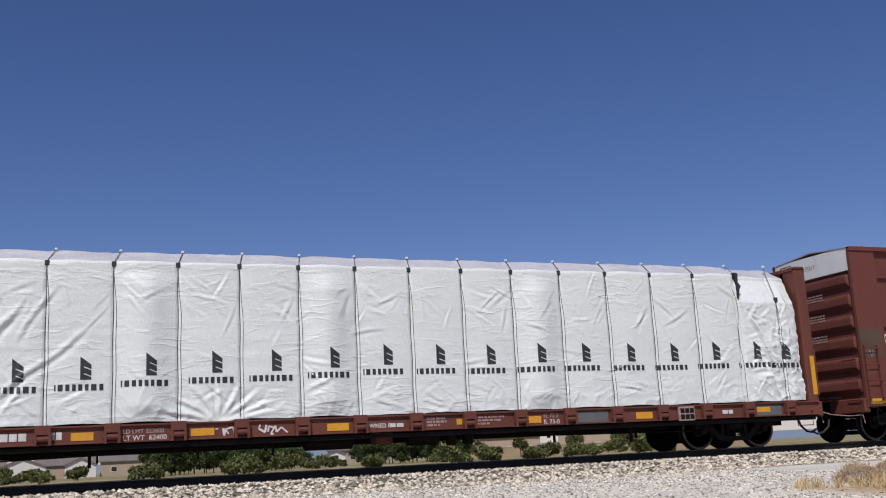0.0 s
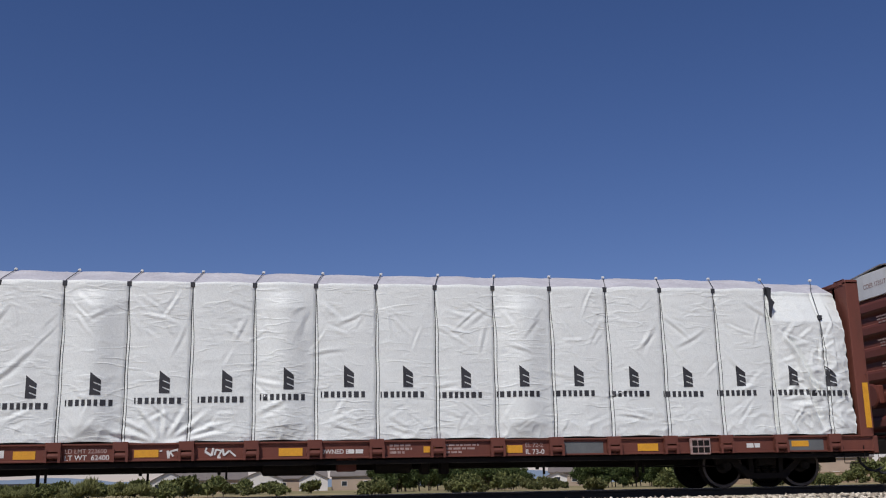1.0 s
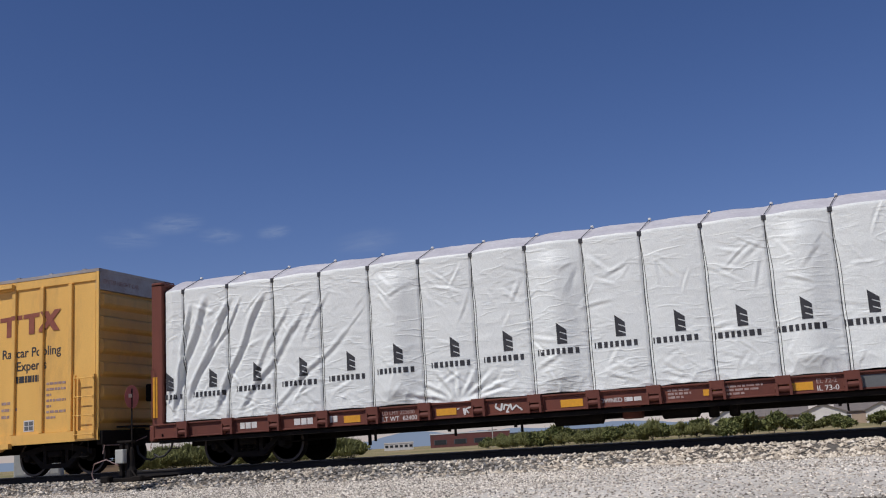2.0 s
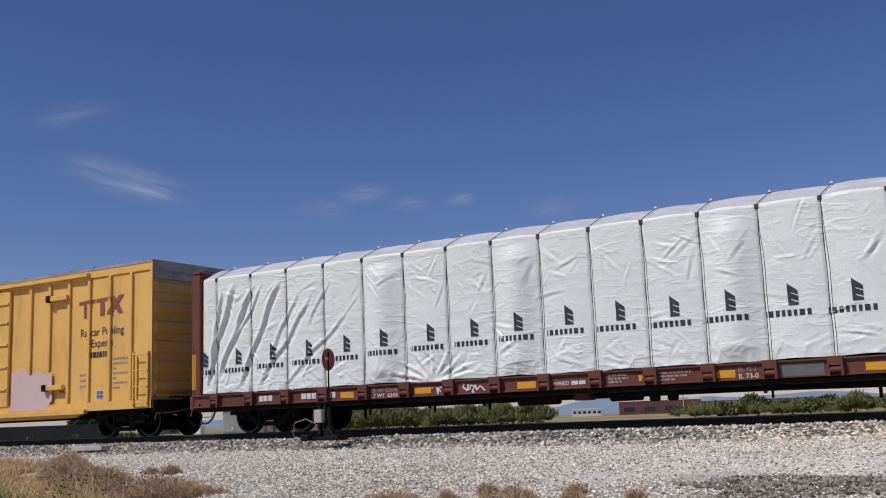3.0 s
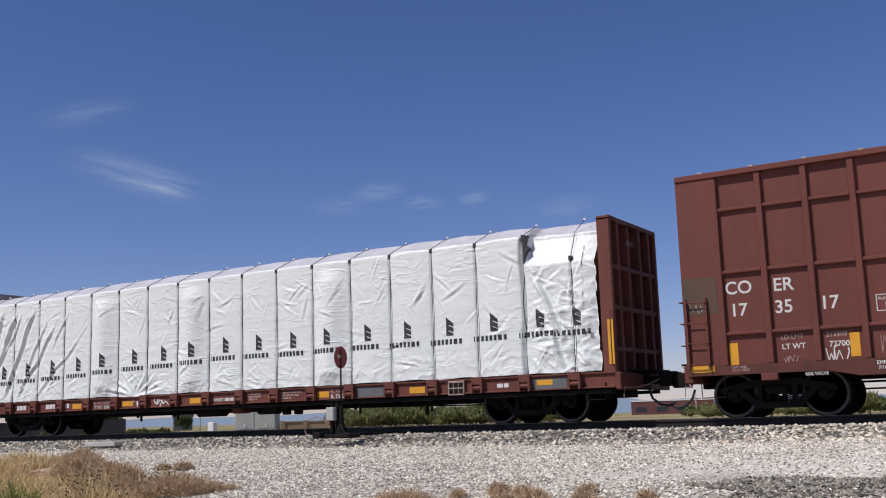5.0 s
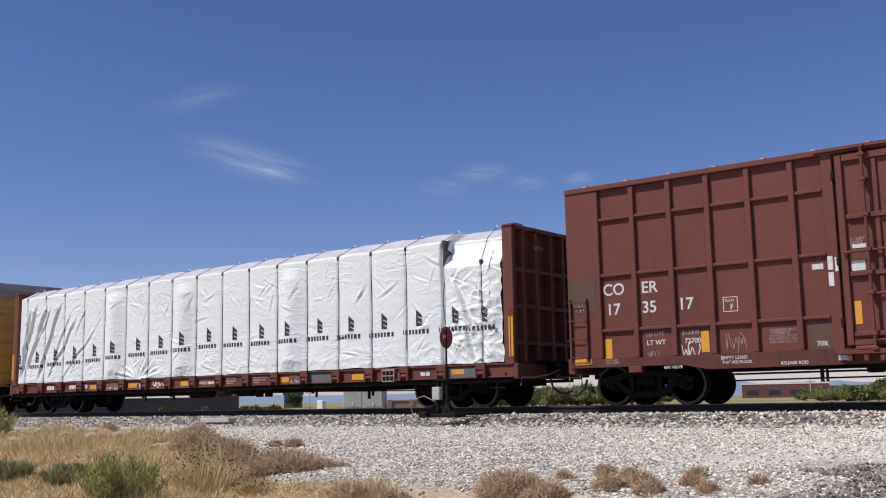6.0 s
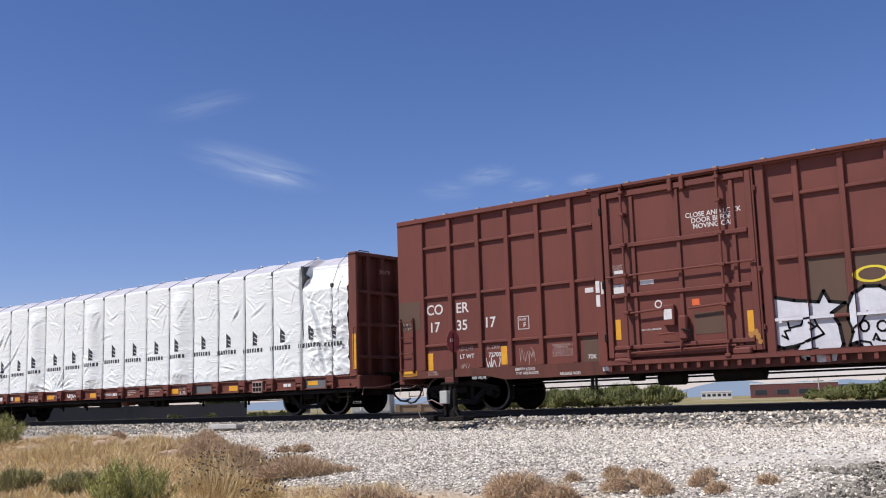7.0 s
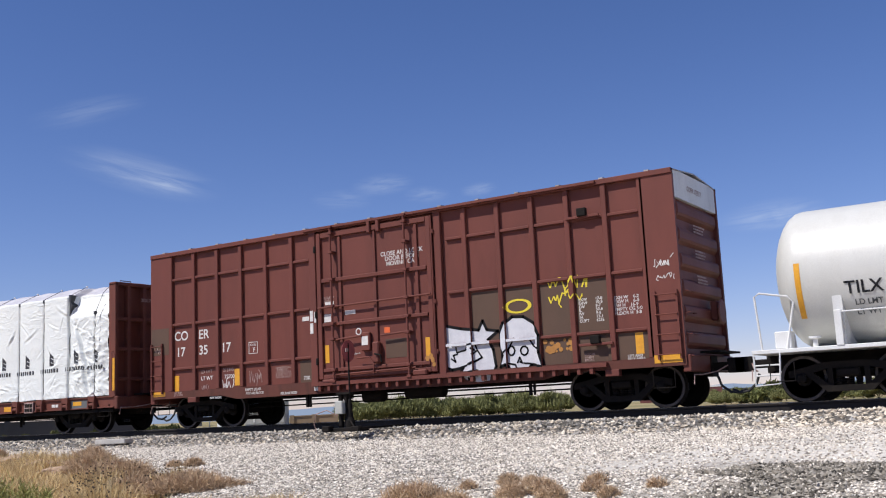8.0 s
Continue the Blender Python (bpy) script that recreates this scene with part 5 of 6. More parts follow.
        part("top_rope", tube(B(), [(x, y, top), (x + 0.02, LOAD_Y + (0.02 if i < 17 else 0.30), HOOK_Z + 0.05), (x + 0.16, LOAD_Y + 0.55, RIDGE_Z + 0.03)], 0.008, 5), ROPE, load)
        part("rope_knot", soften(box(B(), x + 0.13, x + 0.19, LOAD_Y + 0.52, LOAD_Y + 0.58, RIDGE_Z + 0.01, RIDGE_Z + 0.06), 0.01), WHITE, load)
    return load


# ---------------------------------------------------------------- yellow boxcar
def yellow_boxcar():
    rng = random.Random(8)
    car = empty("boxcar", -14.48, YC, 0, "faded yellow steel boxcar with grime and a pale graffiti panel", "boxcar", "train wagons")
    H, W, T = 7.85, 1.43, 4.95
    part("body", box(B(), -H + 0.13, H - 0.13, -W, W, 0.98, T - 0.02), YELLOW, car)
    for s in (-1, 1):
        y0, y1 = (-W - 0.07, -W + 0.01) if s < 0 else (W - 0.01, W + 0.07)
        for i in range(19):
            x = 6.98 - i * 0.895
            if x < -H + 0.2 or abs(x) < 1.7:
                continue
            part("side_post", soften(box(B(), x - 0.06, x + 0.06, y0, y1, 1.053, T - 0.223), 0.012), YELLOW, car)
        part("top_chord", soften(box(B(), -H, H, y0 + 0.03 * (s < 0), y1 - 0.03 * (s > 0), T - 0.22, T), 0.012), YELLOW, car)
        part("side_sill", sill_plate(B(), H, y0, y1, 0.62, 4.7, 5.2, 0.80), YELLOW, car)
        for x0, x1 in ((-H, -H + 0.08), (H - 0.08, H)):
            part("corner_post", box(B(), x0, x1, y0 + 0.02, y1 - 0.02, 0.85, T), YELLOW, car)
    yf = -W - 0.07
    door = part("door", soften(box(B(), -1.55, 1.55, -W - 0.10, -W, 1.05, 4.7), 0.02), YELLOW, car)
    for z in (1.6, 2.3, 3.0, 3.7, 4.3):
        part("door_rib", soften(box(B(), -1.5, 1.5, -W - 0.14, -W - 0.09, z - 0.04, z + 0.04), 0.01), YELLOW, door)
    for x in (-0.9, 0.9):
        part("lock_bar", tube(B(), [(x, -W - 0.17, 0.95), (x, -W - 0.17, 4.75)], 0.028, 8), YELLOW, door)
    part("door_track", box(B(), -2.0, 5.2, -W - 0.16, -W - 0.05, T - 0.16, T - 0.06), YELLOW, car)
    part("door_track", box(B(), -2.0, 5.2, -W - 0.18, -W - 0.05, 0.72, 0.85), YELLOW, car)
    for x, z in ((3.9, 4.25), (3.8, 1.55)):
        part("door_stop", soften(box(B(), x - 0.4, x + 0.4, yf - 0.1, yf + 0.02, z - 0.08, z + 0.08), 0.015), YELLOW, car)
        part("stop_block", soften(box(B(), x - 0.5, x - 0.35, yf - 0.15, yf, z - 0.1, z + 0.1), 0.015), IRON, car)
    roof = part("roof", prism(B(), [(-H, T), (H, T), (H, T + 0.08), (-H, T + 0.08)], -W - 0.05, W + 0.05), ROOF, car, "dull grey roof")
    for i in range(15):
        x = -H + 0.5 + i * (2 * H - 1) / 14
        part("roof_rib", box(B(), x - 0.05, x + 0.05, -W, W, T + 0.08, T + 0.12), ROOF, roof)
    for s in (-1, 1):
        end_wall(car, s * (H - 0.10), s, 0.98, T - 0.45, W + 0.04, YELLOW, 6)
        part("end_band", box(B(), min(s * (H - 0.1), s * (H - 0.01)), max(s * (H - 0.1), s * (H - 0.01)), -W - 0.04, W + 0.04, T - 0.45, T), ROOF, car, "pale grey top band of the end")
        text("end_mark", "EXCESS HEIGHT CAR", -1.3 if s > 0 else 1.3, T - 0.28, 0.15, s * (H - 0.006), LETTER_OLD, car, "right" if s > 0 else "left")
        part("end_sill", soften(box(B(), min(s * (H - 0.1), s * (H + 0.08)), max(s * (H - 0.1), s * (H + 0.08)), -W, W, 0.68, 1.02), 0.02), IRON, car)
        part("end_platform", box(B(), min(s * H, s * (H + 0.4)), max(s * H, s * (H + 0.4)), -0.8, 0.8, 1.08, 1.12), IRON, car)
        handbrake(car, s * H, s, 1.95, IRON)
        coupling(car, s * H, s)
        bogie(car, s * 6.2)
    ladder(car, 7.18, 7.76, yf - 0.04, 0.95, 2.32, 4, YELLOW)
    ladder(car, -7.76, -7.18, yf - 0.04, 0.95, 2.32, 4, YELLOW)
    part("centre_sill", box(B(), -H + 0.1, H - 0.1, -0.3, 0.3, 0.62, 1.0), IRON, car)
    part("air_reservoir", lathe(B(), [(-0.6, 0.05), (-0.55, 0.2), (0.55, 0.2), (0.6, 0.05)], "x", 16, (-1.0, -0.75, 0.55)), IRON, car)
    part("train_pipe", tube(B(), [(-7.6, -0.42, 0.6), (7.6, -0.42, 0.6)], 0.022, 6), IRON, car)
    y = -W - 0.004
    maroon = mat("faded maroon print", (0.20, 0.05, 0.035), (0.27, 0.085, 0.045), 4, 0.6)
    bm = B()
    for k, q in enumerate(([(4.70, 3.98), (5.42, 4.02), (5.42, 4.18), (4.70, 4.14)], [(4.92, 3.42), (5.10, 3.43), (5.10, 4.02), (4.92, 4.0)],
              [(5.46, 4.02), (6.02, 4.06), (6.02, 4.21), (5.46, 4.18)], [(5.64, 3.46), (5.82, 3.47), (5.82, 4.06), (5.64, 4.04)],
              [(5.95, 3.48), (6.13, 3.48), (6.66, 4.24), (6.46, 4.24)], [(6.06, 4.20), (6.26, 4.21), (6.62, 3.50), (6.42, 3.50)])):
        lay_on(bm, [(x, 3.54 + (z - 3.42) * 0.72) for x, z in q], -W, yf, 0.004 + 0.003 * k, YELLOW_POSTS)
    part("logo_shape", bm, maroon, car, "faded maroon block emblem")
    text("lettering", "Railcar Pooling", 4.78, 3.00, 0.33, y, BLACK, car, squeeze=0.95)
    text("lettering", "Experts", 5.25, 2.66, 0.33, y, BLACK, car, squeeze=0.95)
    lines_of_bars("name_bars", 5.25, 2.52, [0.85], 0.17, 0.02, y, BLACK, car, rng)
    lines_of_bars("small_print", 6.22, 2.30, [0.6, 0.6, 0.15, 0.6, 0.15, 0.6, 0.3], 0.06, 0.08, y, LETTER_OLD, car, rng)
    lines_of_bars("small_print", 4.8, 1.9, [0.3, 0.5, 0.3], 0.07, 0.1, y, LETTER_OLD, car, rng)
    frame_ = bar_decal("square_plate", car, 5.52, 5.84, 1.12, 1.40, y, LETTER)
    for i in range(4):
        bar_decal("plate_cell", frame_, 5.55 + 0.14 * (i % 2), 5.67 + 0.14 * (i % 2), 1.15 + 0.12 * (i // 2), 1.25 + 0.12 * (i // 2), y - 0.005, GREY)
    bar_decal("reflector", car, 6.2, 6.72, 0.92, 1.06, y, REFLECT, "yellow reflective strip")
    part("pink_shape", prism(B(), [(1.7, 0.9), (1.7, 2.1), (2.3, 2.25), (2.6, 1.95), (2.9, 2.15), (3.3, 1.95), (3.6, 2.05), (3.65, 1.2), (3.4, 0.9)], yf - 0.006, yf - 0.002), PINK, car, "faded pink graffiti panel")
    strokes(car, "dark_scrawl", 3.85, 1.5, 0.35, 0.3, 8, 0.02, IRON, y - 0.002, 31)
    return car


# ---------------------------------------------------------------- tank wagon
def tank_wagon():
    car = empty("tank_wagon", 43.2, YC, 0, "white tank wagon with an orange stripe and end platform", "tank wagon", "train wagons")
    R, Zc, L = 1.42, 2.50, 6.6
    prof = []
    for i in range(9):
        a = math.pi / 2 * i / 8
        prof.append((-L + 0.62 - 0.62 * math.cos(a), max(R * math.sin(a), 0.01)))
    prof += [(-L / 3, R), (L / 3, R)] + [(-x, r) for x, r in prof[::-1]]
    tank = part("tank", lathe(B(), prof, "x", 72, (0, 0, Zc)), TANK, car, "glossy white tank shell", smooth=True)
    for x in (-2.2, 2.2):
        part("shell_seam", lathe(B(), [(x - 0.02, R + 0.002), (x, R + 0.006), (x + 0.02, R + 0.002)], "x", 72, (0, 0, Zc)), TANK, tank)
    for s in (-1, 1):
        V, F = [], []
        for i in range(13):
            a = radians(-2 - 36 + 46 * i / 12)
            for x in (0.0, 0.11):
                V.append((s * (6.0 - x), -(R + 0.004) * math.cos(a), Zc + (R + 0.004) * math.sin(a)))
        ob = mesh("stripe", V, sheet(13, 2), REFLECT, tank)
        tagged(ob, "orange reflective stripe")
        saddle = part("saddle", prism(B(), [(-1.3, 1.04), (1.3, 1.04), (1.42, 2.0), (1.25, 1.85), (0.8, 1.35), (0, 1.12), (-0.8, 1.35), (-1.25, 1.85), (-1.42, 2.0)], s * 5.25 - 0.09, s * 5.25 + 0.09), WHITE, car)
        saddle.data.transform(pose(0, 0, 0, 0, 0, 90))
        part("saddle_post", soften(box(B(), s * 5.25 - 0.07, s * 5.25 + 0.07, -1.52, -1.40, 1.04, 1.72), 0.01), WHITE, car)
        part("end_deck", soften(box(B(), min(s * 4.2, s * 6.95), max(s * 4.2, s * 6.95), -1.5, 1.5, 0.97, 1.05), 0.01), WHITE, car)
        part("stub_sill", box(B(), min(s * 4.0, s * 6.9), max(s * 4.0, s * 6.9), -0.3, 0.3, 0.66, 0.97), IRON, car)
        for y in (-1.42, 1.42):
            part("end_rail", tube(B(), [(s * 6.75, y, 1.05), (s * 6.82, y, 2.12), (s * 6.72, y, 2.18), (s * 6.2, y * 0.93, 2.08), (s * 6.1, y * 0.9, 1.95), (s * 6.28, y * 0.96, 1.05)], 0.022, 8), WHITE, car)
        handbrake(car, s * 6.3, s, 1.75, IRON)
        part("placard_box", soften(box(B(), s * 6.35 - 0.16, s * 6.35 + 0.16, -1.35, -1.05, 1.05, 1.4), 0.02), WHITE, car)
        part("step_frame", tube(B(), [(s * 6.92, -1.48, 1.0), (s * 6.92, -1.48, 0.35), (s * 6.45, -1.48, 0.38), (s * 6.4, -1.48, 1.0)], 0.02, 6), WHITE, car)
        for z in (0.55, 0.75):
            part("step_bar", tube(B(), [(s * 6.92, -1.48, z), (s * 6.42, -1.48, z)], 0.016, 6), WHITE, car)
        part("valve", lathe(B(), [(1.05, 0.05), (1.2, 0.05), (1.22, 0.12), (1.26, 0.12)], "z", 12, (s * 5.75, -1.3, 0)), WHITE, car)
        coupling(car, s * 6.9, s)
        bogie(car, s * 5.25)
    part("side_walk", soften(box(B(), -4.3, 4.3, -1.5, -1.2, 1.0, 1.04), 0.01), WHITE, car)
    part("side_walk", soften(box(B(), -4.3, 4.3, 1.2, 1.5, 1.0, 1.04), 0.01), WHITE, car)
    part("hand_rail", tube(B(), [(-5.2, -1.5, 1.68), (5.2, -1.5, 1.68)], 0.015, 6), WHITE, car)
    part("dome", lathe(B(), [(Zc + R - 0.05, 0.45), (Zc + R + 0.25, 0.45), (Zc + R + 0.3, 0.4)], "z", 24, (0, 0, 0)), WHITE, car)
    for w, x, z, size, m in (("TILX", -5.10, 2.02, 0.34, BLACK), ("LD LMT", -4.95, 1.80, 0.15, GREY), ("LT WT", -4.95, 1.62, 0.15, GREY)):
        ob = text("lettering", w, x, 0, size, 0, m, tank)
        for v in ob.data.vertices:
            zz = z + v.co.z - Zc
            v.co = (v.co.x, -math.sqrt(R * R - zz * zz) - 0.014, z + v.co.z)
    return car


TRAIN = [yellow_boxcar(), flat_wagon(), wrapped_load(), brown_boxcar(), tank_wagon()]


# ---------------------------------------------------------------- trackside things
def switch_stand():
    s = empty("switch_stand", -14.57, 18.95, -0.2, "dark iron switch stand with a faded red oval target", "switch stand")
    part("base", soften(box(B(), -0.42, 0.42, -0.16, 0.16, 0.0, 0.09), 0.015), IRON, s)
    for x in (-0.26, -0.10):
        part("stand_leg", soften(box(B(), x - 0.045, x + 0.045, -0.05, 0.05, 0.08, 0.86), 0.012), IRON, s)
    part("top_plate", soften(box(B(), -0.34, 0.06, -0.09, 0.09, 0.84, 0.89), 0.01), IRON, s)
    part("gear_housing", lathe(B(), [(0.08, 0.12), (0.24, 0.11), (0.32, 0.07), (0.70, 0.045), (0.74, 0.03)], "z", 14), IRON, s)
    part("mast", tube(B(), [(0, 0, 0.6), (0, 0, 2.02)], 0.020, 8), IRON, s)
    bm = lathe(B(), [(-0.006, 0.23), (0.006, 0.23)], "x", 28)
    bmesh.ops.transform(bm, matrix=pose(0, 0, 1.84, 0, 0, -18) @ Matrix.Diagonal((1, 0.78, 1.12, 1)), verts=bm.verts[:])
    part("target", bm, SIGNRED, s, "faded red oval target plate")
    part("target_bars", box(B(), -0.012, 0.012, -0.1, 0.1, 1.82, 1.90), LETTER_OLD, s)
    part("lever", tube(B(), [(0.06, -0.06, 0.22), (0.20, -0.26, 0.24), (0.38, -0.34, 0.08)], 0.020, 6), IRON, s)
    part("foot_latch", soften(box(B(), 0.26, 0.50, -0.36, -0.20, 0.0, 0.12), 0.02), IRON, s)
    part("foot_latch", soften(box(B(), -0.62, -0.40, -0.30, -0.10, 0.0, 0.14), 0.02), IRON, s)
    part("lock_box", soften(box(B(), -0.30, -0.08, -0.20, -0.06, 0.40, 0.70), 0.015), CABINET, s, "small grey lock box")
    part("throw_rod", tube(B(), [(0, 0.1, 0.06), (0, 2.2, 0.06)], 0.03, 6), IRON, s)
    part("wire_loop", tube(B(), [(-0.75, -0.3, 0.0), (-0.80, -0.34, 0.2), (-0.72, -0.36, 0.42), (-0.45, -0.3, 0.5), (-0.2, -0.2, 0.36)], 0.012, 6), LETTER_OLD, s)
    return s


switch_stand()
slab = part("concrete_slab", soften(box(B(), -0.55, 0.55, -0.16, 0.16, -0.06, 0.07), 0.015), CONCRETE, None)
slab.location, slab.rotation_euler = (-22.95, 19.2, -0.25), (0, 0, radians(6))
tagged(slab, "pale concrete slab lying on the ballast shoulder", "slab")

LEAF_G = island_stone("green shrub leaf", (0.19, 0.20, 0.06), (0.42, 0.41, 0.16))
LEAF_O = island_stone("olive shrub leaf", (0.17, 0.165, 0.065), (0.38, 0.34, 0.17))
LEAF_T = island_stone("tree leaf", (0.028, 0.048, 0.016), (0.085, 0.11, 0.034))
LEAF_S = island_stone("dull shrub leaf", (0.065, 0.085, 0.028), (0.19, 0.20, 0.075))
LEAF_H = island_stone("hedge leaf", (0.10, 0.112, 0.04), (0.26, 0.265, 0.11))
LEAF_D = island_stone("olive leaf", (0.07, 0.085, 0.03), (0.17, 0.17, 0.07))
STRAW = island_stone("dry grass blade", (0.36, 0.24, 0.11), (0.82, 0.67, 0.38))
TWIG = island_stone("dead brush twig", (0.31, 0.215, 0.135), (0.66, 0.50, 0.34))
BARK = mat("tree bark", (0.10, 0.075, 0.055), (0.06, 0.045, 0.035), 6, 0.9, bump=0.01)
SEED = mat("seed head", (0.06, 0.04, 0.025), (0.10, 0.07, 0.04), 8, 0.9)


def blades(name, base, tip, width, material, parent=None):
    """Thin tapered blades from base points to tips."""
    r = np.random.default_rng(len(base))
    n = len(base)
    side = np.stack([r.normal(size=n), r.normal(size=n), 0.25 * r.normal(size=n)], 1)
    side /= np.linalg.norm(side, axis=1)[:, None]
    w = np.broadcast_to(width, (n,))[:, None]
    mid = (base + tip) / 2 + r.normal(size=(n, 3)) * np.linalg.norm(tip - base, axis=1)[:, None] * 0.07
    V = np.stack([base - side * w / 2, base + side * w / 2, mid + side * w * 0.45, mid - side * w * 0.45, tip], 1).reshape(-1, 3)
    k = np.arange(n)[:, None] * 5
    quads = (k + np.array([[0, 1, 2, 3]])).tolist()
    tris = (k + np.array([[3, 2, 4]])).tolist()
    return mesh(name, V, quads + tris, material, parent)


def dome(rng, n, rx, ry, h, jag=0.25):
    """Points in a lumpy half-dome, denser to its skin, and the way out at each."""
    d = rng.normal(size=(n, 3))
    d[:, 2] = np.abs(d[:, 2])
    d /= np.linalg.norm(d, axis=1)[:, None]
    lump = 1 + jag * fbm(d[:, 0] * 2.2 + rx * 9, d[:, 1] * 2.2 + d[:, 2] * 1.7 + h * 5, 70)
    p = d * (rng.uniform(0.35, 1, n) ** 0.5 * lump)[:, None] * np.array([rx, ry, h])
    return p, d


def brush(x, y, rx, ry, h, n, seed, label, material=TWIG, length=0.10, rz=0.0):
    rng = np.random.default_rng(seed)
    p, d = dome(rng, n, rx, ry, h)
    t = p + (d * 0.3 + rng.normal(size=p.shape) * 0.55) * length
    t[:, 2] = np.maximum(t[:, 2], 0.01)
    ob = blades("dry_bush", p, t, 0.009, material)
    ob.location, ob.rotation_euler = (x, y, float(ground_z(x, y)) - 0.02), (0, 0, radians(rz))
    return tagged(ob, label, "bush", "dry bushes")


for i, (x, y, rx, ry, h, rz) in enumerate((
        (-7.45, 10.95, 0.46, 0.36, 0.30, 10), (-6.85, 10.9, 0.32, 0.3, 0.18, 0), (-9.35, 10.25, 0.5, 0.36, 0.24, 20), (-8.75, 10.2, 0.3, 0.3, 0.22, 0),
        (-11.75, 11.35, 0.85, 0.30, 0.20, 38), (-12.7, 11.2, 0.5, 0.4, 0.18, 30), (-14.2, 12.1, 0.7, 0.45, 0.34, 0), (-15.3, 12.7, 0.6, 0.4, 0.32, 0), (-16.3, 13.1, 0.6, 0.45, 0.38, 0), (-17.4, 14.0, 0.55, 0.35, 0.34, 0), (-13.3, 11.5, 0.7, 0.35, 0.26, 30), (-12.1, 11.6, 0.55, 0.3, 0.24, 38), (-23.4, 16.0, 0.30, 0.25, 0.24, 0), (-26.3, 16.6, 0.16, 0.14, 0.12, 0))):
    brush(x, y, rx, ry, h, int(9000 * rx * max(ry, 0.35) / 0.3), 100 + i, "low dome of dead brown tumbleweed on the gravel", rz=rz)
for i, (x, y, r) in enumerate(((-6.65, 12.0, 0.16), (-6.25, 11.9, 0.15), (-5.4, 12.0, 0.14), (-5.9, 11.5, 0.2), (-5.25, 11.55, 0.16), (-6.2, 11.25, 0.22), (-4.9, 11.2, 0.14), (-5.6, 11.1, 0.2), (-4.5, 11.7, 0.12), (-7.1, 11.7, 0.12),
                               (12.9, 13.9, 0.42), (13.6, 13.9, 0.4), (-26.2, 16.6, 0.14), (-14.5, 14.0, 0.2), (-14.9, 13.9, 0.16))):
    brush(x, y, r, r, r * 0.8, int(1500 * r / 0.15), 140 + i, "small tuft of dead brown brush", length=0.06)


def green_shrub(x, y, w, h, seed, label, material=LEAF_G):
    """Upright stems with narrow leaves."""
    rng = np.random.default_rng(seed)
    s = empty("green_shrub", x, y, float(ground_z(x, y)) - 0.03, label, "shrub", "green shrubs")
    n = 60
    a, rad = rng.uniform(0, 2 * math.pi, n), rng.uniform(0.1, 1, n) ** 0.7
    foot = np.stack([np.cos(a) * rad * w * 0.35, np.sin(a) * rad * w * 0.35, 0 * a], 1)
    top = np.stack([np.cos(a) * rad * w * 0.62, np.sin(a) * rad * w * 0.62, h * (1 - 0.45 * rad ** 2) * rng.uniform(0.75, 1.1, n)], 1)
    st = blades("stems", foot, top, 0.012, BARK, s)
    k = rng.integers(0, n, 7000)
    u = rng.uniform(0.1, 1, 7000)[:, None]
    b = foot[k] * (1 - u) + top[k] * u + rng.normal(size=(7000, 3)) * 0.035
    t = b + np.stack([rng.normal(size=7000) * 0.05, rng.normal(size=7000) * 0.05, rng.uniform(0.02, 0.12, 7000)], 1)
    blades("leaves", b, t, 0.012, material, s)
    return s


green_shrub(-13.3, 9.25, 1.15, 0.74, 1, "bright green desert shrub among dry grass")
green_shrub(-25.2, 13.6, 1.35, 0.85, 3, "dense green desert shrub beside the gravel")
green_shrub(-18.2, 10.3, 0.95, 0.36, 4, "sparse olive shrub in dry grass", LEAF_O)
green_shrub(-16.4, 10.4, 0.85, 0.34, 5, "sparse olive shrub in dry grass", LEAF_O)


def dry_weed(x, y, w, h, seed):
    """Tall straw stalks with dark seed heads."""
    rng = np.random.default_rng(seed)
    s = empty("dry_weed", x, y, float(ground_z(x, y)) - 0.02, "tall dry yellow weed with dark seed heads", "weed", "dry weeds")
    n = 900
    a, rad = rng.uniform(0, 2 * math.pi, n), rng.uniform(0, 1, n) ** 0.6
    foot = np.stack([np.cos(a) * rad * w * 0.4, np.sin(a) * rad * w * 0.4, 0 * a], 1)
    top = foot * 1.5 + np.stack([rng.normal(size=n) * 0.07, rng.normal(size=n) * 0.07, h * rng.uniform(0.35, 1.05, n) * (1 - 0.4 * rad)], 1)
    blades("straw_tuft", foot, top, 0.010, STRAW, s)
    pick = top[rng.random(n) < 0.10]
    bm = B()
    for p in pick[:70]:
        bmesh.ops.create_icosphere(bm, subdivisions=1, radius=rng.uniform(0.010, 0.018), matrix=Matrix.Translation(p))
    tagged(part("seed_tuft", bm, SEED, s), kind="stuff")
    return s


for i, (x, y, w, h) in enumerate(((-13.2, 10.75, 1.0, 0.62), (-12.5, 10.3, 0.9, 0.68), (-13.9, 11.6, 0.9, 0.5), (-12.4, 11.6, 0.7, 0.42), (-14.6, 12.0, 0.7, 0.4), (-11.5, 10.3, 0.5, 0.3), (-15.6, 10.9, 0.8, 0.35))):
    dry_weed(x, y, w, h, 200 + i)


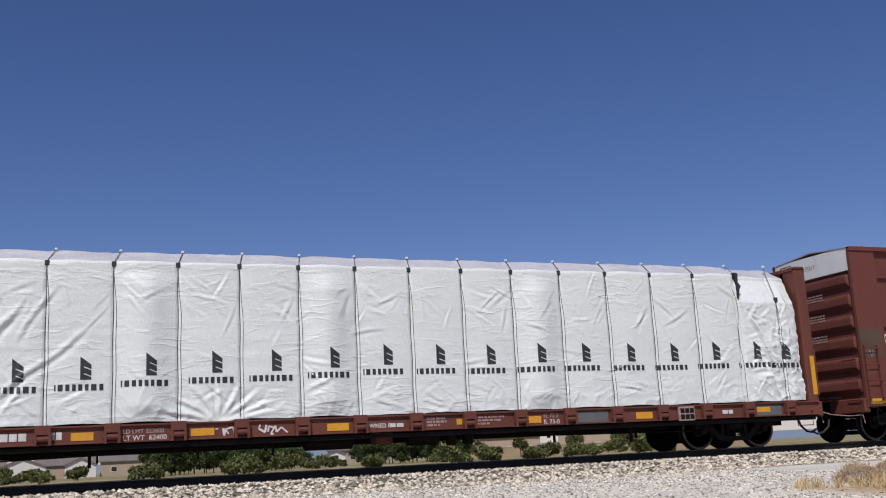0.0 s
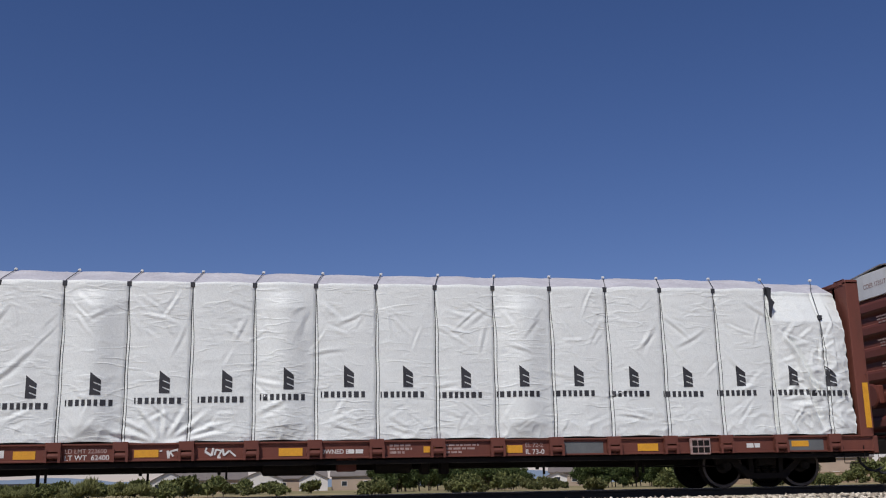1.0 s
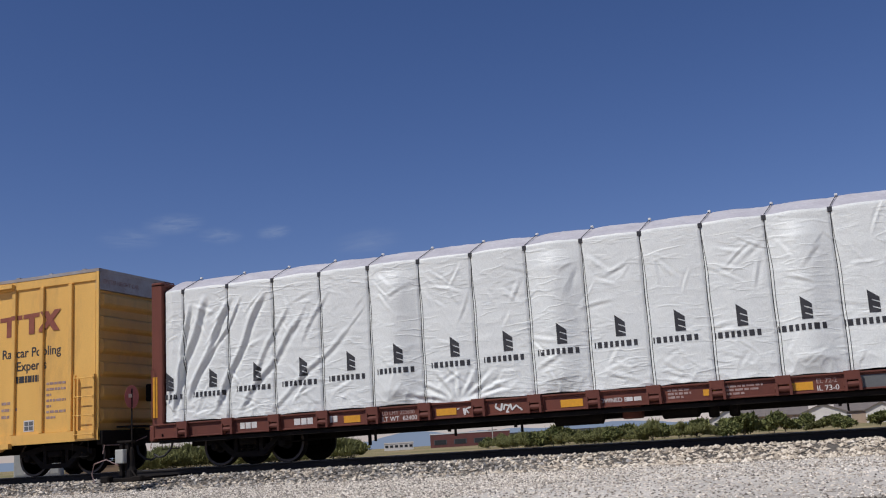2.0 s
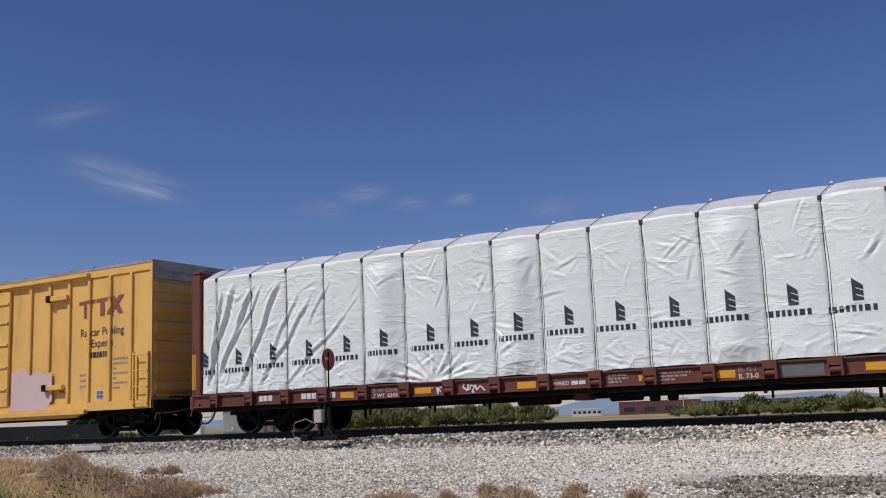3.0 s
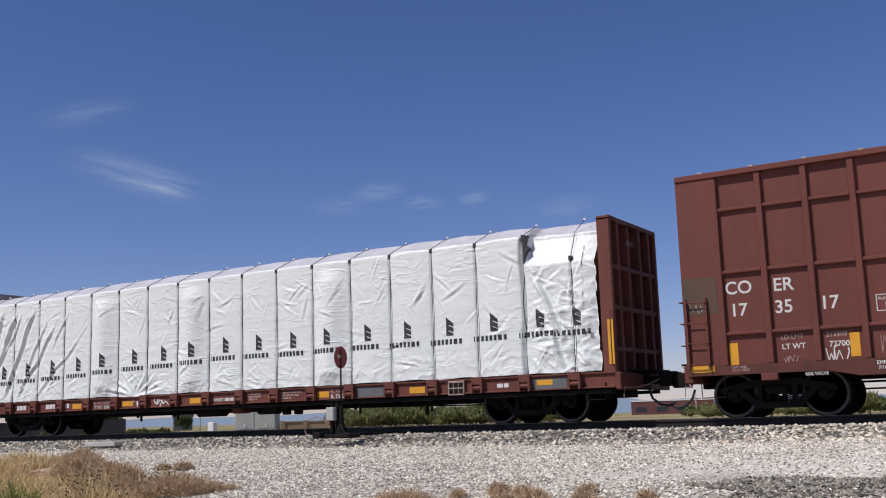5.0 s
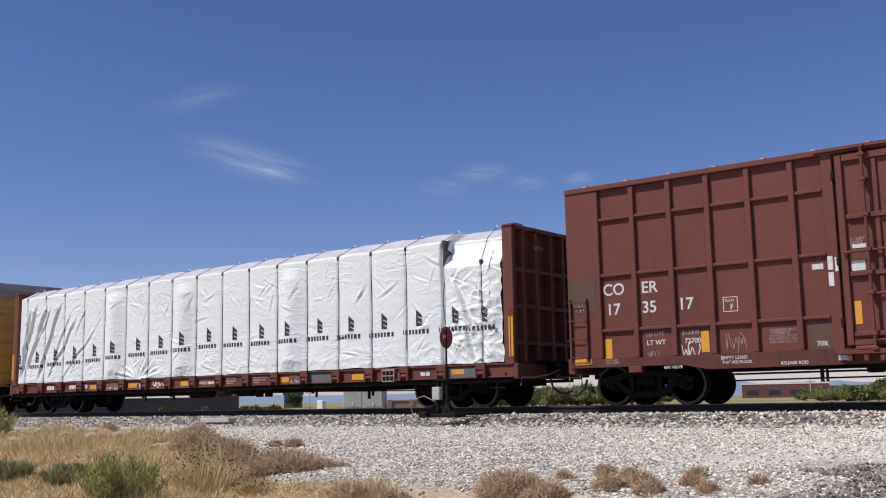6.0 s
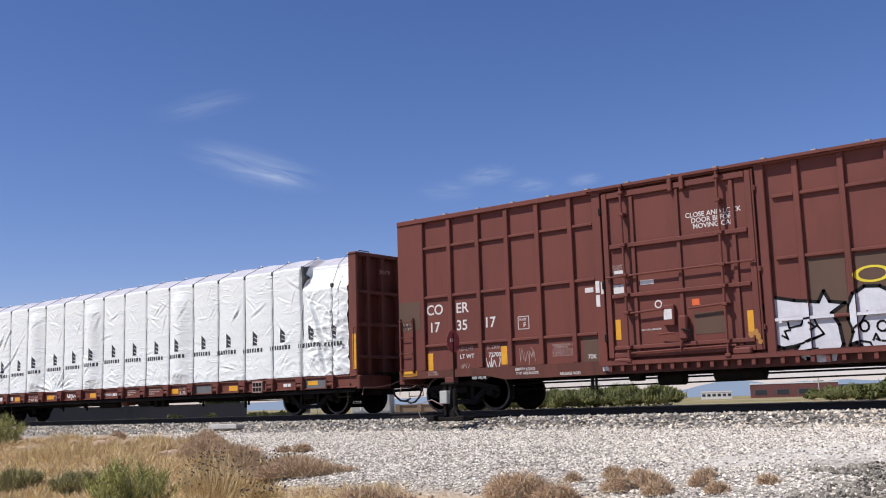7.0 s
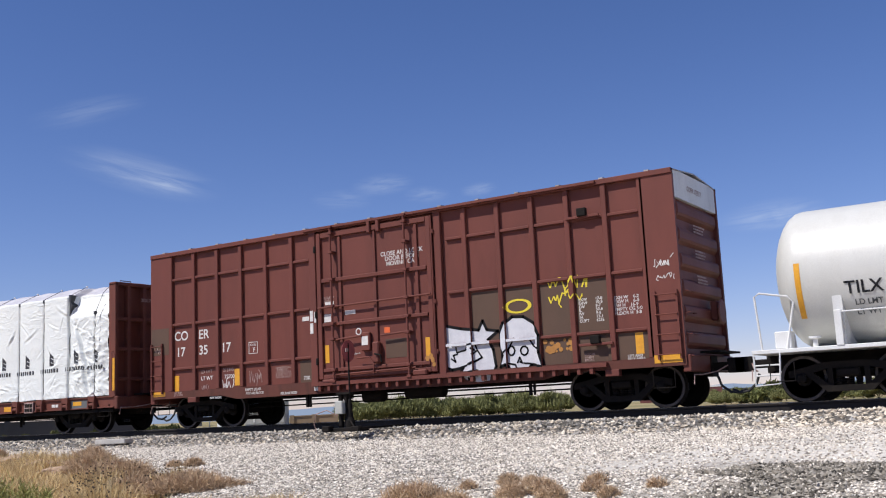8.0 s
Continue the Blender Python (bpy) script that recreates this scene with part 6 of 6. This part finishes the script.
def dry_grass():
    rng = np.random.default_rng(77)
    n = 190000
    x, y = rng.uniform(-34, -9.3, n), rng.uniform(8.4, 15.0, n)
    clump = fbm(x * 0.9, y * 0.9, 81) + 0.6 * fbm(x * 3, y * 3, 82)
    keep = (dirt_side(x, y) > 0.5) & (clump > -0.5 + 0.6 * np.clip((y - 12.4) / 1.6, 0, 1))
    x, y, c = x[keep], y[keep], clump[keep]
    b = np.stack([x, y, ground_z(x, y) - 0.01], 1)
    h = (0.11 + 0.34 * np.clip(c, 0, 1)) * rng.uniform(0.3, 1.2, len(x))
    lean = 0.04 + 0.36 * h
    t = b + np.stack([rng.normal(size=len(x)) * lean, rng.normal(size=len(x)) * lean, h], 1)
    tagged(blades("dry_grass", b, t, 0.0085, STRAW), "dry yellow grass on the sandy verge", "grass", kind="stuff")
    n = 22000
    x, y = rng.uniform(8.5, 18, n), rng.uniform(11, 14.0, n)
    keep = (dirt_side(x, y) > 0.4) & (fbm(x * 1.2, y * 1.2, 83) > -0.1)
    x, y = x[keep], y[keep]
    b = np.stack([x, y, ground_z(x, y) - 0.01], 1)
    t = b + np.stack([rng.normal(size=len(x)) * 0.06, rng.normal(size=len(x)) * 0.06, rng.uniform(0.05, 0.24, len(x))], 1)
    tagged(blades("dry_grass", b, t, 0.011, STRAW), "short dry yellow grass beside the road", "grass", kind="stuff")


dry_grass()


def earth_lumps():
    """Eroded lumps of tan earth along the edge of the verge."""
    r = random.Random(55)
    first = []
    for v in range(3):
        bm = B()
        bmesh.ops.create_icosphere(bm, subdivisions=2, radius=0.16)
        for q in bm.verts:
            q.co *= 1 + 0.35 * noise.noise(q.co * 9 + Vector((v * 7, 0, 0)))
            q.co.z *= 0.62
        me = bpy.data.meshes.new("earth_lump")
        bm.to_mesh(me)
        bm.free()
        me.materials.append(CLAY)
        first.append(me)
    for i in range(240):
        x = -17.0 - 14 * r.random()
        y = 13.0 + 1.1 * r.random() + (-x - 17.0) * 0.17
        ob = new("earth_lump", first[i % 3])
        k = r.uniform(0.35, 1.15)
        ob.location, ob.rotation_euler, ob.scale = (x, y, float(ground_z(x, y)) + 0.02 * k), (r.uniform(-0.3, 0.3), 0, r.uniform(0, 6.3)), (k * 1.25, k, k)
        tagged(ob, "eroded lump of tan dry earth", "earth lump", "earth lumps")


CLAY = mat("dry tan earth", (0.46, 0.33, 0.22), (0.36, 0.25, 0.165), 6, 0.95, bump=0.012, fine=25)
earth_lumps()

# ---------------------------------------------------------------- far side: trees, houses, walls
TREE_KINDS = []


def tree_kind(seed, h, w, material, trunk=0.3, count=420, leaf=0.17, rise=0.0):
    """Tapered trunk, forked limbs, and a crown of small leaves in uneven clumps."""
    rng = np.random.default_rng(seed)
    t = new("tree")
    bm = B()

    def limb(a, b, ra, rb):
        a, b = Vector(a), Vector(b)
        d = (b - a).normalized()
        u = d.orthogonal().normalized()
        v = d.cross(u)
        r0 = [bm.verts.new(a + (u * math.cos(k * 1.047) + v * math.sin(k * 1.047)) * ra) for k in range(6)]
        r1 = [bm.verts.new(b + (u * math.cos(k * 1.047) + v * math.sin(k * 1.047)) * rb) for k in range(6)]
        for k in range(6):
            bm.faces.new((r0[k], r0[(k + 1) % 6], r1[(k + 1) % 6], r1[k]))
    fork = (rng.normal() * 0.1, rng.normal() * 0.1, h * trunk)
    limb((0, 0, -0.3), fork, 0.05 * h * 0.6, 0.03 * h * 0.6)
    ends = []
    for k in range(7):
        a = k * 0.9 + rng.uniform(0, 0.6)
        e = (math.cos(a) * w * rng.uniform(0.15, 0.36), math.sin(a) * w * rng.uniform(0.15, 0.36), h * rng.uniform(0.28, 0.85))
        limb(fork, e, 0.02 * h * 0.6, 0.006 * h)
        ends.append(e)
    part("trunk", bm, BARK, t)
    c = []
    for e in ends + [(0, 0, h * 0.75)]:
        m = count
        q = rng.normal(size=(m, 3))
        q /= np.linalg.norm(q, axis=1)[:, None]
        q = q * rng.uniform(0.4, 1, (m, 1)) * np.array([w * 0.24, w * 0.24, h * 0.2]) * rng.uniform(0.75, 1.15)
        c.append(q + np.array(e))
    c = np.concatenate(c)
    c[:, 2] = np.maximum(c[:, 2], h * 0.04)
    tip = c + rng.normal(size=c.shape) * 0.15 + np.array([0, 0, rise])
    blades("crown", c, tip, leaf, material, t)
    return t


def plant(kind, p, scale, rz, label):
    ob = copy_thing(TREE_KINDS[kind], Matrix.Translation(p) @ pose(0, 0, 0, 0, 0, rz))
    ob.scale = (scale, scale, scale)
    tagged(ob, label, "tree" if kind < 3 else "shrub", "trees beyond the track" if kind < 3 else "shrubs beyond the track")


def greenery():
    r = random.Random(31)
    TREE_KINDS.extend([tree_kind(1, 3.6, 3.6, LEAF_T), tree_kind(2, 3.4, 4.4, LEAF_T, 0.2), tree_kind(3, 3.0, 2.4, LEAF_D, 0.35),
                       tree_kind(4, 1.5, 2.4, LEAF_S, 0.1), tree_kind(5, 1.1, 2.2, LEAF_D, 0.1),
                       tree_kind(6, 1.7, 2.6, LEAF_H, 0.06, 420, 0.07, 0.26), tree_kind(7, 1.4, 2.8, LEAF_H, 0.06, 420, 0.07, 0.22)])
    for i in range(34):
        plant(i % 2, at(-5.6 - 0.24 * i + r.uniform(-0.2, 0.2), r.uniform(125, 165), -0.6), r.uniform(0.75, 1.2), r.uniform(0, 360), "dense dark green tree beyond the track")
    for i in range(22):
        plant(i % 2, at(-16.7 - 0.27 * i + r.uniform(-0.2, 0.2), r.uniform(128, 165), -0.6), r.uniform(0.8, 1.25), r.uniform(0, 360), "dense dark green tree beyond the track")
    for a, k in ((-23.3, 0.85), (-25.6, 1.0), (-28.55, 1.05), (-31.0, 1.05), (-32.4, 1.2), (-33.3, 1.1), (-34.5, 1.0)):
        plant(2, at(a, 146, -0.6), k, r.uniform(0, 360), "small round street tree before a tan wall")
    for i in range(70):
        plant(3 + i % 2, at(r.uniform(-36, 18), r.uniform(70, 150), -0.6), r.uniform(0.6, 1.2), r.uniform(0, 360), "low desert shrub on dry ground beyond the track")
    for a, d, k in ((14.9, 95, 1.2), (14.3, 97, 1.0), (15.7, 96, 0.9), (9.0, 110, 1.0), (7.2, 100, 1.1), (3.2, 100, 1.2), (2.6, 104, 1.0), (0.2, 110, 0.9), (-2.0, 112, 0.95), (12, 120, 1.0), (18.5, 120, 0.8)):
        plant(3, at(a, d, -0.6), k, r.uniform(0, 360), "rounded green shrub on dry ground beyond the track")
    for i in range(96):
        plant(5 + i % 2, at(25.8 + 0.127 * i + r.uniform(-0.12, 0.12), r.uniform(86, 112), -0.6), r.uniform(0.78, 1.12), r.uniform(0, 360), "tall wispy green shrub in a thick row beyond the track")
    for i in range(34):
        plant(5 + i % 2, at(6.0 + 0.37 * i + r.uniform(-0.2, 0.2), r.uniform(84, 125), -0.6), r.uniform(0.5, 0.95), r.uniform(0, 360), "wispy green shrub on dry ground beyond the track")
    for i in range(16):
        plant(4, at(r.uniform(46, 62), r.uniform(50, 80), -0.6), r.uniform(0.35, 0.55), r.uniform(0, 360), "low olive shrub on dry ground beyond the track")
    for a, d, k in ((50.4, 85, 0.72), (49.8, 88, 0.6), (46.0, 130, 0.6), (58.5, 90, 0.8)):
        plant(1, at(a, d, -0.6), k, r.uniform(0, 360), "spreading green tree beyond the track")
    for k in TREE_KINDS:
        for o in (*k.children_recursive, k):
            bpy.data.objects.remove(o)


greenery()
STUCCO = mat("tan stucco", (0.42, 0.32, 0.24), (0.37, 0.28, 0.21), 0.4, 0.9)
PALE = mat("white stucco", (0.68, 0.65, 0.60), (0.60, 0.57, 0.52), 0.4, 0.9)
TILEROOF = mat("grey brown roof tile", (0.19, 0.16, 0.14), (0.15, 0.13, 0.12), 0.8, 0.9)
BLOCK = mat("tan block wall", (0.36, 0.26, 0.165), (0.31, 0.225, 0.145), 0.3, 0.95)
GLASS = mat("dark window glass", (0.03, 0.035, 0.04), None, 1, 0.1)
BRICK = mat("red brick wall", (0.15, 0.05, 0.045), (0.12, 0.045, 0.04), 0.5, 0.9)
STEEL = mat("dark metal roof", (0.08, 0.08, 0.085), (0.06, 0.06, 0.065), 0.3, 0.6)
BERM = mat("dark grey concrete wall", (0.085, 0.085, 0.088), (0.07, 0.07, 0.073), 0.3, 0.95)


def house(azimuth, d, w, depth, eave, ridge, front, wall=STUCCO, turn=0.0, label="single storey tan stucco house with a grey tiled roof"):
    """Walls, gabled roof with eaves, windows and a garage door; front: the gable looks at the track."""
    p = at(azimuth, d, -0.7)
    h = empty("house", p.x, p.y, p.z, label, "house", "houses beyond the track")
    h.rotation_euler = (0, 0, radians(azimuth + turn))
    bm = B()
    a, b = w / 2, depth / 2
    if front:
        prism(bm, [(-a, 0), (a, 0), (a, eave), (0, ridge), (-a, eave)], -b, b)
    else:
        box(bm, -a, a, -b, b, 0, eave)
    part("wall", bm, wall, h)
    for s in (-1, 1):
        bm = B()
        if front:
            k = (ridge - eave) / a
            prism(bm, [(0, ridge + 0.02), (s * (a + 0.4), eave - 0.4 * k + 0.02), (s * (a + 0.4), eave - 0.4 * k + 0.22), (0, ridge + 0.22)], -b - 0.4, b + 0.4)
        else:
            prism(bm, [(0, ridge), (s * (b + 0.4), eave + 0.01), (s * (b + 0.4), eave + 0.2), (0, ridge + 0.2)], -a - 0.4, a + 0.4)
            bmesh.ops.transform(bm, matrix=pose(0, 0, 0, 0, 0, 90), verts=bm.verts[:])
        part("roof", bm, TILEROOF, h)
    for x in ((0,) if w < 8 else (-w * 0.3, 0.05 * w, w * 0.33)):
        win = part("window", box(B(), x - 0.65, x + 0.65, -b - 0.05, -b + 0.05, 0.95, 2.1), PALE, h)
        part("pane", box(B(), x - 0.55, x + 0.55, -b - 0.07, -b - 0.05, 1.05, 2.0), GLASS, win)
    return h


house(5.45, 235, 8, 12, 2.5, 4.6, True, PALE, label="white gabled house with a grey roof")
house(4.85, 222, 4.5, 8, 1.9, 3.0, True, PALE, label="low white gabled annex with a grey roof")
house(3.35, 243, 16, 10, 2.7, 4.7, False)
house(0.65, 232, 9, 12, 2.6, 4.4, True, PALE, label="white gabled house with a grey roof")
house(-1.4, 246, 12, 10, 2.7, 4.8, False)
house(-2.15, 230, 6, 10, 2.6, 4.0, True, PALE, label="white gabled house with a grey roof")
house(-4.85, 238, 14, 10, 3.0, 5.6, False)
house(-9.9, 264, 3.5, 8, 1.9, 2.8, True, PALE, label="small white gabled house among trees")
house(-16.25, 240, 10, 9, 3.0, 4.8, False, label="white house with a grey roof among trees")
house(-15.45, 227, 4, 8, 2.2, 3.0, True, PALE, label="small white gabled house among trees")
house(-21.75, 251, 8, 10, 3.2, 5.0, True, PALE, label="white gabled house with a grey roof")
house(-24.85, 238, 15, 10, 4.0, 5.8, False)
house(-29.65, 238, 16, 10, 4.8, 6.2, False, label="two storey tan stucco house with a grey tiled roof")
house(-35.85, 244, 16, 10, 4.0, 5.6, False)


def wall_run(name, az0, az1, d, z0, z1, thick, material, label, cap=None):
    """A straight free-standing wall with piers and a coping."""
    a, b = at(az0, d), at(az1, d)
    n = (b - a).length
    w = empty(name, (a.x + b.x) / 2, (a.y + b.y) / 2, 0, label, "wall")
    w.rotation_euler = (0, 0, math.atan2(b.y - a.y, b.x - a.x))
    part("wall_panel", box(B(), -n / 2, n / 2, -thick / 2, thick / 2, z0, z1), material, w)
    part("coping", box(B(), -n / 2, n / 2, -thick / 2 - 0.05, thick / 2 + 0.05, z1, z1 + 0.1), cap or material, w)
    k = max(2, int(n / 8))
    for i in range(k + 1):
        x = -n / 2 + i * n / k
        part("pier", box(B(), x - 0.2, x + 0.2, -thick / 2 - 0.08, thick / 2 + 0.08, z0, z1 + 0.15), material, w)
    return w


wall_run("garden_wall", -21.75, -38.85, 160, -0.9, 0.85, 0.2, BLOCK, "tan block garden wall before houses")
wall_run("garden_wall", 40.75, 38.35, 92, -0.8, 0.2, 0.2, BLOCK, "low brown block wall beside a cabinet")
wall_run("retaining_wall", 67.55, 49.15, 82, -0.9, 0.68, 0.5, BERM, "long dark grey concrete wall beyond the track")


def cabinet():
    p = at(42.1, 90, -0.65)
    c = empty("signal_cabinet", p.x, p.y, p.z, "pale grey steel signal cabinet on a concrete plinth", "cabinet")
    c.rotation_euler = (0, 0, radians(30))
    part("plinth", box(B(), -1.9, 1.9, -1.0, 1.0, 0, 0.32), CONCRETE, c)
    part("housing", soften(box(B(), -1.75, 1.75, -0.85, 0.85, 0.32, 2.2), 0.03), CABINET, c)
    part("roof_cap", soften(box(B(), -1.85, 1.85, -0.95, 0.95, 2.2, 2.3), 0.02), CABINET, c)
    for x in (-0.9, 0.9):
        door = part("door", soften(box(B(), x - 0.75, x + 0.75, -0.89, -0.85, 0.45, 2.1), 0.01), CABINET, c)
        part("handle", box(B(), x - 0.06, x + 0.06, -0.93, -0.89, 0.55, 0.85), WHITE, door)
    q = at(44.5, 90, -0.65)
    v = part("utility_box", soften(box(B(), -0.35, 0.35, -0.25, 0.25, 0, 1.05), 0.05), WHITE, None)
    v.location = q
    tagged(v, "small white utility box on dry ground", "utility box")


cabinet()


# pale wall whose colour has the bluish haze of distance mixed in
HAZEWALL = mat("blue grey sheet wall", (0.28, 0.31, 0.37), (0.25, 0.28, 0.34), 0.3, 0.8)


def long_building(az0, az1, d, z1, material, roof, label, bays, roof_over=0.5):
    a, b = at(az0, d), at(az1, d)
    n = (b - a).length
    w = empty("low_building", (a.x + b.x) / 2, (a.y + b.y) / 2, -0.7, label, "building")
    w.rotation_euler = (0, 0, math.atan2(b.y - a.y, b.x - a.x))
    part("wall", box(B(), -n / 2, n / 2, 0, 14, 0, z1), material, w)
    part("roof", box(B(), -n / 2 - roof_over, n / 2 + roof_over, -roof_over, 14 + roof_over, z1, z1 + 0.35), roof, w)
    for i in range(bays):
        x = -n / 2 + (i + 0.5) * n / bays
        win = part("window", box(B(), x - n / bays * 0.32, x + n / bays * 0.32, -0.06, 0.02, 0.9, min(2.3, z1 - 0.4)), STEEL, w)
        part("pane", box(B(), x - n / bays * 0.27, x + n / bays * 0.27, -0.09, -0.06, 1.0, min(2.2, z1 - 0.5)), GLASS, win)
    return w


long_building(24.15, 22.55, 300, 2.0, PALE, PALE, "low white commercial building with dark windows", 6, 0.1)
long_building(21.6, 17.2, 300, 3.8, BRICK, WHITE, "red brick building with a white parapet", 4, 0.1)
long_building(21.05, 10.55, 320, 2.9, HAZEWALL, STEEL, "long low shed with a dark metal roof", 8, 1.0)
long_building(27.15, 25.85, 260, 1.7, PALE, STEEL, "low white shed among shrubs", 3, 0.2)
long_building(46.55, 45.55, 170, 2.3, GREY, STEEL, "small grey shed beyond the track", 2, 0.2)


def pole(azimuth, d, h):
    p = at(azimuth, d, -0.7)
    s = empty("utility_pole", p.x, p.y, p.z, "thin grey utility pole beyond the track", "pole", "utility poles")
    part("post", tube(B(), [(0, 0, 0), (0, 0, h)], 0.07, 8), CABINET, s)
    part("cross_arm", box(B(), -0.7, 0.7, -0.05, 0.05, h - 0.5, h - 0.4), BARK, s)


pole(28.19, 130, 2.9)
pole(45.15, 130, 2.6)
pole(18.15, 150, 3.0)


# ---------------------------------------------------------------- far distance and clouds
def mountains():
    m = bpy.data.materials.new("hazy far hills")
    m.use_nodes = True
    n, l = m.node_tree.nodes, m.node_tree.links
    # distance haze is put in as a flat blue emission, untouched by the sun
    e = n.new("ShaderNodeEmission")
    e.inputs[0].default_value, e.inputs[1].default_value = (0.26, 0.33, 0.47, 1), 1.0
    l.new(e.outputs[0], n["Material Output"].inputs[0])
    az = np.linspace(-50, 85, 400)
    h = 22 + 40 * np.clip(fbm(az * 0.09, az * 0, 90), -0.4, 1) + 9 * fbm(az * 0.5, az * 0, 91) + 36 * np.exp(-((az - 23.4) / 2.2) ** 2) + 20 * np.exp(-((az - 19) / 3.5) ** 2)
    V = []
    for a, z in zip(az, h):
        p = at(a, 3600)
        V += [(p.x, p.y, -20), (p.x, p.y, max(z, 26))]
    tagged(mesh("backdrop", V, sheet(len(az), 2), m), "desert hills on the horizon, blue haze painted as a glow", "hills", kind="structure")


mountains()


def cloud(azimuth, elevation, width, height, lean, seed, density):
    """A thin wisp: a far sheet whose cover is broken by stretched noise."""
    m = bpy.data.materials.new("cirrus")
    m.use_nodes = True
    n, l = m.node_tree.nodes, m.node_tree.links
    co = n.new("ShaderNodeTexCoord")
    mp = n.new("ShaderNodeMapping")
    mp.inputs["Location"].default_value = (seed * 3.1, seed * 1.7, 0)
    mp.inputs["Scale"].default_value = (1.3, 3.2, 1)
    l.new(co.outputs["Generated"], mp.inputs[0])
    t = n.new("ShaderNodeTexNoise")
    t.inputs["Scale"].default_value, t.inputs["Detail"].default_value, t.inputs["Roughness"].default_value, t.inputs["Distortion"].default_value = 1.6, 7, 0.6, 0.6
    l.new(mp.outputs[0], t.inputs["Vector"])
    cen = n.new("ShaderNodeVectorMath")
    cen.operation = "DISTANCE"
    cen.inputs[1].default_value = (0.5, 0.5, 0)
    flat = n.new("ShaderNodeVectorMath")
    flat.operation = "MULTIPLY"
    flat.inputs[1].default_value = (1, 1, 0)
    l.new(co.outputs["Generated"], flat.inputs[0])
    l.new(flat.outputs[0], cen.inputs[0])
    fall = n.new("ShaderNodeMapRange")
    fall.interpolation_type = "SMOOTHSTEP"
    fall.inputs[1].default_value, fall.inputs[2].default_value = 0.5, 0.05
    l.new(cen.outputs["Value"], fall.inputs[0])
    cut = n.new("ShaderNodeMapRange")
    cut.inputs[1].default_value, cut.inputs[2].default_value, cut.inputs[4].default_value = 0.30, 0.80, density
    l.new(t.outputs[0], cut.inputs[0])
    mul = n.new("ShaderNodeMath")
    mul.operation = "MULTIPLY"
    l.new(fall.outputs[0], mul.inputs[0])
    l.new(cut.outputs[0], mul.inputs[1])
    e = n.new("ShaderNodeEmission")
    e.inputs[0].default_value, e.inputs[1].default_value = (0.80, 0.88, 1.0, 1), 0.85
    tr = n.new("ShaderNodeBsdfTransparent")
    mx = n.new("ShaderNodeMixShader")
    l.new(mul.outputs[0], mx.inputs[0])
    l.new(tr.outputs[0], mx.inputs[1])
    l.new(e.outputs[0], mx.inputs[2])
    l.new(mx.outputs[0], n["Material Output"].inputs[0])
    D = 3000.0
    w, h = D * math.tan(radians(width)) / 2, D * math.tan(radians(height)) / 2
    ob = mesh("cloud", [(-w, -h, 0), (w, -h, 0), (w, h, 0), (-w, h, 0)], [[0, 1, 2, 3]], m)
    d = pose(0, 0, 0, 0, 0, azimuth) @ pose(0, 0, 0, 90 + elevation)
    ob.matrix_world = d @ Matrix.Translation((0, 0, -D)) @ pose(0, 0, 0, 0, 0, lean)
    tagged(ob, "thin white wisp of cirrus cloud in a blue sky", "cloud", kind="structure")


for c in ((48.6, 13.4, 10.0, 2.6, -13, 1, 0.28), (47.4, 12.95, 4.6, 1.3, -15, 2, 0.32), (51.5, 16.6, 7.0, 1.8, 14, 3, 0.14), (29.8, 12.2, 2.4, 1.0, 6, 4, 0.24), (32.8, 12.05, 3.0, 1.2, 0, 5, 0.2),
          (35.3, 12.7, 4.0, 1.5, 4, 6, 0.24), (37.6, 11.9, 4.0, 1.5, 0, 7, 0.16), (13.8, 9.5, 6.5, 2.0, 3, 8, 0.40), (24.5, 11.5, 5.0, 1.8, 6, 10, 0.14)):
    cloud(*c)


# ---------------------------------------------------------------- what moves
def motions():
    """The train rolls past to the west; every wheelset turns with it."""
    for car in TRAIN:
        home = car.location.copy()
        walk(car, [(row[0], pose(home.x + row[4], home.y, home.z)) for row in PATH])
    times = [row[0] for row in PATH]
    gone = [row[4] for row in PATH]
    for ax, x, radius in WHEELS:
        rows = []
        for i in range(81):
            t = 0.1 * i
            rows.append((t, pose(x, 0, radius, 0, math.degrees(float(np.interp(t, times, gone)) / radius))))
        walk(ax, rows)


motions()
